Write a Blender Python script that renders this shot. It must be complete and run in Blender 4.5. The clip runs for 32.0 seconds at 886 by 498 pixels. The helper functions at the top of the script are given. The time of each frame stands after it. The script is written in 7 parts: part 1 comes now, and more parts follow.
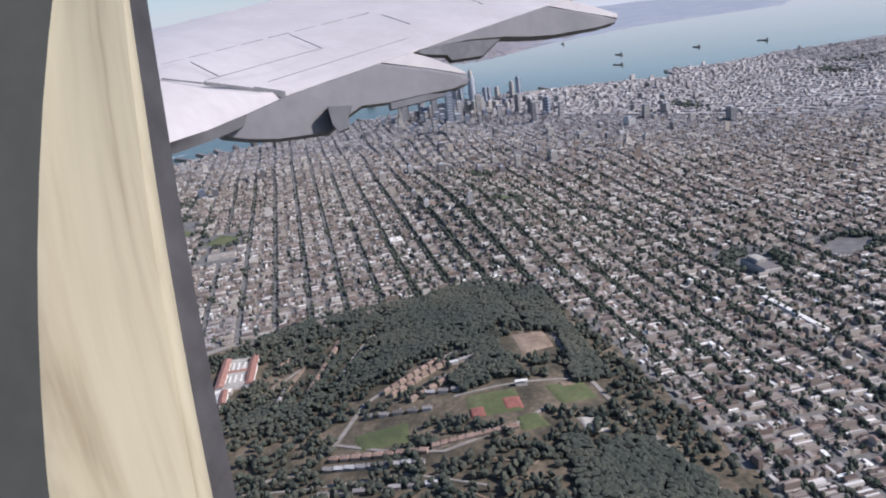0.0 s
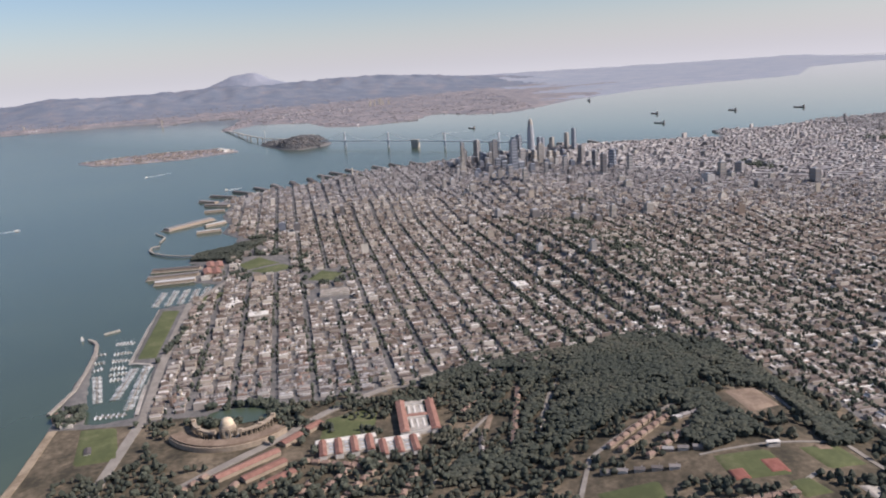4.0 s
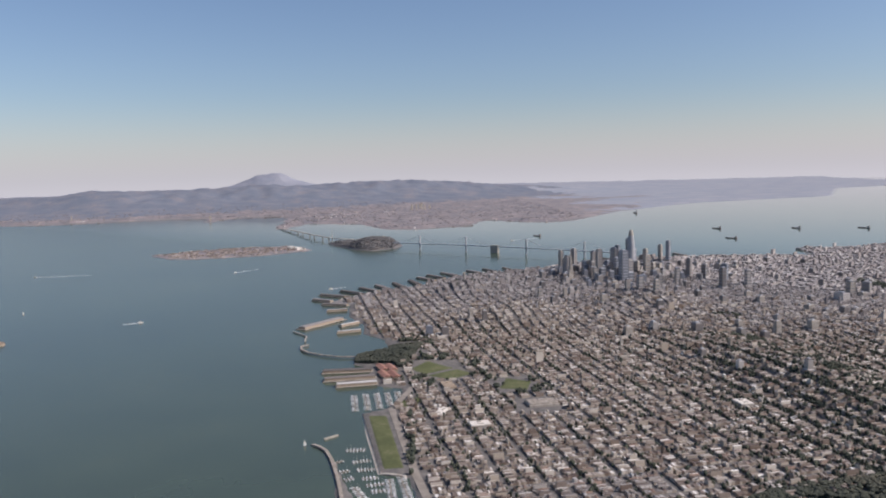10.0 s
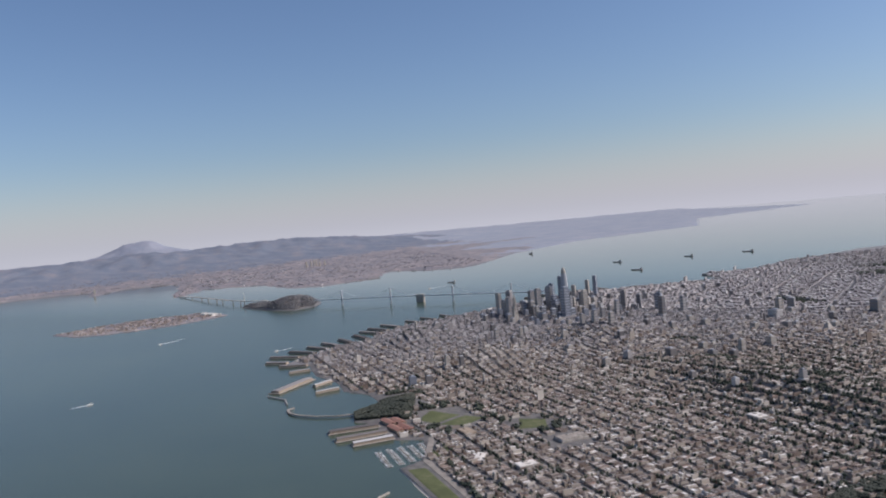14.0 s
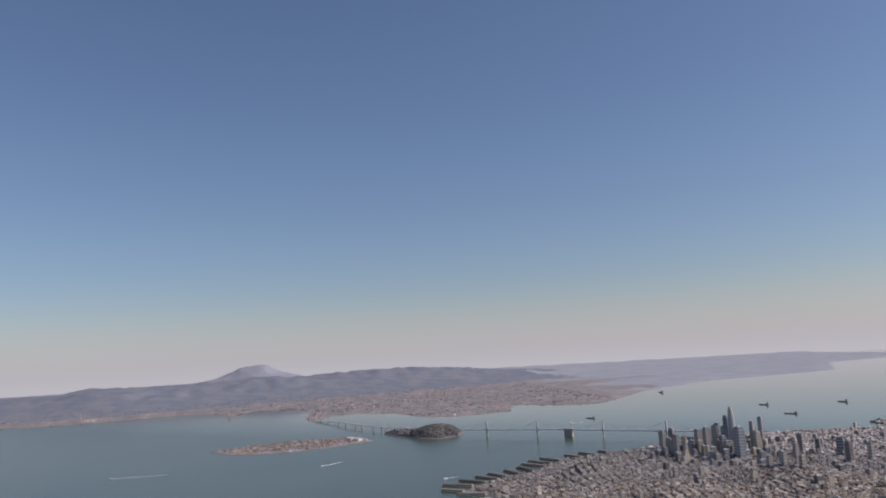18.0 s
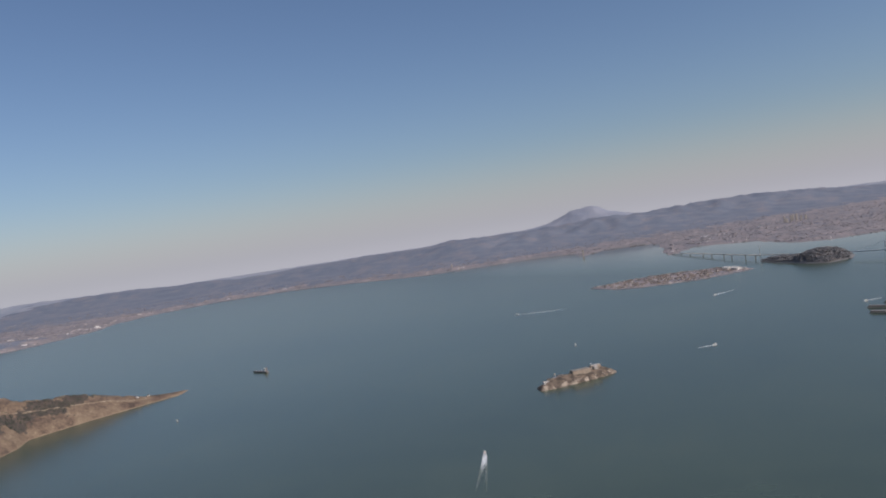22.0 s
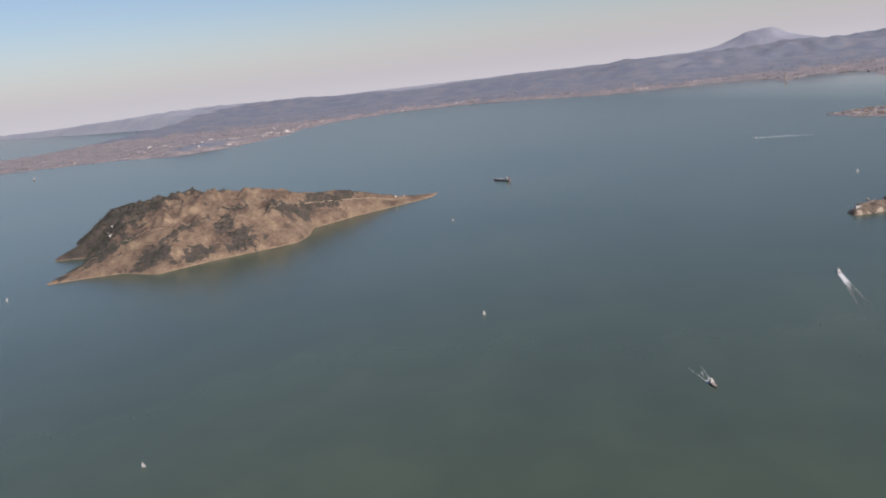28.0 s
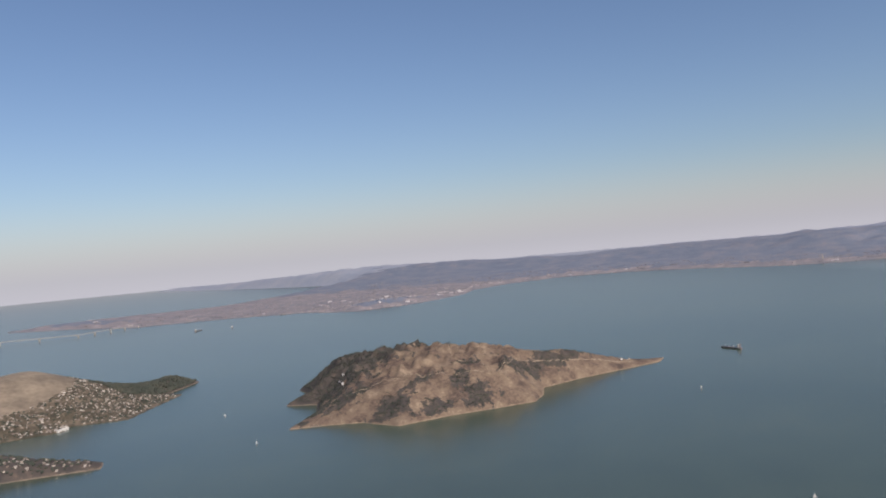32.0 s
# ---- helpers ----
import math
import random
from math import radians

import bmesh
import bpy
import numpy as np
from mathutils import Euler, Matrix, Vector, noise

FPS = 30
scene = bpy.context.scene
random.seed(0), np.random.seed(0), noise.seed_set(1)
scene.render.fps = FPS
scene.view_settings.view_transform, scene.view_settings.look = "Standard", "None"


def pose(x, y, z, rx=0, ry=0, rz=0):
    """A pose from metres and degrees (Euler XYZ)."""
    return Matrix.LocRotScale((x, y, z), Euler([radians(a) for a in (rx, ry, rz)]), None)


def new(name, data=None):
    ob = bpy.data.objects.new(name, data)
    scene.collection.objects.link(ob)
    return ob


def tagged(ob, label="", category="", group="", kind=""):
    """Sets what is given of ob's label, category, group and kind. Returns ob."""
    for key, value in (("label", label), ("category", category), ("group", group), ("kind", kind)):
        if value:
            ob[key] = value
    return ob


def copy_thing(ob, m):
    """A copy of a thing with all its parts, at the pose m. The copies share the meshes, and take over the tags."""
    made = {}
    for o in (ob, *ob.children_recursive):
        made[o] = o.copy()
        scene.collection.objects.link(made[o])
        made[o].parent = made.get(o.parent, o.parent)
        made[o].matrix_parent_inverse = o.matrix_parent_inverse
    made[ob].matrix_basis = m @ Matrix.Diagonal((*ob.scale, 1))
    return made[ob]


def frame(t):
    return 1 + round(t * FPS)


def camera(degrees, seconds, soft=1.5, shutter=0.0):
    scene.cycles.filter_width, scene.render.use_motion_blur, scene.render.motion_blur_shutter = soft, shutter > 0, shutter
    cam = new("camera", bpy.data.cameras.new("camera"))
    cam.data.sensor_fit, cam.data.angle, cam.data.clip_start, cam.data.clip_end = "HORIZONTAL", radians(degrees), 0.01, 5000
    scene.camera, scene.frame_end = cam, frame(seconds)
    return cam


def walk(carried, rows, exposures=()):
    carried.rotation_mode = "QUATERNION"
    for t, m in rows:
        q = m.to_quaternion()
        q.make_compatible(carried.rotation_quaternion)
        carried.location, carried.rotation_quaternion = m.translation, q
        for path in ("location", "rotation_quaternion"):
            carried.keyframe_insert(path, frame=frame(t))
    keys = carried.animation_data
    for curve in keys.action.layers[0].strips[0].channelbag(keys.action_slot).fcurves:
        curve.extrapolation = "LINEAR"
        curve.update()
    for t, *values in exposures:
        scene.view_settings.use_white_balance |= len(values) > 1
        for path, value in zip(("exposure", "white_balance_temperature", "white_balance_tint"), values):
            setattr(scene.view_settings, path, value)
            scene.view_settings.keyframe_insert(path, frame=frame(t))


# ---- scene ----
cam = camera(59.2, 32.0, 2.0)
# one unit of the plan stands for ten metres of the real bay; rows: seconds, place, turn
PATH = [
    (0.0, -260.81, -65.85, 80.59, 73.109, 6.770, -92.713),
    (0.5, -259.37, -59.68, 80.44, 76.474, 7.121, -90.696),
    (1.0, -257.94, -53.51, 80.29, 78.838, 6.495, -90.341),
    (1.5, -256.47, -47.36, 80.16, 79.437, 5.633, -90.580),
    (2.0, -254.98, -41.24, 80.06, 78.627, 4.878, -91.164),
    (2.5, -253.47, -35.14, 80.01, 77.731, 4.420, -91.701),
    (3.0, -251.97, -29.08, 79.99, 77.487, 4.180, -92.118),
    (3.5, -250.51, -23.04, 80.02, 76.775, 3.918, -92.343),
    (5.5, -246.32, 0.65, 81.17, 77.928, 2.607, -93.207),
    (6.0, -245.50, 6.86, 81.52, 78.501, 2.136, -93.270),
    (6.5, -244.72, 13.11, 81.86, 79.426, 1.965, -93.380),
    (7.0, -243.98, 19.43, 82.16, 79.646, 1.501, -92.956),
    (7.5, -243.25, 25.81, 82.44, 79.807, 1.495, -92.229),
    (8.0, -242.52, 32.26, 82.67, 80.674, 1.560, -91.780),
    (8.5, -241.77, 38.78, 82.87, 81.524, 1.460, -91.561),
    (9.0, -240.96, 45.34, 83.05, 82.508, 1.271, -91.613),
    (9.5, -240.10, 51.91, 83.20, 83.388, 1.060, -91.708),
    (10.0, -239.20, 58.43, 83.32, 84.419, 1.481, -91.959),
    (10.5, -238.31, 64.88, 83.40, 82.517, 2.760, -92.340),
    (11.0, -237.46, 71.24, 83.45, 80.122, 3.651, -95.851),
    (11.5, -236.70, 77.54, 83.50, 79.212, 4.352, -98.867),
    (12.0, -236.06, 83.84, 83.59, 79.144, 4.767, -100.923),
    (12.5, -235.60, 90.21, 83.72, 80.273, 4.943, -102.440),
    (13.0, -235.31, 96.70, 83.88, 81.754, 4.904, -103.085),
    (13.5, -235.21, 103.32, 84.08, 84.888, 5.161, -102.184),
    (14.0, -235.27, 110.06, 84.30, 87.702, 5.246, -101.518),
    (14.5, -235.45, 116.86, 84.51, 89.604, 5.239, -100.986),
    (16.5, -239.08, 144.48, 85.06, 94.862, 4.211, -97.954),
    (17.0, -240.60, 151.00, 85.32, 96.234, 3.548, -96.777),
    (17.5, -242.21, 157.47, 85.61, 97.284, 3.244, -95.506),
    (18.0, -243.90, 163.89, 85.93, 97.967, 3.237, -94.285),
    (18.5, -245.64, 170.29, 86.29, 92.133, 3.483, -90.734),
    (19.0, -247.42, 176.69, 86.68, 91.688, 4.356, -76.878),
    (19.5, -249.23, 183.11, 87.09, 91.127, 4.615, -67.728),
    (20.0, -251.07, 189.58, 87.50, 90.205, 6.248, -60.850),
    (20.5, -252.93, 196.08, 87.92, 91.330, 6.586, -65.808),
    (21.0, -254.80, 202.61, 88.35, 90.796, 6.191, -67.467),
    (21.5, -256.70, 209.16, 88.78, 89.957, 6.549, -67.614),
    (22.0, -258.65, 215.72, 89.21, 88.685, 8.444, -71.145),
    (22.5, -260.68, 222.28, 89.62, 87.367, 9.478, -72.055),
    (23.0, -262.83, 228.83, 90.00, 86.599, 10.434, -71.616),
    (23.5, -265.12, 235.36, 90.34, 86.329, 10.779, -70.611),
    (24.0, -267.58, 241.87, 90.63, 86.266, 10.541, -69.701),
    (24.5, -270.19, 248.37, 90.92, 86.211, 10.410, -68.797),
    (25.0, -272.94, 254.88, 91.20, 86.352, 9.733, -68.121),
    (25.5, -275.81, 261.40, 91.49, 86.413, 9.413, -67.579),
    (26.0, -278.76, 267.96, 91.78, 80.826, 9.629, -66.483),
    (26.5, -281.75, 274.57, 92.07, 77.279, 12.124, -63.221),
    (28.5, -293.66, 301.93, 93.06, 78.198, 3.612, -59.565),
    (29.0, -296.46, 309.05, 93.13, 83.324, 2.534, -57.432),
    (29.5, -299.22, 316.20, 93.16, 88.371, 2.989, -56.740),
    (30.0, -301.93, 323.37, 93.16, 91.002, 6.258, -57.993),
    (30.5, -304.58, 330.56, 93.12, 90.796, 5.321, -58.885),
    (31.0, -307.16, 337.78, 93.07, 90.296, 5.276, -56.241),
    (31.5, -309.71, 345.03, 93.00, 90.916, 5.182, -52.922),
    (32.0, -312.22, 352.28, 92.93, 90.003, 5.065, -50.374),
]
EXPOSURES = [(0.0, 0.72, 5850, 15), (1.0, 0.77, 6400, 16), (3.0, 0.7, 6500, 17), (6.0, 0.52, 6550, 17), (9.0, 0.5, 6650, 18), (11.0, 0.37, 6350, 16), (13.0, 0.34, 6150, 16), (17.0, 0.21, 6550, 18), (20.0, 0.11, 6600, 17), (21.0, 0.05, 6350, 16), (24.0, 0.08, 6450, 17), (26.5, 0.10, 6600, 18), (28.8, 0.53, 6700, 19), (30.0, 0.43, 6600, 19), (32.0, 0.31, 6500, 17)]
walk(cam, [(t, pose(x, y, z, rx, ry, rz)) for t, x, y, z, rx, ry, rz in PATH], EXPOSURES)

# ---- light ----
SUN_AZ, SUN_EL = 194.0, 41.0
world = bpy.data.worlds.new("sky")
scene.world = world
world.use_nodes = True
wn = world.node_tree
sky = wn.nodes.new("ShaderNodeTexSky")
sky.sky_type = "NISHITA"
sky.sun_disc = False
sky.sun_elevation, sky.sun_rotation = radians(SUN_EL), radians(SUN_AZ)
sky.air_density, sky.dust_density, sky.ozone_density = 1.0, 0.9, 4.0
sky.altitude = 0
wn.nodes["Background"].inputs["Strength"].default_value = 0.078
wn.links.new(sky.outputs[0], wn.nodes["Background"].inputs["Color"])
sun_data = bpy.data.lights.new("sun", "SUN")
sun_data.energy, sun_data.angle, sun_data.color = 3.5, radians(0.8), (1.0, 0.93, 0.85)
sun = new("sun", sun_data)
toward = Vector((math.sin(radians(SUN_AZ)) * math.cos(radians(SUN_EL)), math.cos(radians(SUN_AZ)) * math.cos(radians(SUN_EL)), math.sin(radians(SUN_EL))))
sun.matrix_world = Matrix.Translation((0, 0, 400)) @ toward.to_track_quat("Z", "Y").to_matrix().to_4x4()


# ---- materials ----
def material(name, stops, scale=1.0, rough=0.8, metal=0.0, bump=0.0, bump_scale=8.0, island=0.0, per_object=0.0, detail=6.0, stretch=(1, 1, 1), spec=0.3, shore=None):
    """Principled material: two scales of noise (and the piece's own random number) pick a colour from the stops."""
    m = bpy.data.materials.new(name)
    m.use_nodes = True
    nt = m.node_tree
    bsdf = nt.nodes["Principled BSDF"]
    bsdf.inputs["Roughness"].default_value = rough
    bsdf.inputs["Metallic"].default_value = metal
    bsdf.inputs["Specular IOR Level"].default_value = spec
    geo = nt.nodes.new("ShaderNodeNewGeometry")
    mp = nt.nodes.new("ShaderNodeMapping")
    mp.inputs["Scale"].default_value = stretch
    nt.links.new(geo.outputs["Position"], mp.inputs["Vector"])
    n1 = nt.nodes.new("ShaderNodeTexNoise")
    n1.inputs["Scale"].default_value, n1.inputs["Detail"].default_value = scale, detail
    n1.inputs["Roughness"].default_value = 0.6
    nt.links.new(mp.outputs[0], n1.inputs["Vector"])
    n2 = nt.nodes.new("ShaderNodeTexNoise")
    n2.inputs["Scale"].default_value, n2.inputs["Detail"].default_value = scale * 7.3, 3.0
    nt.links.new(mp.outputs[0], n2.inputs["Vector"])

    def mth(op, a, b):
        node = nt.nodes.new("ShaderNodeMath")
        node.operation = op
        for slot, v in ((0, a), (1, b)):
            if isinstance(v, (int, float)):
                node.inputs[slot].default_value = v
            else:
                nt.links.new(v, node.inputs[slot])
        return node.outputs[0]

    fac = mth("ADD", mth("MULTIPLY", n1.outputs["Fac"], 0.7), mth("MULTIPLY", n2.outputs["Fac"], 0.3))
    fac = mth("ADD", mth("MULTIPLY", mth("SUBTRACT", fac, 0.5), 2.2), 0.5)
    if island:
        fac = mth("ADD", mth("MULTIPLY", fac, 1 - island), mth("MULTIPLY", geo.outputs["Random Per Island"], island))
    if per_object:
        info = nt.nodes.new("ShaderNodeObjectInfo")
        fac = mth("ADD", mth("MULTIPLY", fac, 1 - per_object), mth("MULTIPLY", info.outputs["Random"], per_object))
    ramp = nt.nodes.new("ShaderNodeValToRGB")
    while len(ramp.color_ramp.elements) < len(stops):
        ramp.color_ramp.elements.new(0.5)
    for e, (p, c) in zip(ramp.color_ramp.elements, stops):
        e.position, e.color = p, (*c, 1)
    nt.links.new(fac, ramp.inputs["Fac"])
    colour = ramp.outputs["Color"]
    if shore:   # bare rock up to a wavering height above the water: height, colour
        sep = nt.nodes.new("ShaderNodeSeparateXYZ")
        nt.links.new(geo.outputs["Position"], sep.inputs[0])
        n4 = nt.nodes.new("ShaderNodeTexNoise")
        n4.inputs["Scale"].default_value, n4.inputs["Detail"].default_value = 0.22, 4.0
        nt.links.new(geo.outputs["Position"], n4.inputs["Vector"])
        top = mth("MULTIPLY", mth("SUBTRACT", n4.outputs["Fac"], 0.36), shore[0] * 5.0)
        band = nt.nodes.new("ShaderNodeMapRange")
        nt.links.new(mth("SUBTRACT", sep.outputs["Z"], top), band.inputs["Value"])
        band.inputs["From Min"].default_value, band.inputs["From Max"].default_value = -0.25, 0.35
        mixer = nt.nodes.new("ShaderNodeMix")
        mixer.data_type = "RGBA"
        nt.links.new(band.outputs[0], mixer.inputs["Factor"])
        rgba = [s for s in mixer.inputs if s.type == "RGBA"]
        rgba[0].default_value = (*shore[1], 1)
        nt.links.new(colour, rgba[1])
        colour = [s for s in mixer.outputs if s.type == "RGBA"][0]
    nt.links.new(colour, bsdf.inputs["Base Color"])
    if bump:
        n3 = nt.nodes.new("ShaderNodeTexNoise")
        n3.inputs["Scale"].default_value, n3.inputs["Detail"].default_value = bump_scale, 5.0
        nt.links.new(mp.outputs[0], n3.inputs["Vector"])
        b = nt.nodes.new("ShaderNodeBump")
        b.inputs["Strength"].default_value, b.inputs["Distance"].default_value = bump, 0.3
        nt.links.new(n3.outputs["Fac"], b.inputs["Height"])
        nt.links.new(b.outputs["Normal"], bsdf.inputs["Normal"])
    return m


M_WATER = material("bay_water", [(0.25, (0.050, 0.070, 0.047)), (0.55, (0.059, 0.081, 0.053)), (0.8, (0.070, 0.091, 0.058))], 0.006, 0.23, spec=0.5)
wt = M_WATER.node_tree     # the sheltered water in the south-east lies calmer than the windy strait
where_xyz, split_xyz, reach, calm = [wt.nodes.new(k) for k in ("ShaderNodeNewGeometry", "ShaderNodeSeparateXYZ", "ShaderNodeMath", "ShaderNodeMapRange")]
reach.operation = "SUBTRACT"
wt.links.new(where_xyz.outputs["Position"], split_xyz.inputs[0])
wt.links.new(split_xyz.outputs["X"], reach.inputs[0])
wt.links.new(split_xyz.outputs["Y"], reach.inputs[1])
wt.links.new(reach.outputs[0], calm.inputs["Value"])
for slot, value in (("From Min", 420.0), ("From Max", 950.0), ("To Min", 0.23), ("To Max", 0.06)):
    calm.inputs[slot].default_value = value
wt.links.new(calm.outputs[0], wt.nodes["Principled BSDF"].inputs["Roughness"])
M_LAND = material("city_ground", [(0.2, (0.100, 0.096, 0.093)), (0.5, (0.138, 0.130, 0.122)), (0.8, (0.195, 0.18, 0.162))], 0.35, 0.9)
M_WOODLAND = material("woodland_floor", [(0.25, (0.048, 0.041, 0.028)), (0.42, (0.080, 0.066, 0.044)), (0.6, (0.127, 0.100, 0.068)), (0.8, (0.197, 0.154, 0.107))], 0.11, 0.95, bump=0.4, bump_scale=1.0)
M_DRY = material("dry_grass_hill", [(0.22, (0.072, 0.052, 0.042)), (0.36, (0.122, 0.086, 0.062)), (0.5, (0.168, 0.119, 0.082)), (0.64, (0.20, 0.146, 0.098)), (0.8, (0.28, 0.208, 0.138))], 0.085, 0.95, bump=0.6, bump_scale=0.45, shore=(0.40, (0.28, 0.205, 0.135)))
M_PALEGRASS = material("pale_dry_grass", [(0.25, (0.155, 0.122, 0.088)), (0.5, (0.215, 0.17, 0.12)), (0.8, (0.285, 0.23, 0.16))], 0.04, 0.95, bump=0.4, bump_scale=0.3, shore=(0.3, (0.26, 0.20, 0.14)))
M_SCRUB = material("dark_scrub", [(0.3, (0.058, 0.050, 0.044)), (0.6, (0.086, 0.070, 0.057)), (0.85, (0.135, 0.10, 0.074))], 0.16, 0.95, bump=0.5, bump_scale=0.6, shore=(0.3, (0.25, 0.19, 0.135)))
# far roofs and trees: greyed copies that carry distance haze in their colour
M_FARROOF = material("hazed_far_roofs", [(0.1, (0.185, 0.175, 0.185)), (0.6, (0.235, 0.215, 0.215)), (0.93, (0.30, 0.27, 0.26)), (0.99, (0.58, 0.55, 0.53))], 0.2, 0.9, island=0.9)
M_FARTREE = material("hazed_far_trees", [(0.2, (0.105, 0.108, 0.112)), (0.6, (0.138, 0.134, 0.132)), (0.85, (0.185, 0.162, 0.148))], 0.09, 0.95, island=0.35)
M_SAND = material("sandy_cliff", [(0.3, (0.20, 0.15, 0.10)), (0.7, (0.34, 0.27, 0.19))], 0.2, 0.95)
# far shore, ridge and mountain: haze is mixed into these base colours
M_EAST = material("hazed_east_shore", [(0.25, (0.165, 0.162, 0.178)), (0.5, (0.222, 0.20, 0.203)), (0.68, (0.28, 0.238, 0.226)), (0.8, (0.36, 0.325, 0.315))], 0.03, 0.95)
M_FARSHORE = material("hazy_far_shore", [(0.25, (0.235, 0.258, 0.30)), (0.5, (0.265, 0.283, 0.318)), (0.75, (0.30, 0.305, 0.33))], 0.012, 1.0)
M_RIDGE = material("haze_tinted_ridge", [(0.25, (0.128, 0.150, 0.190)), (0.45, (0.150, 0.170, 0.208)), (0.6, (0.172, 0.182, 0.212)), (0.8, (0.215, 0.202, 0.215))], 0.022, 1.0)
M_FAR = material("haze_tinted_mountain", [(0.3, (0.215, 0.235, 0.285)), (0.7, (0.26, 0.272, 0.312))], 0.008, 1.0)
M_ROOF = material("flat_roofs", [(0.10, (0.086, 0.061, 0.052)), (0.24, (0.149, 0.115, 0.097)), (0.38, (0.205, 0.169, 0.142)), (0.5, (0.241, 0.211, 0.191)), (0.62, (0.281, 0.243, 0.209)), (0.74, (0.378, 0.340, 0.302)), (0.83, (0.549, 0.508, 0.464)), (0.9, (0.720, 0.689, 0.639))], 0.09, 0.9, island=0.86)
# downtown roof, wall and ground colours: paler copies with distance haze painted in
M_ROOF_EAST = material("hazed_downtown_roofs", [(0.12, (0.165, 0.148, 0.145)), (0.35, (0.215, 0.195, 0.19)), (0.6, (0.262, 0.242, 0.235)), (0.8, (0.33, 0.308, 0.297)), (0.92, (0.52, 0.50, 0.48))], 0.09, 0.9, island=0.86)
M_PITCHED = material("pitched_roofs", [(0.12, (0.085, 0.07, 0.065)), (0.35, (0.145, 0.118, 0.104)), (0.55, (0.20, 0.165, 0.142)), (0.7, (0.25, 0.165, 0.125)), (0.88, (0.36, 0.33, 0.30))], 0.09, 0.9, island=0.86)
M_WALL = material("painted_walls", [(0.12, (0.180, 0.135, 0.104)), (0.3, (0.270, 0.218, 0.176)), (0.5, (0.360, 0.308, 0.250)), (0.68, (0.450, 0.387, 0.310)), (0.86, (0.612, 0.558, 0.477))], 0.07, 0.85, island=0.8)
M_WALL_EAST = material("hazed_downtown_walls", [(0.12, (0.225, 0.20, 0.19)), (0.4, (0.30, 0.272, 0.256)), (0.65, (0.365, 0.337, 0.317)), (0.88, (0.47, 0.44, 0.415))], 0.07, 0.85, island=0.8)
M_LAND_EAST = material("hazed_downtown_pavement", [(0.2, (0.175, 0.17, 0.168)), (0.5, (0.212, 0.203, 0.198)), (0.8, (0.26, 0.247, 0.235))], 0.35, 0.9)
M_LEAF = material("tree_foliage", [(0.2, (0.036, 0.045, 0.034)), (0.5, (0.055, 0.064, 0.047)), (0.8, (0.088, 0.092, 0.066))], 0.8, 0.95, island=0.5)
M_FOREST = material("mixed_wood", [(0.15, (0.036, 0.042, 0.032)), (0.42, (0.050, 0.056, 0.042)), (0.62, (0.065, 0.067, 0.048)), (0.78, (0.088, 0.083, 0.060)), (0.92, (0.125, 0.107, 0.076))], 0.05, 0.95, island=0.25)
M_LAWN = material("lawn", [(0.3, (0.076, 0.088, 0.037)), (0.6, (0.102, 0.113, 0.049)), (0.8, (0.14, 0.138, 0.07))], 0.12, 0.95)
M_ROAD = material("road_asphalt", [(0.3, (0.125, 0.115, 0.105)), (0.7, (0.175, 0.162, 0.148))], 0.3, 0.9)
M_PALEROAD = material("pale_road", [(0.3, (0.215, 0.19, 0.162)), (0.7, (0.285, 0.255, 0.22))], 0.3, 0.9)
M_STONE = material("pale_concrete", [(0.3, (0.30, 0.27, 0.23)), (0.7, (0.44, 0.40, 0.35))], 0.6, 0.9)


# ---- mesh helpers ----
def mesh_of(name, verts, faces, mats, index=None, smooth=False):
    """A mesh from numpy arrays: verts (n,3), faces (m,4) or (m,3)."""
    verts, faces = np.asarray(verts, np.float32), np.asarray(faces, np.int32)
    me = bpy.data.meshes.new(name)
    k = faces.shape[1]
    me.vertices.add(len(verts))
    me.vertices.foreach_set("co", verts.ravel())
    me.loops.add(faces.size)
    me.loops.foreach_set("vertex_index", faces.ravel())
    me.polygons.add(len(faces))
    me.polygons.foreach_set("loop_start", np.arange(0, faces.size, k, dtype=np.int32))
    me.polygons.foreach_set("loop_total", np.full(len(faces), k, np.int32))
    for m in mats:
        me.materials.append(m)
    if index is not None:
        me.polygons.foreach_set("material_index", np.asarray(index, np.int32))
    me.polygons.foreach_set("use_smooth", np.full(len(faces), smooth))
    me.update(calc_edges=True)
    return me


BOX_FACES = np.array([[4, 5, 6, 7], [0, 1, 5, 4], [1, 2, 6, 5], [2, 3, 7, 6], [3, 0, 4, 7]])


def boxes_mesh(name, cx, cy, z0, z1, hx, hy, angle, mats, top=1.0):
    """Many upright boxes (no floor) as one mesh: sides take the first material, tops the second."""
    cx, cy, z0, z1, hx, hy, angle = [np.broadcast_to(np.asarray(a, float), np.shape(cx)) for a in (cx, cy, z0, z1, hx, hy, angle)]
    n = len(cx)
    sx, sy = np.array([-1, 1, 1, -1]), np.array([-1, -1, 1, 1])
    lx, ly = hx[:, None] * sx, hy[:, None] * sy
    c, s = np.cos(angle)[:, None], np.sin(angle)[:, None]
    v = np.zeros((n, 8, 3))
    for k, zz, f in ((0, z0, 1.0), (4, z1, top)):
        v[:, k:k + 4, 0] = cx[:, None] + f * (c * lx - s * ly)
        v[:, k:k + 4, 1] = cy[:, None] + f * (s * lx + c * ly)
        v[:, k:k + 4, 2] = zz[:, None]
    faces = (np.arange(n)[:, None, None] * 8 + BOX_FACES[None]).reshape(-1, 4)
    index = np.tile(np.array([1, 0, 0, 0, 0]), n) if len(mats) > 1 else None
    return mesh_of(name, v.reshape(-1, 3), faces, mats, index)


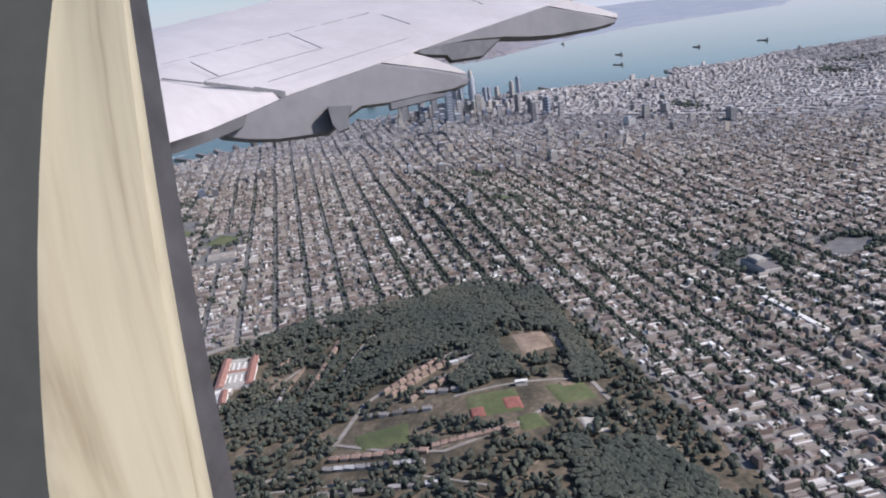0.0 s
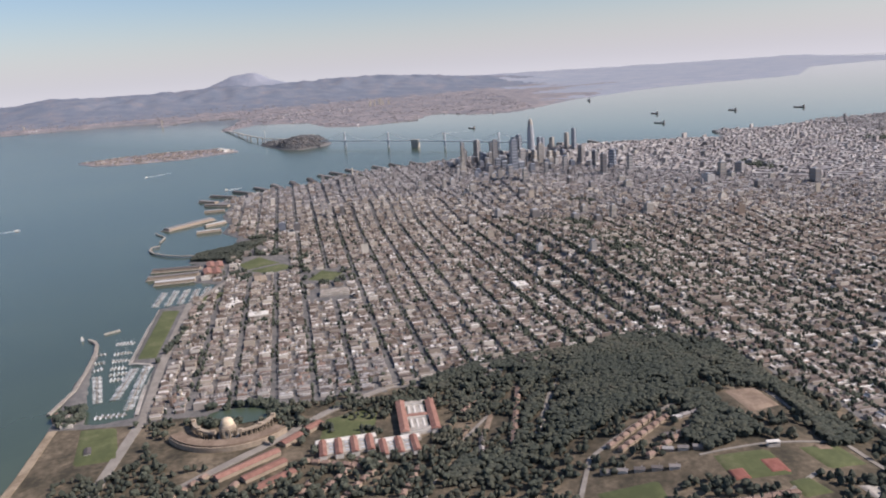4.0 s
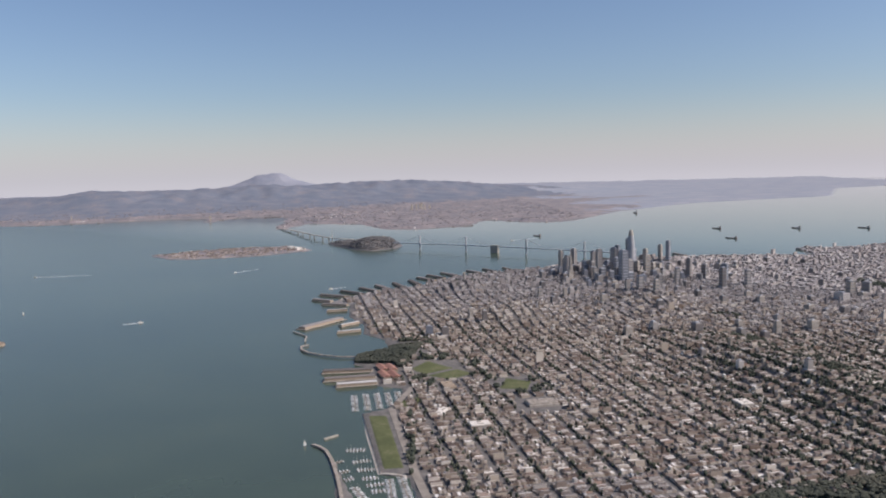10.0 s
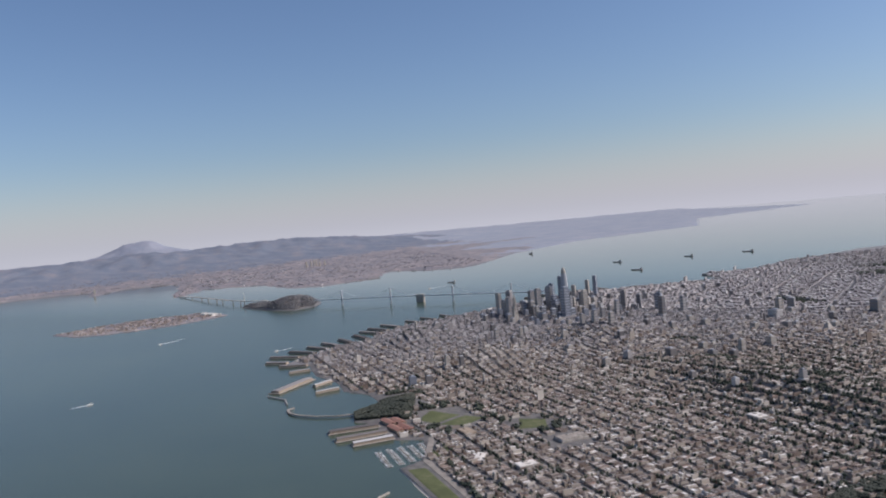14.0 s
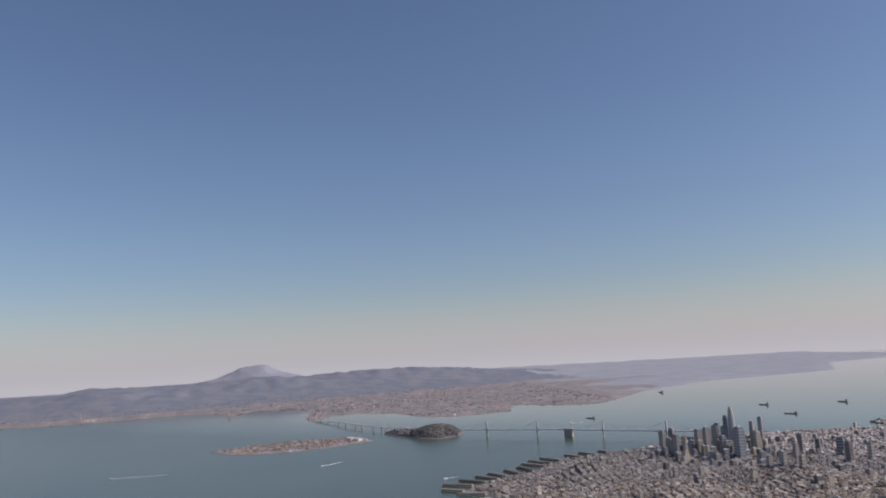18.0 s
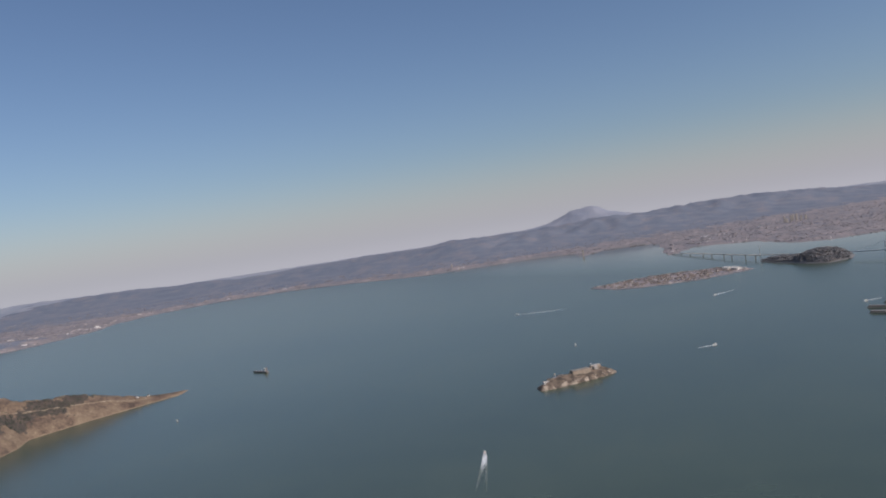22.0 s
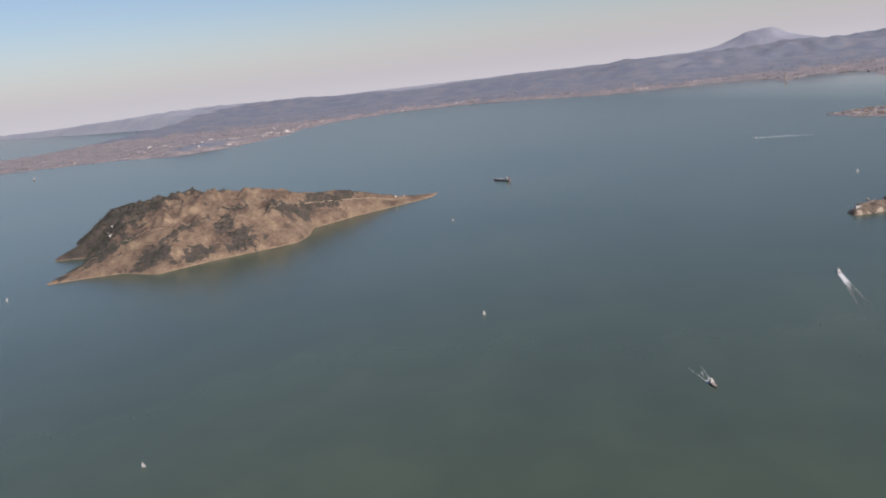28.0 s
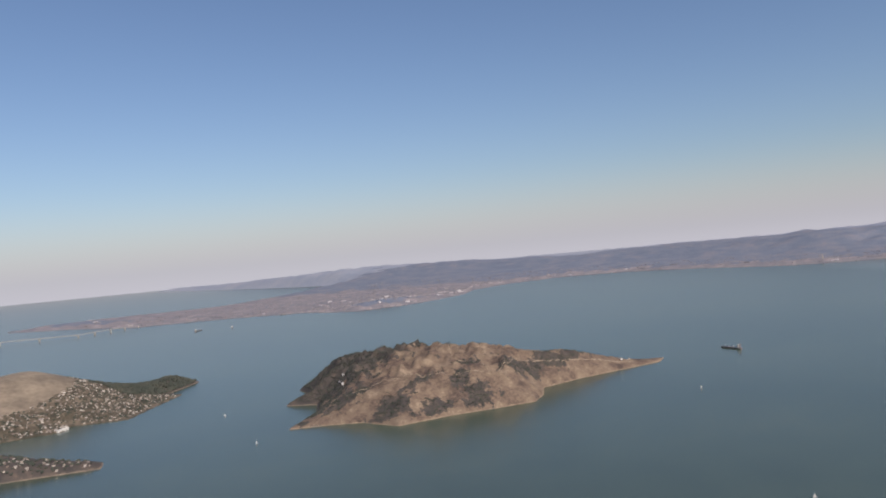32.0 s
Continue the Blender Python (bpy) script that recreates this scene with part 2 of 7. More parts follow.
def inside_distance(px, py, poly):
    """Signed distance to a closed outline, positive inside."""
    best = np.full(px.shape, 1e12)
    odd = np.zeros(px.shape, bool)
    for (ax, ay), (bx, by) in zip(poly, poly[1:] + poly[:1]):
        dx, dy = bx - ax, by - ay
        t = np.clip(((px - ax) * dx + (py - ay) * dy) / (dx * dx + dy * dy), 0, 1)
        best = np.minimum(best, (px - ax - t * dx) ** 2 + (py - ay - t * dy) ** 2)
        if ay != by:
            odd ^= ((ay > py) != (by > py)) & (px < (bx - ax) * (py - ay) / (by - ay) + ax)
    d = np.sqrt(best)
    return np.where(odd, d, -d)


def ripple(x, y, size, seed=0.0):
    """Cheap smooth noise from turned sine waves, about -1 to 1."""
    out = np.zeros(np.shape(x))
    amp, total = 1.0, 0.0
    for k in range(5):
        a = 1.3 * k + seed
        f = 2 * math.pi / size * 1.75 ** k
        u, w = x * math.cos(a) + y * math.sin(a), -x * math.sin(a) + y * math.cos(a)
        out = out + amp * np.sin(u * f + 1.7 * np.sin(w * f * 0.6 + seed + k)) * np.cos(w * f * 0.8 + 2.1 * k)
        total += amp
        amp *= 0.6
    return out / total


def land(name, xs, ys, poly, height, mats, index=None, steep=0.7, shore=0.35):
    """A sheet of ground over a grid, risen inside its shore line and sunk under the water outside it."""
    X, Y = np.meshgrid(xs, ys)
    d = inside_distance(X, Y, poly)
    Z = np.where(d > 0, shore * np.minimum(1, d * 3) + height(X, Y, d), np.maximum(-4, steep * d))
    nx, ny = len(xs), len(ys)
    i = (np.arange(ny - 1)[:, None] * nx + np.arange(nx - 1)[None]).ravel()
    F = np.stack([i, i + 1, i + nx + 1, i + nx], 1)
    zf = Z.ravel()[F].max(1)
    keep = zf > -3.5
    F = F[keep]
    V = np.stack([X.ravel(), Y.ravel(), Z.ravel()], 1)
    idx = None
    if index is not None:
        c = V[F].mean(1)
        idx = index(c[:, 0], c[:, 1], c[:, 2])
    return tagged(new(name, mesh_of(name, V, F, mats, idx, True)), kind="structure")


def part(name, me, parent, label=""):
    ob = new(name, me)
    ob.parent = parent
    return tagged(ob, label)


def thing(name, label, category, at=(0, 0, 0), turn=0.0, group=""):
    ob = new(name)
    ob.empty_display_size = 0.2
    ob.matrix_world = pose(*at, 0, 0, math.degrees(turn))
    return tagged(ob, label, category, group)


def outline(*rows):
    return [(float(a), float(b)) for row in rows for a, b in row]


def lathe_ring(radius, z0, z1, mat, sides=96):
    v = [(radius * math.cos(2 * math.pi * k / sides), radius * math.sin(2 * math.pi * k / sides), z) for k in range(sides) for z in (z0, z1)]
    f = [(2 * k, 2 * k + 1, 2 * ((k + 1) % sides) + 1, 2 * ((k + 1) % sides)) for k in range(sides)]
    return mesh_of("ring", v, f, [mat], None, True)


def blend(p, q, f):
    return tuple(a + (b - a) * f for a, b in zip(p, q))


# ---- the large structure: water, shores and hills ----
ring = 72
V = [(0, 0, 0)] + [(r * math.cos(2 * math.pi * k / ring) + (-250 if r < 4000 else -250), r * math.sin(2 * math.pi * k / ring) + 150, 0) for r in (600, 1500, 4850) for k in range(ring)]
bm = bmesh.new()
vs = [bm.verts.new(v) for v in V]
vs[0].co = (-250, 150, 0)
for k in range(ring):
    j = (k + 1) % ring
    bm.faces.new((vs[0], vs[1 + k], vs[1 + j]))
    for a in (0, 1):
        b0, b1 = 1 + a * ring, 1 + (a + 1) * ring
        bm.faces.new((vs[b0 + k], vs[b1 + k], vs[b1 + j], vs[b0 + j]))
me = bpy.data.meshes.new("water")
bm.to_mesh(me)
bm.free()
me.materials.append(M_WATER)
tagged(new("water", me), "grey-green bay water with fine ripples", kind="structure")

CITY_SHORE = outline(
    [(-326, 117), (-264, 84), (-211, 71), (-150, 69), (-95, 73), (-72, 76), (-50, 81), (-31, 83.5), (-17, 86.5), (-9, 89), (-2, 94), (-4, 90), (-17, 84.5), (-31, 81), (-47, 76), (-69, 68), (-67.4, 57.3)],
    [(-31, 63), (-29, 71), (28, 80), (33, 72), (46, 67), (58, 66), (63, 76), (70, 79), (92, 81), (100, 89), (113, 88), (126, 74), (150, 77), (166, 89), (190, 90), (219, 101), (262, 104)],
    [(272, 118), (299, 102), (320, 79), (332, 61), (386, 27), (404, -16), (425, -50), (452, -100), (467, -128), (475, -200), (470, -247), (455, -300), (520, -310), (513, -366), (545, -430)],
    [(600, -560), (616, -679), (700, -800), (680, -990), (-400, -990), (-640, -900), (-625, -333), (-590, -130), (-470, -110), (-384, -70), (-340, 40)],
)
HILLS = [  # place, height, spread along and across
    (44, -86, 8.5, 62, 15), (-112, -78, 7.0, 45, 24), (-220, -45, 8.0, 45, 30), (229, -78, 8.5, 24, 20), (189, 4, 7.5, 16, 24),
    (301, 27, 7.5, 11, 13), (112, 64, 2.5, 14, 12), (123, -166, 4.5, 34, 30), (-105, -225, 9.0, 32, 26), (352, -472, 9.0, 28, 40),
    (220, -632, 11.0, 32, 26), (-60, -420, 16.0, 60, 60), (-90, -620, 26.0, 80, 80), (380, -118, 1.5, 40, 40), (432, -158, 3.0, 12, 10),
]
CITY_TURN = radians(9.06)


def city_height(x, y, d=None):
    z = np.zeros(np.shape(x))
    for cx, cy, h, sa, sb in HILLS:
        dx, dy = x - cx, y - cy
        u, v = dx * math.cos(CITY_TURN) + dy * math.sin(CITY_TURN), -dx * math.sin(CITY_TURN) + dy * math.cos(CITY_TURN)
        z = z + h * np.exp(-0.5 * ((u / sa) ** 2 + (v / sb) ** 2))
    return z * (1.0 if d is None else np.clip(d / 14, 0, 1))


def ground(x, y):
    """Height of the city's ground at places of the plan."""
    x, y = np.asarray(x, float), np.asarray(y, float)
    d = inside_distance(x, y, CITY_SHORE)
    return 0.35 * np.clip(d * 3, -1, 1) + city_height(x, y, np.maximum(d, 0))


PRESIDIO = outline([(-326, 117), (-264, 84), (-211, 71), (-150, 69), (-72, 78), (-72, 58), (-62, -12), (-52, -92), (-122, -108), (-230, -128), (-330, -150), (-384, -70), (-340, 40)])


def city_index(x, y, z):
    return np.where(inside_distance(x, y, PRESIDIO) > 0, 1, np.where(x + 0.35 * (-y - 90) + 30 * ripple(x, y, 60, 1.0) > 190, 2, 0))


xs = np.unique(np.concatenate([np.arange(-680, -340, 20.0), np.arange(-340, 480, 2.0), np.arange(480, 740, 10.0)]))
ys = np.unique(np.concatenate([np.arange(-1000, -260, 12.0), np.arange(-260, 130, 2.0)]))
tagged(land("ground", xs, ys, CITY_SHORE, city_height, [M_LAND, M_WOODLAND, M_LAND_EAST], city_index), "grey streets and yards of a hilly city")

ISLAND = outline([(-38, 703), (-22, 688), (-10, 672), (-9, 645), (20, 633), (48, 616), (66, 606), (84, 612), (103, 624), (140, 616), (175, 603), (205, 592), (222, 596), (208, 612), (192, 635), (215, 690)],
                 [(200, 760), (150, 800), (97, 822), (52, 800), (40, 772), (8, 762), (18, 742), (0, 722)])


def island_height(x, y, d):
    base = 25.0 * np.exp(-0.5 * (((x - 88) / 52) ** 2 + ((y - 690) / 62) ** 2)) + 5.0 * np.exp(-0.5 * (((x - 30) / 30) ** 2 + ((y - 690) / 25) ** 2)) + 6 * np.exp(-0.5 * (((x - 155) / 40) ** 2 + ((y - 628) / 20) ** 2)) + 9.0 * np.exp(-0.5 * (((x - 72) / 34) ** 2 + ((y - 768) / 30) ** 2))
    gully = 1 + 0.15 * ripple(x, y, 60, 2.0) + 0.17 * ripple(x, y, 26, 5.0) + 0.08 * ripple(x, y, 11, 1.0)
    return (base * gully + 1.2) * np.clip(d / 22, 0, 1) ** 0.7


GULLIES = [(2, 661, 9, 8), (42, 630, 9, 5), (95, 634, 15, 5), (124, 637, 9, 4), (49, 646, 7, 4), (30, 662, 8, 4), (4, 695, 9, 5), (70, 655, 8, 4), (150, 632, 14, 4), (20, 640, 5, 6)]


def island_wood(x, y):
    """How wooded the island is at a place: the north-west side and the gullies."""
    wood = 0.5 * ripple(x, y, 42, 2.6) + 0.6 * ripple(x, y, 14, 0.4) + 0.9 * np.clip((y - 705) / 40, -0.5, 1)
    for cx, cy, a, b in GULLIES:
        wood = wood + 1.1 * np.exp(-0.5 * (((x - cx) / a) ** 2 + ((y - cy) / b) ** 2))
    return wood


def island_index(x, y, z):
    return (island_wood(x, y) > 0.08).astype(int)


tagged(land("angel_island_ground", np.arange(-60, 240, 1.5), np.arange(575, 840, 1.5), ISLAND, island_height, [M_DRY, M_SCRUB], island_index, 1.0, 0.3), "brown grassy island hill with sandy cliffs")

ROCK = outline([(132, 309), (138, 300), (147, 289), (157, 279), (166, 274), (172, 277), (173, 286), (164, 298), (151, 307), (139, 313)])


def rock_height(x, y, d):
    return (2.0 + 0.7 * ripple(x, y, 11, 1.0)) * np.clip(d / 3.2 * (1 + 0.5 * ripple(x, y, 6, 2.0)), 0, 1) + 2.2 * np.clip((d - 4) / 4, 0, 1)


tagged(land("prison_island_ground", np.arange(120, 186, 0.8), np.arange(266, 330, 0.8), ROCK, rock_height, [material("island_scrub", [(0.3, (0.062, 0.052, 0.042)), (0.5, (0.115, 0.088, 0.066)), (0.75, (0.22, 0.17, 0.125))], 0.35, 0.95, bump=0.5, bump_scale=2.0), material("pale_cliff_rock", [(0.3, (0.16, 0.13, 0.10)), (0.5, (0.32, 0.26, 0.20)), (0.8, (0.46, 0.39, 0.30))], 0.3, 0.95, bump=0.5, bump_scale=2.0)], lambda x, y, z: ((z < 1.9) & (ripple(x, y, 9, 0.8) > 0.08)).astype(int), 1.5, 0.3), "rocky island with pale cliffs")

FLAT_ISLAND = outline([(629, 356), (668, 322), (690, 290), (702, 215), (672, 190), (640, 178), (612, 205), (590, 235), (578, 290), (582, 318)])
tagged(land("flat_island_ground", np.arange(560, 720, 4.0), np.arange(165, 370, 4.0), FLAT_ISLAND, lambda x, y, d: 0.2 * np.clip(d, 0, 1), [M_EAST], None, 1.0), "flat built-over island with low houses")
HILL_ISLAND = outline([(612, 108), (628, 128), (655, 142), (690, 160), (716, 170), (728, 158), (722, 128), (700, 96), (668, 76), (632, 84)])


def hill_height(x, y, d):
    tops = 9.0 * np.exp(-0.5 * (((x - 672) / 26) ** 2 + ((y - 102) / 19) ** 2)) + 5.0 * np.exp(-0.5 * (((x - 652) / 16) ** 2 + ((y - 122) / 13) ** 2)) + 3.2 * np.exp(-0.5 * (((x - 700) / 22) ** 2 + ((y - 148) / 15) ** 2))
    return (tops + 1.3 * ripple(x, y, 26) + 0.8 * ripple(x, y, 11, 2.0)) * np.clip(d / 9, 0, 1)



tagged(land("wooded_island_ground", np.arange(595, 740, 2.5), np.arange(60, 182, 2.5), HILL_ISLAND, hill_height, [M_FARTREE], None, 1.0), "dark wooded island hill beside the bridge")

TIBURON = outline([(-125, 862), (-95, 852), (-85, 864), (-56, 842), (-46, 850), (-20, 868), (15, 892), (8, 904), (57, 934), (52, 960), (20, 985), (-60, 1040), (-200, 1120), (-420, 1200), (-420, 960), (-260, 880)])


def peninsula_height(x, y, d):
    main = 29 * np.exp(-0.5 * (((x + 75) / np.where(x > -75, 38, 95)) ** 2 + ((y - 955) / 42) ** 2))
    back = 17 * np.exp(-0.5 * (((x + 300) / 100) ** 2 + ((y - 1050) / 60) ** 2)) + 4.5 * np.exp(-0.5 * (((x - 25) / 40) ** 2 + ((y - 935) / 14) ** 2)) + 4.0 * np.exp(-0.5 * (((x - 42) / 13) ** 2 + ((y - 950) / 12) ** 2))
    return (main + back) * (1 + 0.07 * ripple(x, y, 70)) * np.clip(d / 18, 0, 1)


def peninsula_index(x, y, z):
    wooded = (x > -25 - 0.25 * (y - 915)) & (y > 908 + 0.15 * x)
    return np.where(wooded, 1, np.where(z < 14.5 + 0.16 * (x + 82) + 2 * ripple(x, y, 40), 2, 0))


tagged(land("peninsula_ground", np.arange(-420, 80, 3.0), np.arange(825, 1210, 3.0), TIBURON, peninsula_height, [M_PALEGRASS, M_SCRUB, M_WOODLAND], peninsula_index, 1.0), "dry grassy peninsula hill")
BELVEDERE = outline([(-130, 733), (-122, 745), (-132, 765), (-150, 800), (-175, 850), (-215, 870), (-235, 820), (-200, 775), (-165, 758)])
tagged(land("headland_ground", np.arange(-250, -105, 3.0), np.arange(720, 885, 3.0), BELVEDERE, lambda x, y, d: (2.0 + 7.5 * np.exp(-0.5 * (((x + 175) / 26) ** 2 + ((y - 805) / 40) ** 2))) * np.clip(d / 7, 0, 1), [M_SCRUB], None, 1.0), "wooded headland with sandy cliff")

EAST_SHORE = outline(
    [(560, 2150), (350, 2100), (330, 2040), (390, 1903), (409, 1690), (530, 1574), (600, 1450), (608, 1320), (700, 1285), (800, 1290), (900, 1310), (1010, 1370), (1157, 1385), (1330, 1340), (1400, 1214), (1385, 1048), (1330, 904), (1300, 804)],
    [(1355, 697), (1415, 593), (1400, 500), (1262, 470), (1264, 452), (1390, 430), (1400, 346), (1300, 318), (1010, 292), (1010, 268), (1130, 245), (1080, 160), (940, 110), (915, 60), (960, -25), (1100, -60), (1020, -110), (1000, -170), (1050, -215), (1250, -330)],
    [(1407, -470), (1550, -620), (1700, -1000), (2287, -1332), (2700, -2100), (4400, -2100), (4700, 0), (4500, 1800), (3300, 3300), (1900, 4200), (1600, 2900), (1495, 2260), (792, 2010)],
)


RIDGE_TOPS = [(360, 9, 70), (-95, 10, 40), (-560, 15, 190), (-820, 7, 120), (700, 5, 90)]   # along the ridge, rise, spread


def east_height(x, y, d):
    out = 0.3 * np.clip(d / 40, 0, 1) * 10
    u = (x - 2060) * 0.52 + (y - 600) * 0.854   # along the ridge, which runs north-west
    along = -(x - 2060) * 0.55 + (y - 600) * 0.83
    across = (x - 2060) * 0.83 + (y - 600) * 0.55
    crest = 45 + 2.0 * ripple(along, across, 150, 3.0) + 3 * ripple(along, across, 420, 0.6)
    for place, rise, spread in RIDGE_TOPS:
        crest = crest + rise * np.exp(-0.5 * ((along - place) / spread) ** 2)
    fade = (0.14 + 0.86 / (1 + np.exp(-(along + 1000) / 240.0))) * (0.36 + 0.64 / (1 + np.exp((along - 540) / 120.0)))
    across = across - 0.55 * np.maximum(along - 420, 0)   # the ridge bends inland in the north
    fold = 1 + 0.22 * ripple(along + 0.5 * across, across * 0.35, 120, 2.0) * np.exp(-0.5 * ((np.abs(across) - 150) / 90) ** 2)
    out = out + crest * fade * fold * np.exp(-0.5 * (across / np.where(across < 0, 175, 220)) ** 2)
    out = out + 15 * np.exp(-0.5 * (((x - 700) / 80) ** 2 + ((y - 1345) / 28) ** 2)) * 0.6
    out = out + 9 * np.exp(-0.5 * (((x - 425) / 40) ** 2 + ((y - 1880) / 110) ** 2))
    out = out + 25 * np.exp(-0.5 * (((x - 1750) / 380) ** 2 + ((y - 2250) / 500) ** 2)) * (1 + 0.4 * ripple(x, y, 400, 4.0))
    out = out + 5 * np.clip((across + 700) / 600, 0, 1) * (1 + ripple(x, y, 160, 2.2))
    return out * np.clip(d / 60, 0, 1)


# the outer ends of the shore take the palest haze-painted colour
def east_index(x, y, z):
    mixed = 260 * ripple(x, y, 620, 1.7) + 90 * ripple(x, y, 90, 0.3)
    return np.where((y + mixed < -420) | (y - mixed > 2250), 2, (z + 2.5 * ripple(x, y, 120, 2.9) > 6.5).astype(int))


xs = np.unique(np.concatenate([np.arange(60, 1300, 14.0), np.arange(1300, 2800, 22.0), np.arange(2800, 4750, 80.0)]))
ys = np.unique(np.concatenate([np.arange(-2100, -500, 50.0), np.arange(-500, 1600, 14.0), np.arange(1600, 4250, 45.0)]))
tagged(land("east_shore_ground", xs, ys, EAST_SHORE, east_height, [M_EAST, M_RIDGE, M_FARSHORE], east_index, 0.5, 0.3), "far shore with town flats and hills tinted by painted haze")


def mountain_height(x, y, d):
    out = 58 * np.exp(-0.5 * (((x - 4300) / 120) ** 2 + ((y - 890) / 135) ** 2)) + 22 * np.exp(-0.5 * (((x - 4300) / 120) ** 2 + ((y - 960) / 380) ** 2))
    out = out + 22 * np.exp(-0.5 * (np.hypot(x - 4300, y - 838) / 46) ** 2) + 16 * np.exp(-0.5 * (np.hypot(x - 4300, y - 985) / 44) ** 2)
    return out * (1 + 0.06 * ripple(x, y, 130, 1.5)) + 8 * (1 + ripple(x, y, 400, 0.5))


tagged(land("mountain_backdrop", np.arange(4060, 4520, 12.0), np.arange(-700, 2600, 12.0), outline([(4080, -680), (4500, -680), (4500, 2580), (4080, 2580)]), lambda x, y, d: mountain_height(x, y, d) * np.clip(d / 120, 0, 1), [M_FAR], None, 0.1, 0.1), "double-peaked mountain far behind the hills, paled with painted haze")

# painted haze above the horizon: a plain far backdrop ring that glows, dense at the water and fading upwards
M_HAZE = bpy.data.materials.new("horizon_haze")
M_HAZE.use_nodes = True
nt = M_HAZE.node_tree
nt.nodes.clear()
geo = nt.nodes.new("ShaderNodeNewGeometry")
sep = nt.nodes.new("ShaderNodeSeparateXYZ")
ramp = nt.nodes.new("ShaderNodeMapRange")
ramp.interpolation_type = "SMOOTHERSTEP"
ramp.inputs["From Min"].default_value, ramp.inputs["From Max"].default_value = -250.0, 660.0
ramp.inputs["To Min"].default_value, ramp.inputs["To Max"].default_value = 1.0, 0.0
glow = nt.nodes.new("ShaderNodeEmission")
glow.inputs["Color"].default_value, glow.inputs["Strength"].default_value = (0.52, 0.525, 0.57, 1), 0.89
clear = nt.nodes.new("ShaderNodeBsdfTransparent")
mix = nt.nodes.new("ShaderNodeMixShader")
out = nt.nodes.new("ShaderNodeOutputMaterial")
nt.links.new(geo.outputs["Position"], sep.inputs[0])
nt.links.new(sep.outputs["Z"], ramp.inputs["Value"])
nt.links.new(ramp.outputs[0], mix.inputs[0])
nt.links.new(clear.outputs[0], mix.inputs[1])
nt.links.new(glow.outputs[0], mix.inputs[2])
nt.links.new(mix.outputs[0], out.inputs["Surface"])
tagged(new("sky_backdrop", lathe_ring(4790, -20, 900, M_HAZE)), "glowing ring of painted haze along the horizon", kind="structure").location = (-250, 150, 0)

# ---- the city's blocks and houses ----
rng = np.random.default_rng(7)
CU, SU = math.cos(CITY_TURN), math.sin(CITY_TURN)
VAN_NESS = (127.5, 0.0)      # a point on the avenue that the grid is counted from
PITCH_U, PITCH_V, STREET = 14.67, 10.48, 2.1
PARKS = [  # open lawns and squares left free of houses: centre, half sizes, turn
    (83, 50, 15, 11), (122, 68, 22, 9), (60, 49, 6, 4), (57, 22, 12, 9), (43, -97, 9, 6), (110, -93, 9, 6), (-45, -158, 12, 8), (-42, -188, 10, 9), (0, 71, 34, 8), (-74, 31, 9, 16), (30, 17, 9, 7), (95, 78, 22, 10),
]


def to_plan(u, v):
    return VAN_NESS[0] + u * CU - v * SU, VAN_NESS[1] + u * SU + v * CU


def free_of_parks(x, y, grow=0.0):
    ok = np.ones(np.shape(x), bool)
    for cx, cy, a, b in PARKS:
        u, v = (x - cx) * CU + (y - cy) * SU, -(x - cx) * SU + (y - cy) * CU
        ok &= ~((np.abs(u) < a + grow) & (np.abs(v) < b + grow))
    return ok


def market_side(x, y):
    """Positive north-west of the diagonal avenue."""
    return (-(x - 185) + (y + 277)) * 0.7071


def lots(turn, ox, oy, pu, pv, street, ulo, uhi, vlo, vhi, lot, rows):
    """Lots of a street grid, as arrays: place, half width, half depth, turn."""
    out = []
    c, s = math.cos(turn), math.sin(turn)
    ends = min(2.4, (pu - street) * 0.2)      # depth of the houses that face the cross streets
    inner = pu - street - 2 * ends
    per, side = max(2, int(inner / lot)), max(2, int((pv - street) / (lot * 1.15)))
    for i in range(ulo, uhi):
        for j in range(vlo, vhi):
            u0, v0 = i * pu + street / 2, j * pv + street / 2
            depth = (pv - street) / rows
            for r in range(rows):
                w = rng.uniform(0.55, 1.5, per)
                w = w / w.sum() * inner
                uc = u0 + ends + np.cumsum(w) - w / 2
                dd = depth * (1 - rng.uniform(0.16, 0.52, per))
                set_back = rng.uniform(0.02, 0.3, per)
                vc = v0 + dd / 2 + set_back if r == 0 else v0 + rows * depth - dd / 2 - set_back
                out.append(np.stack([ox + uc * c - vc * s, oy + uc * s + vc * c, w * rng.uniform(0.44, 0.5, per), dd / 2, np.full(per, turn)], 1))
            for e in (0, 1):
                w = rng.uniform(0.6, 1.5, side)
                w = w / w.sum() * (pv - street)
                vc = v0 + np.cumsum(w) - w / 2
                dd = ends * rng.uniform(0.6, 0.95, side)
                uc = u0 + dd / 2 + 0.05 if e == 0 else u0 + pu - street - dd / 2 - 0.05
                out.append(np.stack([ox + uc * c - vc * s, oy + uc * s + vc * c, dd / 2, w * rng.uniform(0.44, 0.5, side), np.full(side, turn)], 1))
    return np.concatenate(out)


def keep_inside(a, region):
    return a[region(a[:, 0], a[:, 1])]


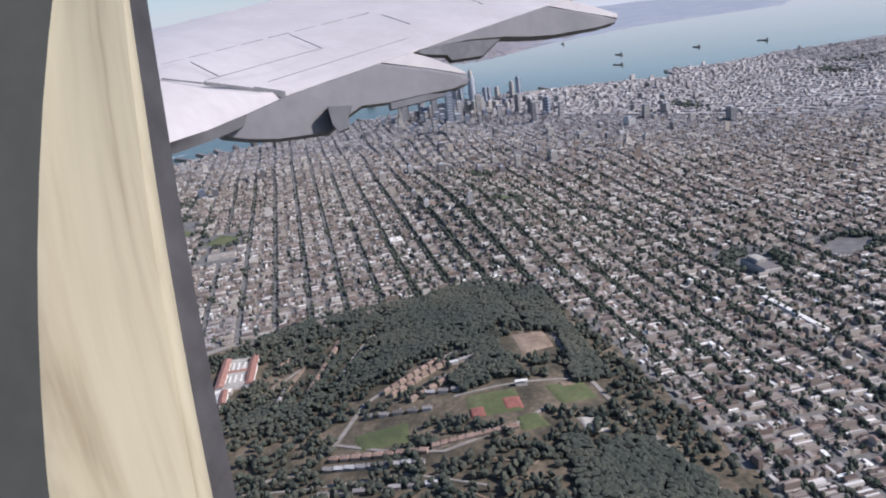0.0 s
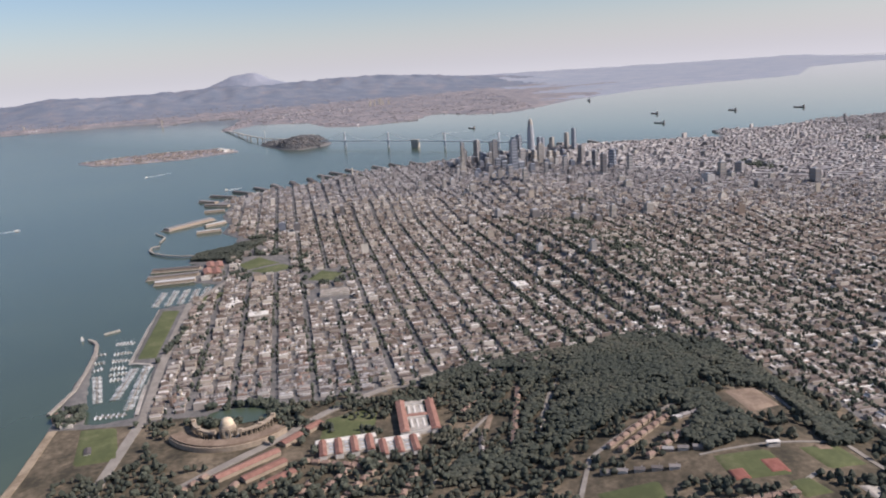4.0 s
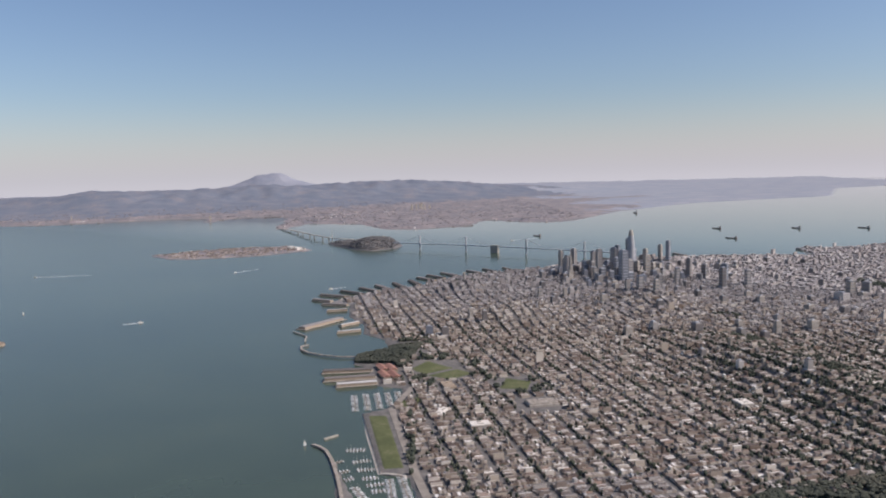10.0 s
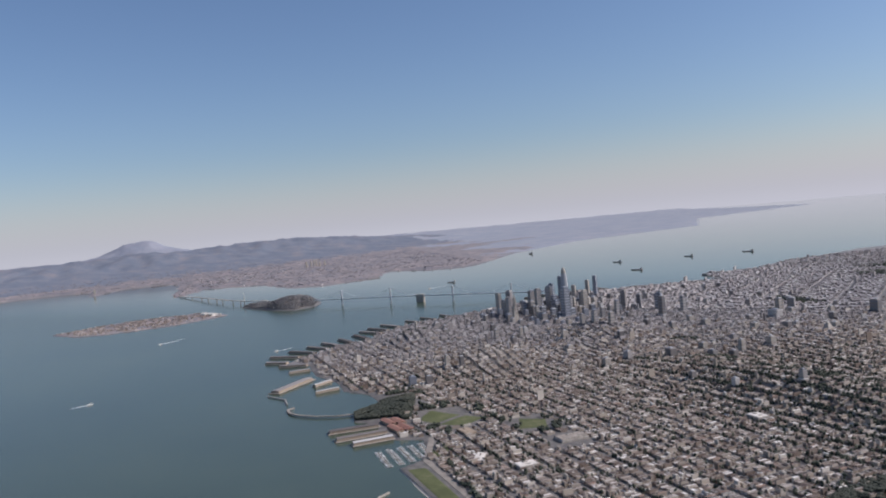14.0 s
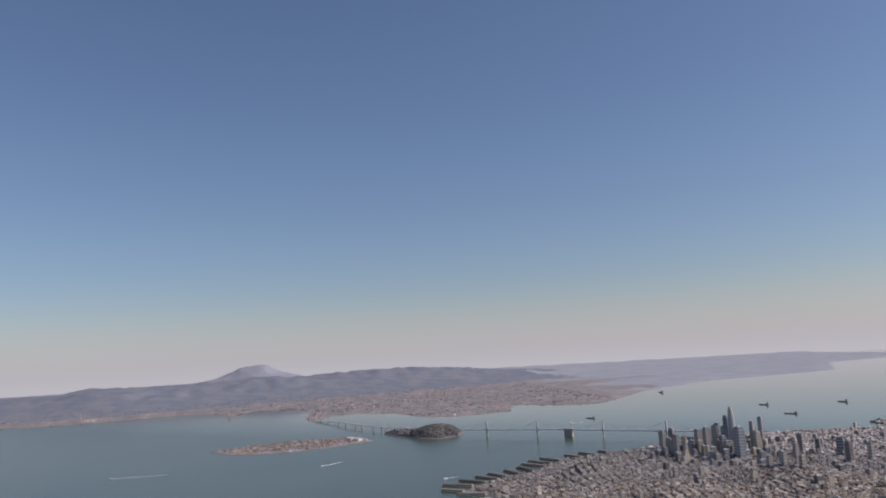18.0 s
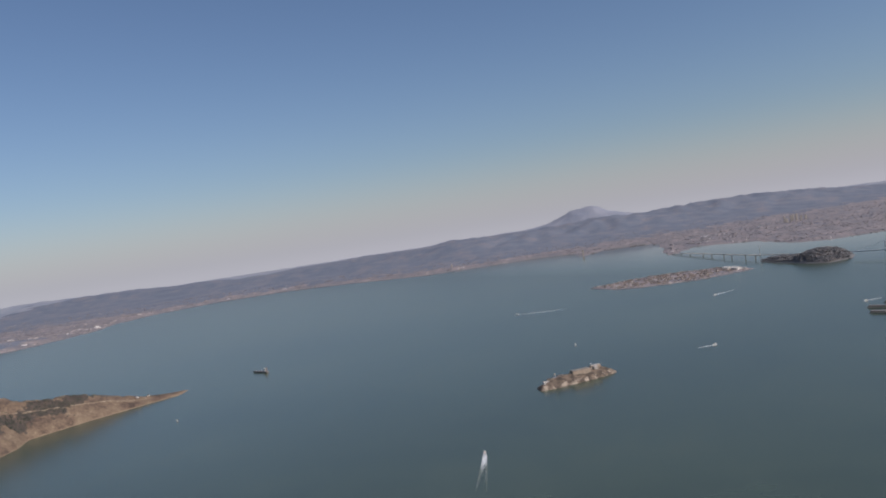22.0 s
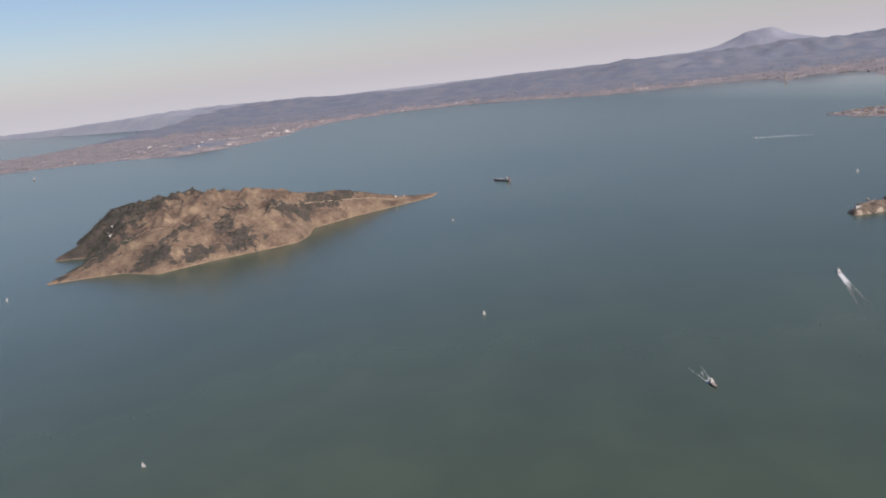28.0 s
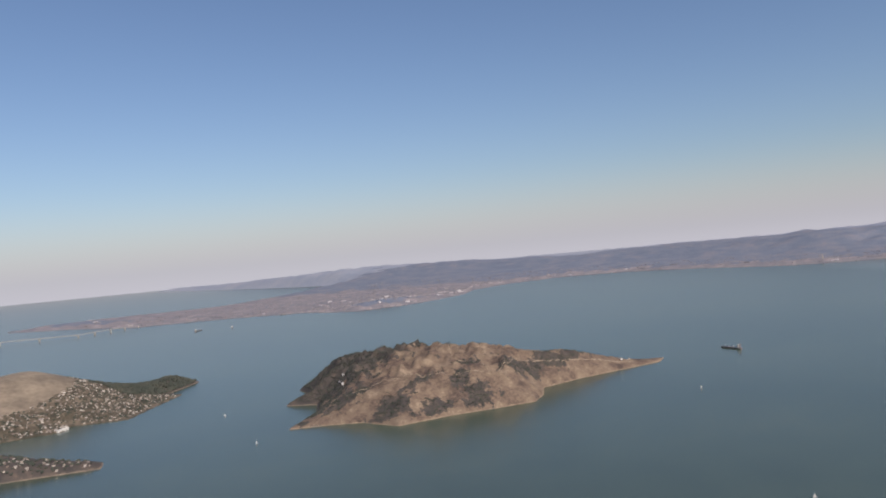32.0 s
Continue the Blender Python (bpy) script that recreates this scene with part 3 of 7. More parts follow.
SHORE_GAP = 3.5
nw = lots(CITY_TURN, *VAN_NESS, PITCH_U, PITCH_V, STREET, -22, 22, -32, 10, 0.62, 2)
nw = keep_inside(nw, lambda x, y: (inside_distance(x, y, CITY_SHORE) > SHORE_GAP) & (inside_distance(x, y, PRESIDIO) < -1) & (market_side(x, y) > 3) & free_of_parks(x, y, 0.5))
soma = lots(radians(44.5), 185, -277, 27.0, 19.0, 2.6, -10, 20, -22, 0, 1.5, 2)
soma = keep_inside(soma, lambda x, y: (inside_distance(x, y, CITY_SHORE) > SHORE_GAP) & (market_side(x, y) < -2) & (y > -420) & (x > 190))
mission = lots(radians(4.5), 120, -420, 18.0, 17.0, 2.4, -30, 24, -34, 8, 1.4, 2)
mission = keep_inside(mission, lambda x, y: (inside_distance(x, y, CITY_SHORE) > SHORE_GAP) & (market_side(x, y) < -2) & ((y < -420) | (x < 190)))
west = lots(radians(3.0), -120, -330, 12.0, 21.0, 2.2, -40, 12, -30, 10, 5.0, 2)
west = keep_inside(west, lambda x, y: (inside_distance(x, y, CITY_SHORE) > SHORE_GAP) & (market_side(x, y) > 3) & (y < -331) & (x > -620) & ~((y > -420) & (y < -350) & (x < -110)))
A = np.concatenate([nw, soma, mission, west])
n = len(A)
zg = ground(A[:, 0], A[:, 1])
east_side = np.clip((A[:, 0] - 60) / 260, 0, 1)
high = rng.uniform(0.55, 0.95, n) + 0.2 * east_side + (rng.random(n) < 0.07 + 0.12 * east_side) * rng.uniform(0.4, 1.4, n) + 0.35 * east_side * rng.random(n)
tall = (rng.random(n) < 0.0006 + 0.0045 * east_side) * rng.uniform(1.5, 4.5, n) * (A[:, 0] > 60)
skip = rng.random(n) < 0.07
NEAR = (A[:, 0] > -70) & (A[:, 0] < -38) & (A[:, 1] > -5) & (A[:, 1] < 50)
near_rows = np.flatnonzero(NEAR & ~skip)[:300]
body = np.ones(n, bool)
body[near_rows] = False
body &= ~skip
B = A[body]
zb, top_z = zg[body], zg[body] + (high + tall)[body]
# more houses take the haze-paled colours the farther east they stand
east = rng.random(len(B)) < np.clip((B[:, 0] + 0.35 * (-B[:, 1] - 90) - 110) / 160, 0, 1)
near_half = B[:, 0] < 170
gabled_top = ~east & near_half & (rng.random(len(B)) < 0.24)
hut = near_half & ~gabled_top & (rng.random(len(B)) < 0.26)


def house_mass(name, sel, mats, label):
    tagged(new(name, boxes_mesh(name, B[sel, 0], B[sel, 1], zb[sel] - 0.8, top_z[sel], B[sel, 2], B[sel, 3], B[sel, 4], mats)), label, "houses", kind="stuff")


house_mass("city_houses", ~east, [M_WALL, M_ROOF], "thousands of pale flat-roofed row houses along city streets")
house_mass("downtown_blocks", east, [M_WALL_EAST, M_ROOF_EAST], "close-set downtown blocks and warehouses paled with painted haze")
G = B[gabled_top]
tagged(new("house_roofs", boxes_mesh("house_roofs", G[:, 0], G[:, 1], top_z[gabled_top], top_z[gabled_top] + rng.uniform(0.16, 0.34, len(G)), G[:, 2] * 1.04, G[:, 3] * 1.02, G[:, 4], [M_PITCHED], top=0.32)), "hipped brown and red roofs of row houses", "roofs", kind="stuff")
G = B[hut]
shift_u, shift_v = rng.uniform(-0.4, 0.4, len(G)) * G[:, 2], rng.uniform(-0.6, 0.6, len(G)) * G[:, 3]
hut_x, hut_y = G[:, 0] + shift_u * np.cos(G[:, 4]) - shift_v * np.sin(G[:, 4]), G[:, 1] + shift_u * np.sin(G[:, 4]) + shift_v * np.cos(G[:, 4])
tagged(new("roof_huts", boxes_mesh("roof_huts", hut_x, hut_y, top_z[hut] - 0.05, top_z[hut] + rng.uniform(0.15, 0.4, len(G)), G[:, 2] * rng.uniform(0.3, 0.6, len(G)), G[:, 3] * rng.uniform(0.15, 0.4, len(G)), G[:, 4], [M_WALL, M_ROOF])), "stair huts and penthouses on flat roofs", "roofs", kind="stuff")

# ---- makers of single things ----
M_HOUSE = material("house_paint", [(0.08, (0.176, 0.128, 0.104)), (0.3, (0.288, 0.240, 0.200)), (0.6, (0.400, 0.352, 0.304)), (0.92, (0.528, 0.496, 0.456))], 1.2, 0.85, per_object=0.85)
M_FLATROOF = material("roof_gravel", [(0.1, (0.096, 0.084, 0.080)), (0.4, (0.184, 0.164, 0.152)), (0.75, (0.288, 0.264, 0.248)), (0.97, (0.544, 0.528, 0.504))], 2.0, 0.95, per_object=0.85)
M_TILE = material("brown_roof_tiles", [(0.2, (0.175, 0.118, 0.092)), (0.5, (0.235, 0.158, 0.122)), (0.8, (0.30, 0.215, 0.168))], 1.5, 0.85, per_object=0.3)
M_REDROOF = material("faded_red_roof", [(0.2, (0.20, 0.098, 0.075)), (0.5, (0.27, 0.138, 0.105)), (0.8, (0.33, 0.185, 0.14))], 0.8, 0.85, per_object=0.3)
M_WHITE = material("white_stucco", [(0.2, (0.55, 0.51, 0.45)), (0.8, (0.74, 0.70, 0.63))], 1.0, 0.8)
M_CREAM = material("ochre_stone", [(0.2, (0.265, 0.205, 0.148)), (0.8, (0.39, 0.318, 0.24))], 1.0, 0.85)
M_DOME = material("pale_dome_shell", [(0.2, (0.55, 0.43, 0.29)), (0.8, (0.70, 0.58, 0.42))], 0.8, 0.7)
M_TOWER = material("tower_facade", [(0.05, (0.11, 0.105, 0.105)), (0.3, (0.19, 0.172, 0.162)), (0.6, (0.29, 0.27, 0.25)), (0.85, (0.42, 0.39, 0.36)), (0.97, (0.6, 0.58, 0.55))], 0.6, 0.6, per_object=0.8, stretch=(1, 1, 3))
M_GLASSY = material("dark_tower_glass", [(0.2, (0.115, 0.13, 0.16)), (0.8, (0.215, 0.225, 0.25))], 0.8, 0.35, per_object=0.5, spec=0.5)
M_SILVER = material("silvery_cladding", [(0.2, (0.28, 0.29, 0.31)), (0.8, (0.40, 0.40, 0.41))], 0.6, 0.45)
M_STEEL = material("grey_bridge_steel", [(0.3, (0.38, 0.405, 0.43)), (0.7, (0.46, 0.48, 0.495))], 0.4, 0.6)
M_HULL = material("boat_hull", [(0.1, (0.32, 0.32, 0.33)), (0.4, (0.62, 0.62, 0.61)), (0.9, (0.84, 0.84, 0.83))], 3.0, 0.35, per_object=0.7)
M_FOAM = material("wake_foam", [(0.3, (0.42, 0.45, 0.44)), (0.5, (0.62, 0.64, 0.62)), (0.8, (0.80, 0.81, 0.79))], 0.9, 0.8)
M_SPRAY = material("thin_foam", [(0.35, (0.085, 0.11, 0.09)), (0.5, (0.15, 0.18, 0.16)), (0.75, (0.36, 0.39, 0.37))], 0.7, 0.8)
M_DARKHULL = material("dark_ship_hull", [(0.3, (0.15, 0.135, 0.135)), (0.7, (0.22, 0.175, 0.165))], 0.5, 0.6)
M_BARK = material("bark", [(0.3, (0.05, 0.04, 0.03)), (0.7, (0.10, 0.08, 0.06))], 2.0, 0.95)
M_TIMBER = material("weathered_deck", [(0.3, (0.22, 0.19, 0.16)), (0.7, (0.36, 0.32, 0.27))], 0.8, 0.9)
M_COURT = material("red_infield", [(0.3, (0.21, 0.080, 0.06)), (0.7, (0.27, 0.11, 0.085))], 0.8, 0.9)
M_EARTH = material("bare_earth", [(0.3, (0.17, 0.12, 0.085)), (0.7, (0.27, 0.20, 0.145))], 0.25, 0.95)


def box(w, d, z0, z1, mat, x=0.0, y=0.0, top=1.0, chamfer=0.0):
    """One upright box mesh with a bevelled upper rim."""
    c = chamfer or min(w, d) * 0.04
    rings = [(w / 2, d / 2, z0), (w / 2 * (0.5 + top / 2 if top != 1 else 1), d / 2 * (0.5 + top / 2 if top != 1 else 1), (z0 + z1) / 2), (w / 2 * top, d / 2 * top, z1 - c), (w / 2 * top - c, d / 2 * top - c, z1)]
    v = [(x + sx * a, y + sy * b, z) for a, b, z in rings for sx, sy in ((-1, -1), (1, -1), (1, 1), (-1, 1))]
    f = [(k * 4 + i, k * 4 + (i + 1) % 4, k * 4 + 4 + (i + 1) % 4, k * 4 + 4 + i) for k in range(3) for i in range(4)] + [(12, 13, 14, 15)]
    return mesh_of("box", v, f, [mat])


def gable(w, d, z0, rise, mat, over=0.15, hip=0.0, x=0.0, y=0.0):
    """Pitched roof with eaves along x; hip draws the ridge ends in."""
    a, b = w / 2 + over, d / 2 + over
    v = [(-a, -b, z0), (a, -b, z0), (a, b, z0), (-a, b, z0), (-a + hip, 0, z0 + rise), (a - hip, 0, z0 + rise)]
    v += [(p[0], p[1], p[2] - 0.06) for p in v[:4]]
    v = [(p[0] + x, p[1] + y, p[2]) for p in v]
    me = bpy.data.meshes.new("gable")
    me.from_pydata(v, [], [(0, 1, 5, 4), (2, 3, 4, 5), (1, 2, 5), (3, 0, 4), (6, 7, 1, 0), (7, 8, 2, 1), (8, 9, 3, 2), (9, 6, 0, 3)])
    me.materials.append(mat)
    return me


def lathe(profile, sides, mat, smooth=True, x=0.0, y=0.0, turn=0.0, arc=2 * math.pi):
    n = len(profile)
    v = [(x + r * math.cos(turn + 2 * math.pi * k / sides), y + r * math.sin(turn + 2 * math.pi * k / sides), z) for k in range(sides) for r, z in profile]
    f = [(k * n + i, ((k + 1) % sides) * n + i, ((k + 1) % sides) * n + i + 1, k * n + i + 1) for k in range(sides) for i in range(n - 1)]
    return mesh_of("lathe", v, f, [mat], None, smooth)


def arc_wall(radius, a0, a1, thick, z0, z1, mat, steps=20):
    """A curved wall between two angles, with its top and both faces."""
    v, f = [], []
    for k in range(steps + 1):
        a = a0 + (a1 - a0) * k / steps
        for r, z in ((radius - thick / 2, z0), (radius - thick / 2, z1), (radius + thick / 2, z1), (radius + thick / 2, z0)):
            v.append((r * math.cos(a), r * math.sin(a), z))
    for k in range(steps):
        for i in range(3):
            f.append((k * 4 + i, k * 4 + i + 1, k * 4 + 5 + i, k * 4 + 4 + i))
    f += [(0, 3, 2, 1), (steps * 4, steps * 4 + 1, steps * 4 + 2, steps * 4 + 3)]
    return mesh_of("arc_wall", v, f, [mat])


def ribbon(name, pts, width, mat, label, lift=0.12, on_ground=True, category="road", kind="structure", z=0.3):
    """A strip of road, kerbed 0.05 high, laid along points over the ground."""
    fine = []
    for (ax, ay), (bx, by) in zip(pts, pts[1:]):
        k = max(1, int(math.hypot(bx - ax, by - ay) / 2.0))
        fine += [(ax + (bx - ax) * i / k, ay + (by - ay) * i / k) for i in range(k)]
    fine.append(pts[-1])
    P = np.array(fine)
    T = np.gradient(P, axis=0)
    T /= np.linalg.norm(T, axis=1)[:, None] + 1e-9
    N = np.stack([-T[:, 1], T[:, 0]], 1)
    zc = ground(P[:, 0], P[:, 1]) if on_ground else np.full(len(P), z)
    v = []
    for off, dz in ((-0.52, -0.5), (-0.5, 0), (0, 0.02), (0.5, 0), (0.52, -0.5)):
        q = P + N * off * width
        zz = np.maximum(zc, ground(q[:, 0], q[:, 1])) if on_ground else zc
        v.append(np.stack([q[:, 0], q[:, 1], zz + lift + dz], 1))
    V5 = np.stack(v, 1).reshape(-1, 3)
    f = [(k * 5 + i, k * 5 + i + 1, k * 5 + 6 + i, k * 5 + 5 + i) for k in range(len(P) - 1) for i in range(4)]
    return tagged(new(name, mesh_of(name, V5, f, [mat], None, False)), label, category if kind != "structure" else "", kind=kind)


def patch(name, corners, mat, label, lift=0.1, kind="structure", category=""):
    """A lawn or yard: a four-cornered sheet draped on the ground with a short skirt."""
    k = 10
    (a, b, c, d) = [np.array(p, float) for p in corners]
    s, t = np.meshgrid(np.linspace(0, 1, k + 1), np.linspace(0, 1, k + 1))
    s, t = s.ravel()[:, None], t.ravel()[:, None]
    P = a * (1 - s) * (1 - t) + b * s * (1 - t) + c * s * t + d * (1 - s) * t
    z = ground(P[:, 0], P[:, 1]) + lift
    edge = (s[:, 0] == 0) | (s[:, 0] == 1) | (t[:, 0] == 0) | (t[:, 0] == 1)
    z = z - edge * 0.3
    f = [(r * (k + 1) + q, r * (k + 1) + q + 1, (r + 1) * (k + 1) + q + 1, (r + 1) * (k + 1) + q) for r in range(k) for q in range(k)]
    return tagged(new(name, mesh_of(name, np.stack([P[:, 0], P[:, 1], z], 1), f, [mat], None, True)), label, category, kind=kind)


def gz(x, y):
    return float(ground(np.array([x]), np.array([y]))[0])


# ---- row houses beside the harbour, one by one ----
def house_kind(style):
    h = tagged(new("row_house"), "", "house", "row houses by the harbour")
    part("body", box(1, 1, -0.6, 1.0, M_HOUSE), h)
    if style == 0:
        part("roof", box(0.94, 0.94, 1.004, 1.05, M_FLATROOF), h)
        part("bay_window", box(0.42, 0.12, 0.1, 0.9, M_HOUSE, 0.0, 0.55), h)
    elif style == 1:
        roof = part("roof", gable(1, 1, 1.0, 0.28, M_TILE, 0.03, 0.2), h)
        part("chimney", box(0.1, 0.1, 1.0, 1.42, M_HOUSE, 0.28, 0.2), roof)
    else:
        roof = part("roof", box(0.96, 0.96, 1.004, 1.06, M_FLATROOF), h)
        part("roof_stair", box(0.34, 0.25, 1.06, 1.28, M_HOUSE, 0.15, -0.1), roof)
    return h


HOUSE_LABELS = ("pale stucco row house with a flat roof", "stucco row house with a red tiled roof", "flat-roofed row house with a stair hut on top")
kinds = [house_kind(s) for s in range(3)]
first = [True] * 3
for k, i in enumerate(near_rows):
    s = int(rng.choice([0, 0, 2, 0, 2, 1, 0, 2]))
    x, y, hw, hd, turn = A[i]
    m = pose(x, y, float(zg[i]), 0, 0, math.degrees(turn))
    if first[s]:
        ob = kinds[s]
        ob.matrix_world = m
        first[s] = False
    else:
        ob = copy_thing(kinds[s], m)
    ob.scale = (2 * hw, 2 * hd, float(high[i]))
    tagged(ob, HOUSE_LABELS[s])

# ---- towers ----
NAMED = [  # x, y, height, width, depth, style: 0 stone, 1 dark glass, 2 pale
    (318, -90, 23.7, 5.5, 4.0, 1), (386, -103, 19.6, 3.2, 3.0, 1), (352, -80, 21.0, 3.6, 3.2, 0), (368, -80, 18.0, 4.0, 4.0, 0), (381, -99, 18.3, 4.0, 3.4, 0), (351, -55, 17.3, 5.6, 1.8, 0),
    (363, -57, 12.6, 5.6, 1.8, 0), (374, -58, 12.6, 5.6, 1.8, 0), (387, -57, 17.4, 5.6, 1.8, 2), (338, -113, 17.2, 3.4, 3.2, 2), (350, -116, 14.0, 3.4, 3.0, 0), (400, -70, 17.2, 3.4, 3.2, 0), (331, -98, 15.0, 3.0, 3.0, 0),
    (418, -155, 18.5, 2.6, 2.4, 1), (424, -150, 14.5, 2.6, 2.4, 2), (430, -127, 13.0, 2.6, 2.4, 1), (437, -131, 12.0, 2.6, 2.4, 1), (424, -137, 12.5, 2.8, 2.4, 2), (393, -114, 24.4, 3.0, 2.8, 1), (308, -160, 13.0, 4.0, 2.6, 1),
    (330, -142, 14.8, 2.8, 2.6, 0), (320, -150, 12.0, 2.8, 2.4, 0), (273, -145, 15.0, 4.0, 2.4, 0), (280, -165, 12.0, 3.2, 2.4, 0), (262, -20, 7.5, 2.0, 2.0, 2), (259, -36, 6.5, 2.0, 1.8, 2), (177, 31, 6.5, 2.2, 1.8, 2),
    (172, 24, 6.0, 2.0, 1.8, 0), (154, 54, 5.2, 1.8, 3.0, 1), (151, 46, 5.0, 1.8, 3.0, 0), (125, -113, 7.0, 2.6, 2.2, 2), (54, -65, 4.0, 2.0, 1.8, 0), (34, -82, 4.6, 2.0, 1.8, 0), (80, -60, 3.6, 2.4, 2.0, 0), (216, -195, 5.5, 7.0, 4.0, 0),
    (243, -226, 7.5, 4.0, 4.0, 0), (235, -211, 9.5, 3.5, 3.0, 2), (190, -248, 8.5, 5.0, 3.0, 0), (228, -76, 9.0, 3.0, 2.4, 0), (221, -84, 8.2, 2.6, 2.2, 2), (234, -70, 7.0, 2.2, 2.2, 0), (305, -125, 11.0, 2.6, 2.4, 0), (297, -110, 8.5, 2.4, 2.2, 0),
]
rows = list(NAMED)
while len(rows) < 190:
    core = len(rows) < 132
    x, y = (rng.normal(352, 30), rng.normal(-92, 27)) if core else (rng.uniform(110, 420), rng.uniform(-260, 20))
    if inside_distance(np.array([x]), np.array([y]), CITY_SHORE)[0] < 9 or min(math.hypot(x - r[0], y - r[1]) for r in rows) < (4.8 if core else 8):
        continue
    if not core and (y > -25 and x < 230):
        continue
    near_core = math.exp(-((x - 355) ** 2 + (y + 92) ** 2) / 1100.0)
    rows.append((x, y, rng.uniform(3.0, 5.5) + near_core * rng.uniform(2, 10.5), rng.uniform(2.2, 4.2), rng.uniform(2.0, 3.4), int(rng.choice([0, 1, 0, 1, 2] if core else [0, 0, 2]))))
WORDS = ("grey stone office tower with stepped top", "dark glass office tower with flat roof", "pale concrete high-rise tower with flat roof")
for x, y, h, w, d, s in rows:
    w, d = 1.18 * w, 1.18 * d
    north = market_side(x, y) > 0
    z = gz(x, y)
    t = thing("tower_block", WORDS[s], "tower", (x, y, z), CITY_TURN if north else radians(44.5), "high-rise towers of the city")
    mat = (M_TOWER, M_GLASSY, M_STONE)[s]
    shaft = part("shaft", box(w, d, -1.0, h * 0.94, mat), t)
    part("crown", box(w * 0.82, d * 0.82, h * 0.94, h, mat), shaft)
    part("podium", box(w * 1.3, d * 1.3, -1.0, min(2.0, h * 0.2), M_TOWER), t)
    if h > 7:   # recessed-looking floor bands and corner piers
        band_mat = M_GLASSY if s != 1 else M_STEEL
        for k in range(int(h / 2.2)):
            part("floor_band", box(w * 1.012, d * 1.012, 2.4 + k * 2.1, 2.95 + k * 2.1, band_mat), shaft)
        for cx, cy in ((-1, -1), (1, -1), (1, 1), (-1, 1)):
            part("corner_pier", box(w * 0.1, d * 0.1, -1.0, h * 0.94, mat, cx * w * 0.47, cy * d * 0.47), shaft)
    part("plant_room", box(w * 0.4, d * 0.4, h, h + 0.35, M_STEEL), shaft)

t = thing("rounded_tower", "tall silvery skyscraper with rounded tapering top", "skyscraper", (378, -112, gz(378, -112)), radians(45))
part("shaft", lathe([(3.0, -1), (3.0, 14), (2.7, 22), (2.1, 27.5)], 16, M_SILVER, turn=radians(11)), t)
part("crown", lathe([(2.1, 27.5), (1.7, 30.2), (1.1, 31.9), (0.0, 32.6)], 16, M_STONE, turn=radians(11)), t)
part("podium", box(7.5, 7.0, -1, 1.6, M_SILVER), t)
t = thing("pyramid_tower", "slender white pyramid skyscraper with a spire", "skyscraper", (327, -53, gz(327, -53)), CITY_TURN)
part("shaft", box(4.6, 4.6, -1, 21.0, M_STONE, top=0.16), t)
part("spire", box(0.72, 0.72, 21.0, 26.0, M_SILVER, top=0.08), t)
part("wing_fin", box(0.5, 1.2, 9, 19.0, M_STONE, 1.3, 0), t)
part("wing_fin", box(0.5, 1.2, 9, 19.0, M_STONE, -1.3, 0), t)
t = thing("hill_tower", "fluted pale memorial tower on a wooded hill", "tower", (301, 27, gz(301, 27)))
part("shaft", lathe([(0.75, -0.5), (0.7, 4.8)], 12, M_STONE), t)
part("lantern", lathe([(0.8, 4.8), (0.8, 5.8), (0.5, 6.2), (0.0, 6.3)], 12, M_STONE), t)
t = thing("cathedral", "white saddle-roofed cathedral with a sharp cross ridge", "church", (136, -172, gz(136, -172)), CITY_TURN)
nave = part("nave", box(5.0, 5.0, -1, 1.2, M_STONE), t)
saddle = part("saddle_roof", box(4.4, 4.4, 1.2, 4.6, M_STONE, top=0.22), t)
part("ridge_cross", box(0.8, 0.8, 4.6, 5.8, M_WHITE, top=0.2), saddle)

# ---- the harbour: lawn, road, moles, quays and boats ----
patch("harbour_lawn", [(-28.5, 63.5), (27.5, 71.2), (28.3, 78.3), (-29, 69.8)], M_LAWN, "long rectangular mown lawn beside the harbour")
patch("meadow_lawn", [(86, 64), (98, 56), (86, 43), (76, 58)], M_LAWN, "sloping green meadow above the piers")
patch("meadow_lawn", [(75.5, 58), (85.5, 43), (77, 36), (67, 47)], M_LAWN, "lower green meadow above the piers")
patch("playfield_lawn", [(49, 18), (62, 14.5), (69, 25), (52, 30)], M_LAWN, "round-edged green playing field")
patch("square_lawn", [(37, -101), (50, -104), (49, -92), (38, -90)], M_LAWN, "green hilltop city square")
patch("cove_lawn", [(33, 60.5), (46, 58), (44, 66), (31, 68)], M_LAWN, "small lawn beside the cove")
patch("school_yard", [(26, 9), (37, 8), (34, 24), (26, 23)], M_ROAD, "grey paved yard")
ribbon("harbour_road", [(-118, 52), (-68, 54), (-30, 61), (31, 69.5), (60, 62)], 2.4, M_PALEROAD, "pale asphalt road along the harbour")
ribbon("promenade", [(-66, 56.5), (-30.5, 64), (-28, 71.2), (27, 80)], 1.0, M_STONE, "paved promenade along the quay")
ribbon("avenue_road", [(-50, -22), (-57, -14), (-62, -5), (-69, 4), (-74, 9), (-79, 13), (-88, 20), (-97, 28.5), (-112, 42), (-150, 56), (-215, 59)], 2.2, M_PALEROAD, "wide pale approach road")
ribbon("beach_strip", [(-72, 74.5), (-95, 71.5), (-150, 67), (-211, 69)], 2.0, M_SAND, "narrow sandy beach")
ribbon("mole", [(-62, 80), (-47, 79.6), (-31, 82.4), (-17, 85.5), (-9, 88), (-5, 90.5), (-3, 93)], 1.0, M_TIMBER, "curved stone harbour mole", 0.35, False, z=0.3)
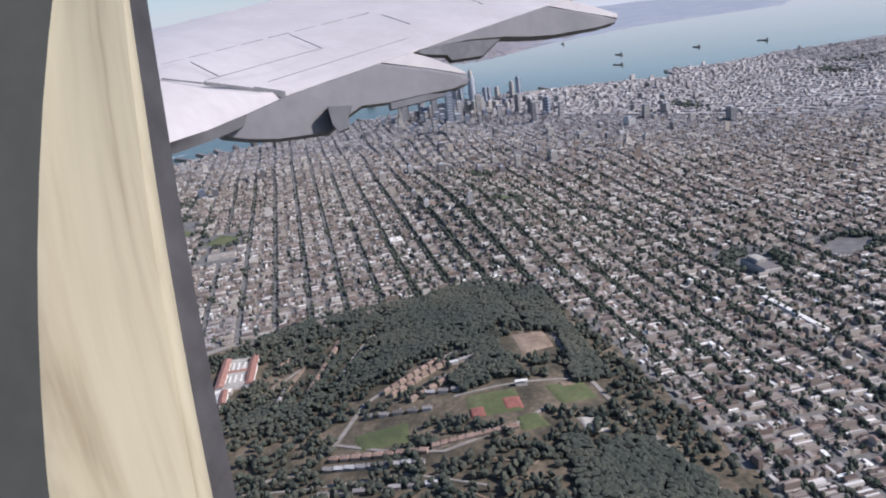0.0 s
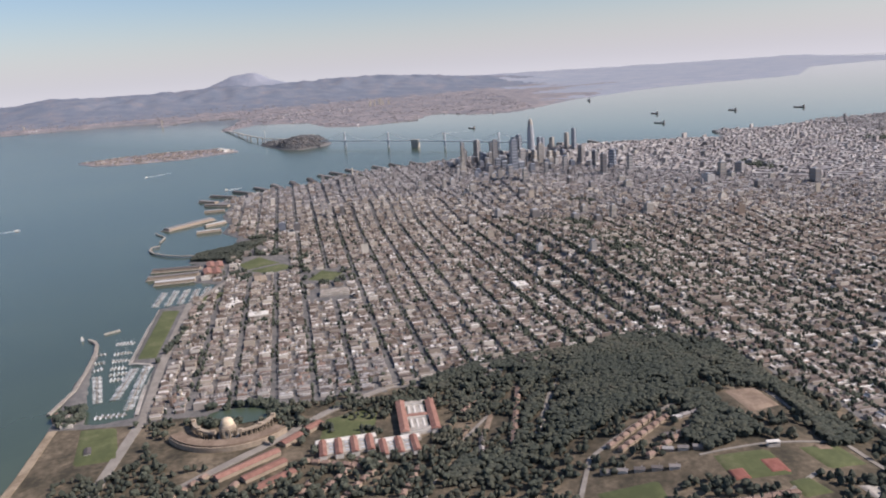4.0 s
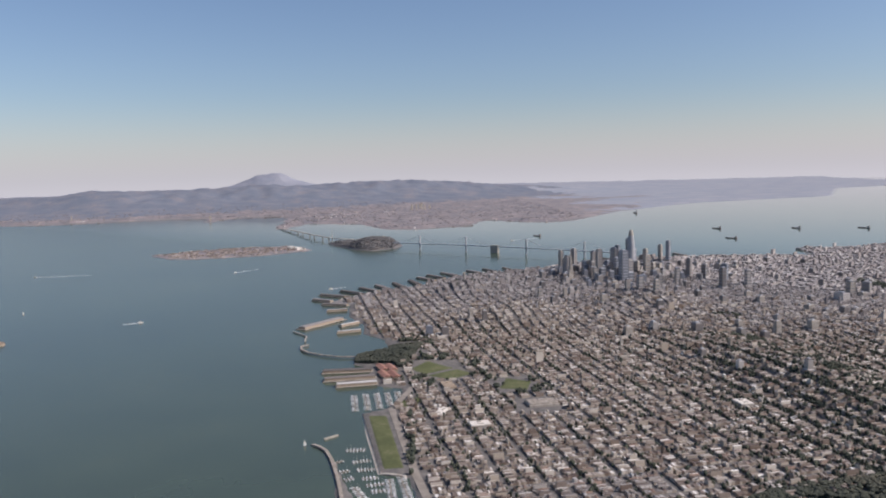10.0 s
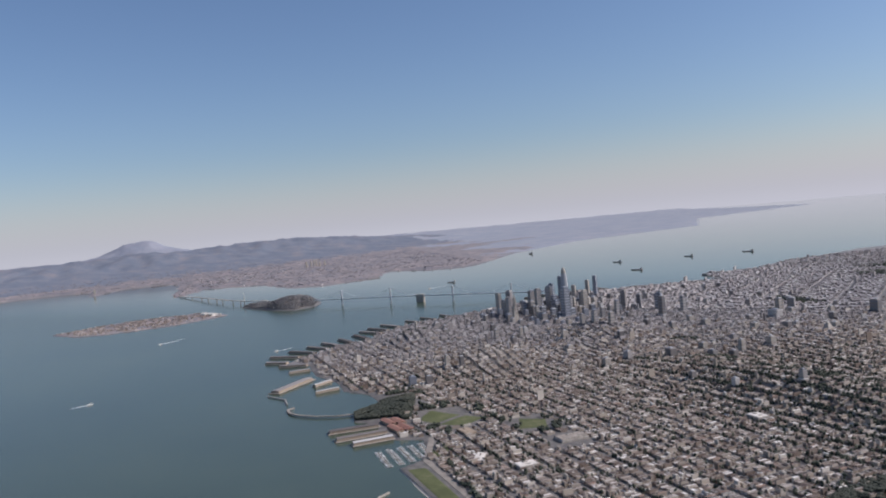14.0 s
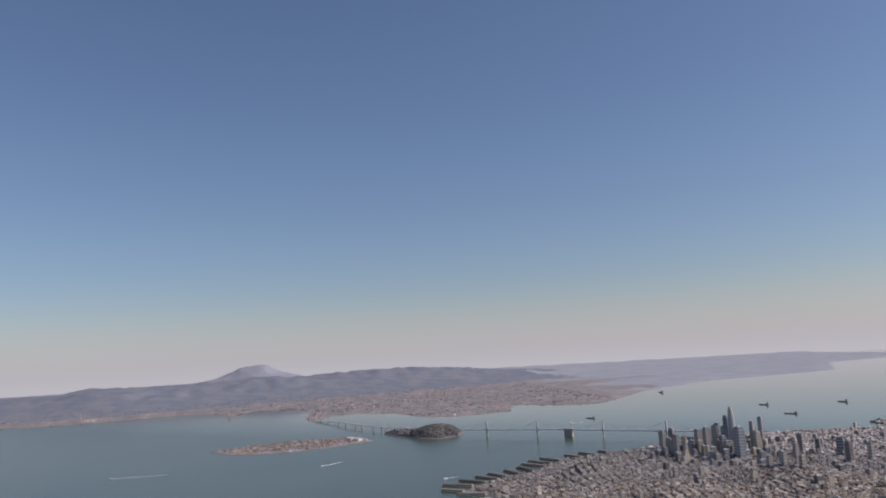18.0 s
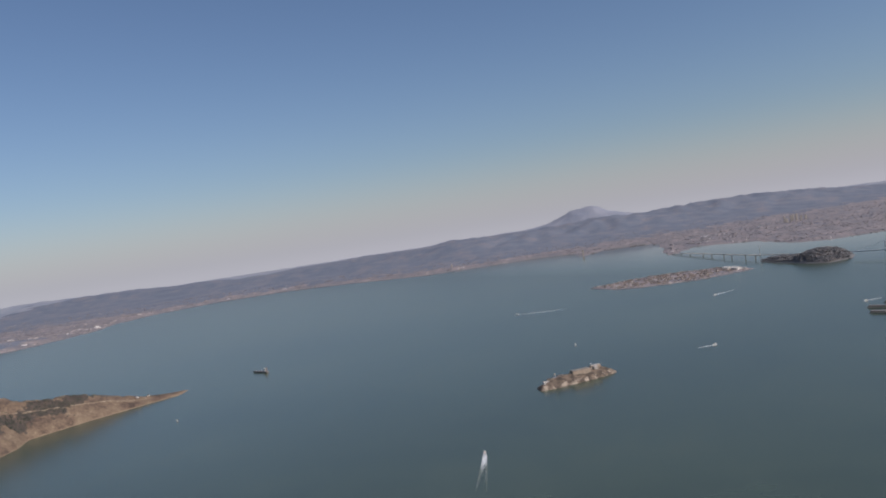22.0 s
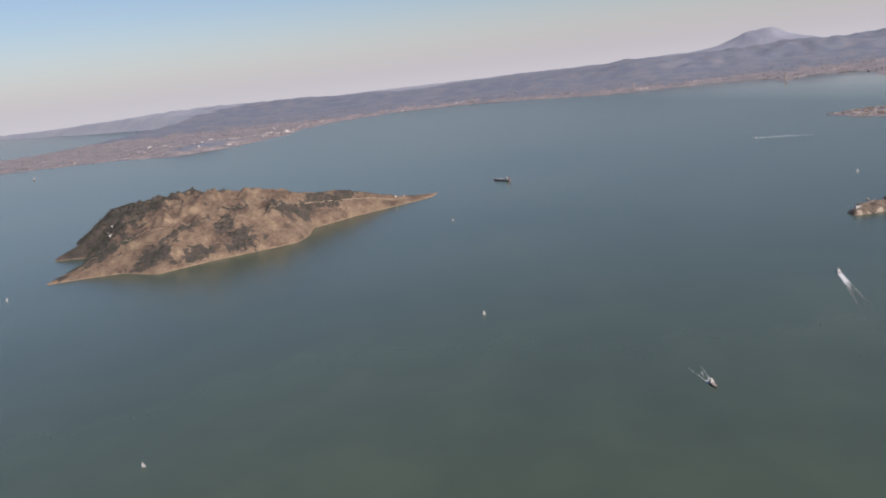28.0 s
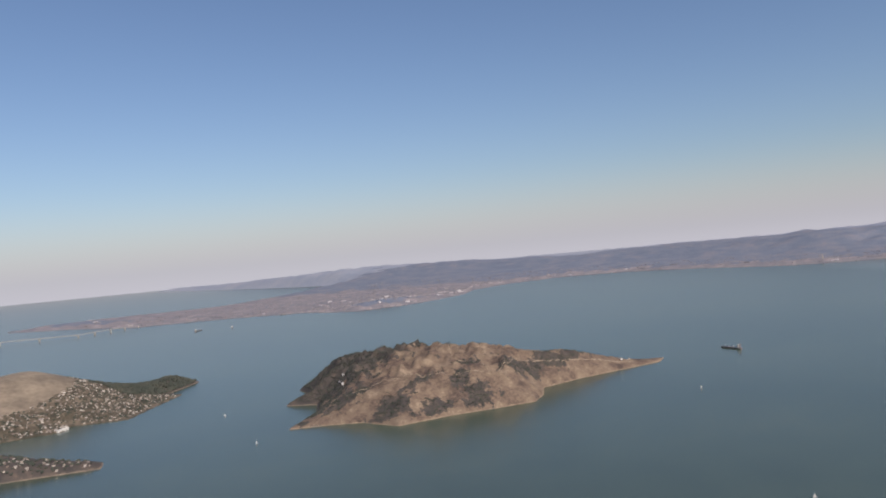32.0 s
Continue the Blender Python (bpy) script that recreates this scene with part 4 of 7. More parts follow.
ribbon("wave_wall", [(2.3, 90), (5.7, 86)], 0.5, M_STONE, "short floating breakwater", 0.3, False, z=0.2)
ribbon("curved_pier", [(112, 88), (113, 96), (117, 104), (124, 112), (131, 116), (138, 117), (141, 114)], 1.0, M_TIMBER, "long curved concrete pier", 0.5, False, z=0.4)
ribbon("lagoon_breakwater", [(150, 117), (163, 118), (176, 127)], 0.6, M_STONE, "thin curved breakwater", 0.4, False, z=0.3)


def jetty_dock(x, y, length, turn, fingers, boats, seed):
    """A floating dock with finger piers and moored boats along it."""
    t = thing("floating_dock", "long grey floating dock with finger piers", "dock", (x, y, 0.1), turn, "floating docks of the harbour")
    part("walkway", box(length, 0.3, -0.2, 0.12, M_TIMBER), t)
    r = random.Random(seed)
    for k in range(fingers):
        part("finger_pier", box(0.12, 1.7, -0.2, 0.1, M_TIMBER, (k + 0.5) / fingers * length - length / 2), t)
    c, s = math.cos(turn), math.sin(turn)
    for k in range(boats):
        u = (k // 2 + 0.5) / (boats / 2) * length - length / 2 + r.uniform(-0.1, 0.1)
        v = (1 if k % 2 else -1) * 0.78
        MOORINGS.append((x + u * c - v * s, y + u * s + v * c, turn + math.pi / 2 * (1 if k % 2 else -1), r.uniform(0.75, 1.15), r.random()))


MOORINGS = []
DOCKS = [  # both ends of each floating dock, and boats on it
    (-8.6, 82.3, -8.5, 76.2, 12), (-18.4, 79.5, -17.4, 74.2, 11), (-24.8, 77.7, -24.2, 72.6, 11), (-31.2, 75.9, -30.6, 71.3, 9), (-36.1, 74.5, -35.2, 69.3, 10), (-40.3, 72.9, -39.4, 68.2, 9),
    (-32.0, 68.3, -54.7, 66.1, 40), (-29.0, 65.4, -62.0, 60.1, 50), (-36.5, 77.6, -56.0, 70.0, 32), (-18.4, 85.2, -17.0, 82.0, 6), (-26.1, 82.5, -24.8, 79.6, 6), (-31.6, 80.8, -30.3, 78.0, 6), (-65.2, 67.5, -64.6, 59.5, 12),
    (50.8, 84.5, 31.0, 82.4, 26), (52.3, 80.3, 31.5, 78.0, 28), (53.1, 76.2, 33.0, 74.0, 26), (53.1, 72.2, 36.0, 70.2, 22), (54.0, 68.3, 42.0, 67.2, 14),
]
for k, (xa, ya, xb, yb, boats) in enumerate(DOCKS):
    length = math.hypot(xb - xa, yb - ya)
    jetty_dock((xa + xb) / 2, (ya + yb) / 2, length, math.atan2(yb - ya, xb - xa), max(3, int(length / 3)), boats, k)


def hull_mesh(length, beam, height, mat):
    prof = [(-0.5, 0.38), (-0.2, 0.5), (0.15, 0.46), (0.38, 0.26), (0.5, 0.02)]
    v = [(u * length, s * w * beam * k, z) for u, w in prof for s, k, z in ((-1, 0.6, -0.1), (-1, 1, height), (1, 1, height), (1, 0.6, -0.1))]
    f = [(i * 4 + j, i * 4 + 4 + j, i * 4 + 5 + j, i * 4 + 1 + j) for i in range(4) for j in range(3)] + [(0, 1, 2, 3)]
    return mesh_of("hull", v, f, [mat])


sail = tagged(new("moored_sailboat"), "white moored sailing boat with bare mast", "boat", "moored boats")
part("hull", hull_mesh(1.15, 0.36, 0.16, M_HULL), sail)
part("cabin", box(0.4, 0.2, 0.16, 0.26, M_HULL, 0.05), sail)
part("mast", box(0.035, 0.035, 0.16, 1.5, M_STONE, 0.12), sail)
motor = tagged(new("moored_motorboat"), "white moored motor boat with a high cabin", "boat", "moored boats")
part("hull", hull_mesh(1.25, 0.42, 0.2, M_HULL), motor)
part("cabin", box(0.5, 0.3, 0.2, 0.42, M_HULL, -0.05, 0, 0.85), motor)
used = [False, False]
for x, y, a, size, pick in MOORINGS:
    k = 0 if pick < 0.62 else 1
    proto = (sail, motor)[k]
    m = pose(x, y, 0.02, 0, 0, math.degrees(a))
    if used[k]:
        ob = copy_thing(proto, m)
    else:
        ob, used[k] = proto, True
        ob.matrix_world = m
    ob.scale = (size, size, size)


def pier_shed(x0, y0, x1, y1, w, label, roof=None, h=1.0):
    """A pier deck on piles with a long pitched-roof shed on it."""
    L, a = math.hypot(x1 - x0, y1 - y0), math.atan2(y1 - y0, x1 - x0)
    t = thing("pier", label, "pier", ((x0 + x1) / 2, (y0 + y1) / 2, 0.0), a, "piers along the waterfront")
    part("deck", box(L, w, 0.15, 0.45, M_TIMBER), t)
    shed = part("shed", box(L * 0.92, w * 0.66, 0.45, 0.45 + h, M_CREAM), t)
    part("shed_roof", gable(L * 0.92, w * 0.66, 0.45 + h, 0.3, roof or M_FLATROOF, 0.08), shed)
    for k in range(4):
        part("pile_row", box(0.3, w * 0.9, -0.5, 0.15, M_TIMBER, (k + 0.5) / 4 * L - L / 2), t)


for x0, y0, x1, y1 in ((87, 79, 86, 101), (76, 77, 73, 99), (66.5, 76, 64, 93)):
    pier_shed(x0, y0, x1, y1, 4.6, "ochre pier shed with long pale roof")
for k, (x, y, l) in enumerate([(88, 75.5, 9.5), (87, 71.5, 9.5), (76.5, 74, 10), (76, 70, 10)]):
    t = thing("warehouse", "long ochre warehouse with red tiled roof", "warehouse", (x, y, gz(x, y)), radians(9 + 8), "red-roofed warehouses by the piers")
    part("wall", box(l, 3.2, -0.8, 1.1, M_CREAM), t)
    part("roof", gable(l, 3.2, 1.1, 0.6, M_REDROOF), t)
for x0, y0, x1, y1, w in ((210, 104, 182, 124, 7.5), (196, 93, 186, 103, 3.0), (172, 90, 168, 103, 1.6), (238, 103, 236, 116, 3.0), (255, 104, 262, 122, 4.0), (272, 116, 282, 130, 5.0), (290, 108, 303, 128, 4.5), (300, 98, 318, 115, 4.6), (310, 88, 330, 102, 4.6),
                         (318, 80, 341, 91, 4.6), (326, 70, 350, 78, 4.6), (335, 58, 362, 66, 5.0), (356, 45, 378, 60, 4.6), (368, 38, 391, 52, 4.6), (381, 28, 404, 40, 4.4), (393, 8, 412, 18, 4.2), (400, -5, 420, 4, 4.2), (405, -20, 424, -14, 4.0),
                         (460, -118, 480, -108, 4.2), (468, -135, 490, -128, 4.6), (471, -160, 494, -155, 4.6), (474, -190, 498, -186, 4.6)):
    pier_shed(x0, y0, x1, y1, w, "weathered pier shed with grey roof")

def low_hall(name, x, y, w, d, h, turn, wall, roof, label, category="building"):
    t = thing(name, label, category, (x, y, gz(x, y)), radians(turn))
    part("wall", box(w, d, -0.8, h, wall), t)
    top = part("roof", box(w * 0.96, d * 0.96, h + 0.004, h + 0.12, roof), t)
    part("roof_vent", box(w * 0.2, d * 0.2, h + 0.12, h + 0.4, wall, w * 0.2, 0), top)
    part("roof_vent", box(w * 0.12, d * 0.3, h + 0.12, h + 0.3, wall, -w * 0.25, 0), top)


low_hall("supermarket", 59, 48.5, 8.5, 5.0, 0.8, 12, M_CREAM, M_CREAM, "low ochre supermarket with a flat roof")
low_hall("school_building", 31, 16, 6.5, 11, 1.1, 9, M_STONE, M_TIMBER, "large pale school building with flat roof")
low_hall("garage_block", 9, 40, 5.0, 7.0, 1.2, 9, M_STONE, M_WHITE, "low block with a bright white roof")
low_hall("market_hall", 24, 52, 9.0, 3.5, 0.9, -25, M_STONE, M_WHITE, "low shop hall with a bright white roof")
low_hall("office_block", 62, -30, 5.0, 6.0, 1.6, 9, M_STONE, M_STONE, "pale low office block")
low_hall("garage_block", 20, -52, 6.5, 5.0, 1.4, 9, M_STONE, M_WHITE, "low block with a bright white roof")

# ---- the rotunda, its colonnade, hall and lagoon ----
t = thing("rotunda", "ochre rotunda with a pale orange dome", "rotunda", (-82, 30, gz(-82, 30)))
t.scale = (0.88, 0.88, 0.88)
part("dome", lathe([(1.75, 3.55), (1.72, 3.9), (1.5, 4.5), (1.05, 5.0), (0.5, 5.25), (0.0, 5.32)], 24, M_DOME), t, "pale orange dome")
part("drum", lathe([(2.0, 2.9), (2.0, 3.2), (1.8, 3.25), (1.8, 3.55), (1.7, 3.56)], 24, M_CREAM), t)
part("entablature", lathe([(1.9, 2.2), (2.25, 2.25), (2.3, 2.75), (2.0, 2.9)], 8, M_CREAM, False, turn=radians(22.5)), t)
part("stylobate", lathe([(2.7, -0.6), (2.7, 0.15), (0.0, 0.16)], 16, M_STONE, False), t)
for k in range(8):
    a = 2 * math.pi * k / 8 + radians(22.5)
    part("pier_column", box(0.62, 0.62, 0.1, 2.25, M_CREAM, 1.95 * math.cos(a), 1.95 * math.sin(a)), t)
for name, a0, a1 in (("colonnade", 100, 165), ("colonnade", 195, 260)):
    t = thing(name, "curved ochre colonnade of paired columns", "colonnade", (-74, 30, gz(-76, 30)), 0.0, "curved colonnades beside the rotunda")
    part("entablature", arc_wall(9.6, radians(a0), radians(a1), 1.0, 1.45, 1.85, M_CREAM, 16), t)
    for k in range(9):
        a = radians(a0 + (a1 - a0) * (k + 0.5) / 9)
        for r in (9.2, 10.0):
            part("column", lathe([(0.17, -0.4), (0.14, 1.3), (0.2, 1.45)], 6, M_CREAM, True, r * math.cos(a), r * math.sin(a)), t)
    for k in (0, 4, 8):
        a = radians(a0 + (a1 - a0) * (k + 0.5) / 9)
        part("planter_box", box(0.9, 0.9, 1.85, 2.25, M_CREAM, 9.6 * math.cos(a), 9.6 * math.sin(a)), t)
t = thing("exhibition_hall", "long curved grey exhibition hall around the rotunda", "hall", (-74, 30, gz(-88, 30)))
part("wall", arc_wall(14.2, radians(122), radians(238), 3.6, -0.6, 1.2, M_CREAM, 26), t)
part("roof", arc_wall(14.2, radians(122.5), radians(237.5), 2.9, 1.2, 1.6, M_EARTH, 26), t)
bm = bmesh.new()
bmesh.ops.create_circle(bm, cap_ends=True, segments=28, radius=1.0)
for v in bm.verts:
    a = math.atan2(v.co.y, v.co.x)
    v.co = (-71.5 + 4.6 * v.co.x, 30 + (8.6 + 0.8 * math.sin(3 * a)) * v.co.y, gz(-71, 30) + 0.14)
me = bpy.data.meshes.new("lagoon_water")
bm.to_mesh(me)
bm.free()
me.materials.append(M_WATER)
tagged(new("lagoon_water", me), "still dark green lagoon", kind="structure")

# ---- long bridge over the bay, in two reaches ----
def beam(a, b, w, h, mat):
    a, b = Vector(a), Vector(b)
    d = b - a
    n = Vector((-d.y, d.x, 0)).normalized() * w / 2
    up = Vector((0, 0, h))
    v = [a - n, a + n, a + n + up, a - n + up, b - n, b + n, b + n + up, b - n + up]
    return mesh_of("beam", [tuple(p) for p in v], [(0, 4, 5, 1), (1, 5, 6, 2), (2, 6, 7, 3), (3, 7, 4, 0), (0, 1, 2, 3), (4, 7, 6, 5)], [mat])


bridge = thing("suspension_bridge", "long grey double suspension bridge over the bay", "bridge")
ends = [Vector((468, -128, 5.2)), Vector((556, -20, 6.2)), Vector((632, 85, 6.2))]
part("deck", beam(ends[0], ends[1], 2.2, 0.9, M_STEEL), bridge)
part("deck", beam(ends[1], ends[2], 2.2, 0.9, M_STEEL), bridge)
part("anchorage", beam((553.5, -23.4, -1), (558.5, -16.6, -1), 3.8, 9.0, M_STONE), bridge)
for a, b in ((ends[0], ends[1]), (ends[1], ends[2])):
    d = (b - a)
    side = Vector((-d.y, d.x, 0)).normalized() * 1.0
    tops = []
    for f in (0.27, 0.73):
        p = a + d * f
        tw = part("bridge_tower", beam(p + side * 0.8 - Vector((0, 0, 7.2)) + d.normalized() * -0.5, p + side * 0.8 - Vector((0, 0, 7.2)) + d.normalized() * 0.5, 0.7, 17.0, M_STEEL), bridge)
        part("tower_leg", beam(p - side * 0.8 - Vector((0, 0, 7.2)) + d.normalized() * -0.5, p - side * 0.8 - Vector((0, 0, 7.2)) + d.normalized() * 0.5, 0.7, 17.0, M_STEEL), bridge)
        part("tower_strut", beam(p + side * 0.8 + Vector((0, 0, 8.8)), p - side * 0.8 + Vector((0, 0, 8.8)), 0.8, 0.8, M_STEEL), bridge)
        tops.append(f)
    for s in (-1, 1):
        pts = []
        for k in range(25):
            f = k / 24
            if f < 0.27:
                h = 1 + 9.0 * (f / 0.27) ** 1.6
            elif f > 0.73:
                h = 1 + 9.0 * ((1 - f) / 0.27) ** 1.6
            else:
                h = 1.6 + 8.4 * ((f - 0.5) / 0.23) ** 2
            pts.append(a + d * f + side * s * 0.8 + Vector((0, 0, h)))
        cv = bpy.data.curves.new("main_cable", "CURVE")
        cv.dimensions, cv.bevel_depth, cv.bevel_resolution = "3D", 0.10, 0
        sp = cv.splines.new("POLY")
        sp.points.add(24)
        for q, p in zip(sp.points, pts):
            q.co = (*p, 1)
        cv.materials.append(M_STEEL)
        cob = new("main_cable", cv)
        cob.parent = bridge
skyway = thing("skyway_bridge", "long white causeway bridge with one tall white tower", "bridge")
route = [Vector(p) for p in ((712, 138, 5.0), (738, 166, 5.2), (790, 192, 5.0), (850, 215, 4.2), (930, 244, 2.8), (1015, 278, 1.0))]
for a, b in zip(route, route[1:]):
    part("deck", beam(a, b, 3.2, 0.6, M_STONE), skyway)
    for f in (0.2, 0.6):
        p = a + (b - a) * f
        part("bridge_pier", beam(p + Vector((-0.5, 0, -p.z - 1)), p + Vector((0.5, 0, -p.z - 1)), 1.1, p.z + 1, M_STONE), skyway)
part("pylon", box(0.9, 0.9, -1, 16.0, M_WHITE, 738, 166, 0.5), skyway, "tall white pylon")

# ---- trees ----
def crown_kind(seed, level):
    """A lumpy crown of unit size, as verts and triangles."""
    r = random.Random(seed)
    bm = bmesh.new()
    bmesh.ops.create_icosphere(bm, subdivisions=level, radius=1.0)
    for v in bm.verts:
        k = 1 + 0.45 * noise.noise(v.co * 2.3 + Vector((seed * 7.1, 0, 0))) + r.uniform(-0.32, 0.32)
        v.co = Vector((v.co.x * k, v.co.y * k, v.co.z * k * 0.9 + 0.15))
    V = np.array([tuple(v.co) for v in bm.verts])
    F = np.array([[v.index for v in f.verts] for f in bm.faces])
    bm.free()
    return V, F


BIG, SMALL = [crown_kind(s, 2) for s in range(6)], [crown_kind(20 + s, 1) for s in range(6)]


def crowns(name, x, y, z, r, h, kinds_of, mat):
    """Many tree crowns, each a lumpy island of its own, as one mesh."""
    V, F, base = [], [], 0
    pick = rng.integers(0, len(kinds_of), len(x))
    for k, (tv, tf) in enumerate(kinds_of):
        sel = np.flatnonzero(pick == k)
        if not len(sel):
            continue
        a = rng.uniform(0, 6.28, len(sel))
        c, s = np.cos(a)[:, None], np.sin(a)[:, None]
        vx = r[sel][:, None] * (tv[None, :, 0] * c - tv[None, :, 1] * s) + x[sel][:, None]
        vy = r[sel][:, None] * (tv[None, :, 0] * s + tv[None, :, 1] * c) + y[sel][:, None]
        vz = h[sel][:, None] * 0.5 * (tv[None, :, 2] + 0.9) + z[sel][:, None]
        V.append(np.stack([vx, vy, vz], 2).reshape(-1, 3))
        F.append((np.arange(len(sel))[:, None, None] * len(tv) + tf[None] + base).reshape(-1, 3))
        base += len(sel) * len(tv)
    return mesh_of(name, np.concatenate(V), np.concatenate(F), [mat])


FOREST = [  # wooded parts: outline
    outline([(-44, -84), (-47, -66), (-58, -50), (-86, -38), (-98, -26), (-112, -18), (-116, -30), (-104, -44), (-97, -56), (-92, -72), (-72, -86)]),
    outline([(-62, -12), (-52, -30), (-50, -60), (-62, -48), (-82, -36), (-84, -26), (-68, -22)]),
    outline([(-140, -84), (-142, -100), (-160, -108), (-185, -112), (-190, -90), (-160, -84)]),
    outline([(-95, -62), (-92, -76), (-114, -80), (-118, -68), (-106, -62)]),
    outline([(-84, -80), (-60, -87), (-58, -93), (-118, -98), (-120, -90), (-104, -92), (-92, -92)]),
    outline([(96, 71), (101, 88), (113, 88), (127, 78), (140, 70), (146, 64), (126, 58), (104, 62), (88, 65.5), (90, 69)]),
]
fx, fy = rng.uniform(-195, 130, 220000), rng.uniform(-125, 95, 220000)
inside = np.zeros(len(fx), bool)
for poly in FOREST:
    inside |= inside_distance(fx, fy, poly) > 0
inside &= inside_distance(fx, fy, CITY_SHORE) > 0.6
fx, fy = fx[inside], fy[inside]
gx = np.floor(fx / 0.72).astype(int) * 1000 + np.floor(fy / 0.72).astype(int)
_, one = np.unique(gx, return_index=True)
fx, fy = fx[one], fy[one]
LANES = [  # house rows and roads that cut the wood: from, to, half width
    ((-70, -38), (-102, -32), 3.4), ((-70, -48), (-98, -39), 2.6), ((-88, -25), (-102, -22), 2.8), ((-84, -30), (-104, -28), 3.0), ((-70, -29), (-68, -36), 1.8),
    ((-97, -66), (-118, -46), 4.6), ((-103, -68), (-122, -56), 4.2), ((-97, -90), (-84, -82), 1.5), ((-52, -82), (-96, -86), 0.8),
]


def in_lane(x, y):
    hit_any = np.zeros(len(x), bool)
    for (ax_, ay_), (bx_, by_), half in LANES:
        dx, dy = bx_ - ax_, by_ - ay_
        f = np.clip(((x - ax_) * dx + (y - ay_) * dy) / (dx * dx + dy * dy), 0, 1)
        hit_any |= np.hypot(x - ax_ - f * dx, y - ay_ - f * dy) < half * (0.8 + 0.3 * np.sin(x + y))
    return hit_any


cut = ~in_lane(fx, fy)
fx, fy = fx[cut], fy[cut]
open_side = np.clip((fy + 52) / 14, 0, 1) * (fx < -55)      # the northern edge is looser, with glades
thin = (ripple(fx, fy, 21, 4.2) < 0.30 - 0.35 * open_side) | (rng.random(len(fx)) < 0.3 - 0.15 * open_side)
fx, fy = fx[thin], fy[thin]
fr = rng.uniform(0.55, 0.95, len(fx))
canopy = 0.85 + 0.3 * ripple(fx, fy, 16, 0.7) + 0.16 * ripple(fx, fy, 5.0, 2.7) + rng.uniform(-0.08, 0.12, len(fx))
tagged(new("forest", crowns("forest", fx, fy, ground(fx, fy) + canopy, fr, rng.uniform(0.45, 0.8, len(fx)), SMALL, M_FOREST)), "dense dark eucalyptus and cypress wood", "trees", kind="stuff")
tagged(new("forest_understorey", crowns("forest_understorey", fx, fy, ground(fx, fy) - 0.1, fr * 0.95, np.full(len(fx), 1.3), SMALL, M_FOREST)), "dark lower boughs of the wood", "trees", kind="stuff")
# scattered park trees between roads and lawns
sx, sy = rng.uniform(-220, -45, 15000), rng.uniform(-125, 62, 15000)
dens = ripple(sx, sy, 34, 3.0)
ok = (inside_distance(sx, sy, PRESIDIO) > 1) & (dens > -0.38)
CLEAR = [(-124, -76, 9), (-124, -89, 7), (-127, -50, 8), (-99, -85, 8), (-134, -80, 5), (-106, -60, 5.0), (-137, -65, 4.5), (-134, -45, 6), (-94, 3, 7), (-95, -9, 8), (-88, 13, 7), (-82, 32, 15), (-110, -52, 5), (-81, 1.5, 7), (-67, -4, 4), (-60, -12, 4), (-85, 58, 12), (-120, -70, 8), (-122, -57, 6), (-98, 22, 9), (-75, 9, 5), (-82.5, -14, 8)]
for cx, cy, r in CLEAR:
    ok &= np.hypot(sx - cx, sy - cy) > r
sx, sy = sx[ok], sy[ok]
tagged(new("park_trees", crowns("park_trees", sx, sy, ground(sx, sy) + 0.1, rng.uniform(0.4, 0.85, len(sx)), rng.uniform(0.8, 1.8, len(sx)), SMALL, M_FOREST)), "scattered dark park trees", "trees", kind="stuff")
# rows and groups of trees round the campus lawn and the courts
bx, by = [], []
for x0, y0, x1, y1, count, wide in ((-71.5, 7, -69, -8, 34, 1.3), (-72, -8, -73, -20, 40, 2.0), (-76, 3, -79, -5, 12, 1.6), (-84, 6, -81, 9, 9, 1.0), (-85, -1, -86, -5, 7, 0.8), (-92, -18, -100, -24, 40, 2.6), (-99, -4, -101, -14, 30, 1.8), (-90, 12, -84, 12.5, 8, 0.7)):
    s = rng.random(count)
    bx.append(x0 + (x1 - x0) * s + rng.normal(0, 0.5, count) * wide)
    by.append(y0 + (y1 - y0) * s + rng.normal(0, 0.5, count) * wide)
bx, by = np.concatenate(bx), np.concatenate(by)
tagged(new("campus_trees", crowns("campus_trees", bx, by, ground(bx, by) + 0.1, rng.uniform(0.4, 0.75, len(bx)), rng.uniform(0.9, 1.9, len(bx)), SMALL, M_FOREST)), "dark trees in rows round a campus lawn", "trees", kind="stuff")
# street and garden trees of the city
n = 95000
tu, tv = rng.uniform(-330, 330, n), rng.uniform(-345, 105, n)
along = rng.random(n) < 0.45
tv = np.where(along, np.round(tv / PITCH_V) * PITCH_V + rng.choice([-0.75, 0.75], n), tv)
tx, ty = to_plan(tu, tv)
green = np.exp(-0.5 * (((tx - 10) / 90) ** 2 + ((ty + 92) / 26) ** 2)) + 1.0 * np.exp(-0.5 * (((tx + 60) / 60) ** 2 + ((ty + 125) / 40) ** 2)) + 0.35 * (ripple(tx, ty, 46, 1.0) > 0.2) + 0.10
ok = (rng.random(n) < green) & (inside_distance(tx, ty, CITY_SHORE) > 4) & (inside_distance(tx, ty, PRESIDIO) < 0) & (market_side(tx, ty) > 4) & free_of_parks(tx, ty)
tx, ty = tx[ok], ty[ok]
# street trees farther off take the foliage greyed with painted haze
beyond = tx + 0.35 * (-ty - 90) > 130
tree_r, tree_h = rng.uniform(0.35, 0.7, len(tx)), rng.uniform(0.9, 1.9, len(tx))
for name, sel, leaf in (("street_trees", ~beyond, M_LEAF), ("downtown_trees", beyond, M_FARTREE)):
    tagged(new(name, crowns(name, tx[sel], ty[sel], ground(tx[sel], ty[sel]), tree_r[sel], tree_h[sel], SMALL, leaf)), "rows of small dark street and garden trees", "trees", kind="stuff")
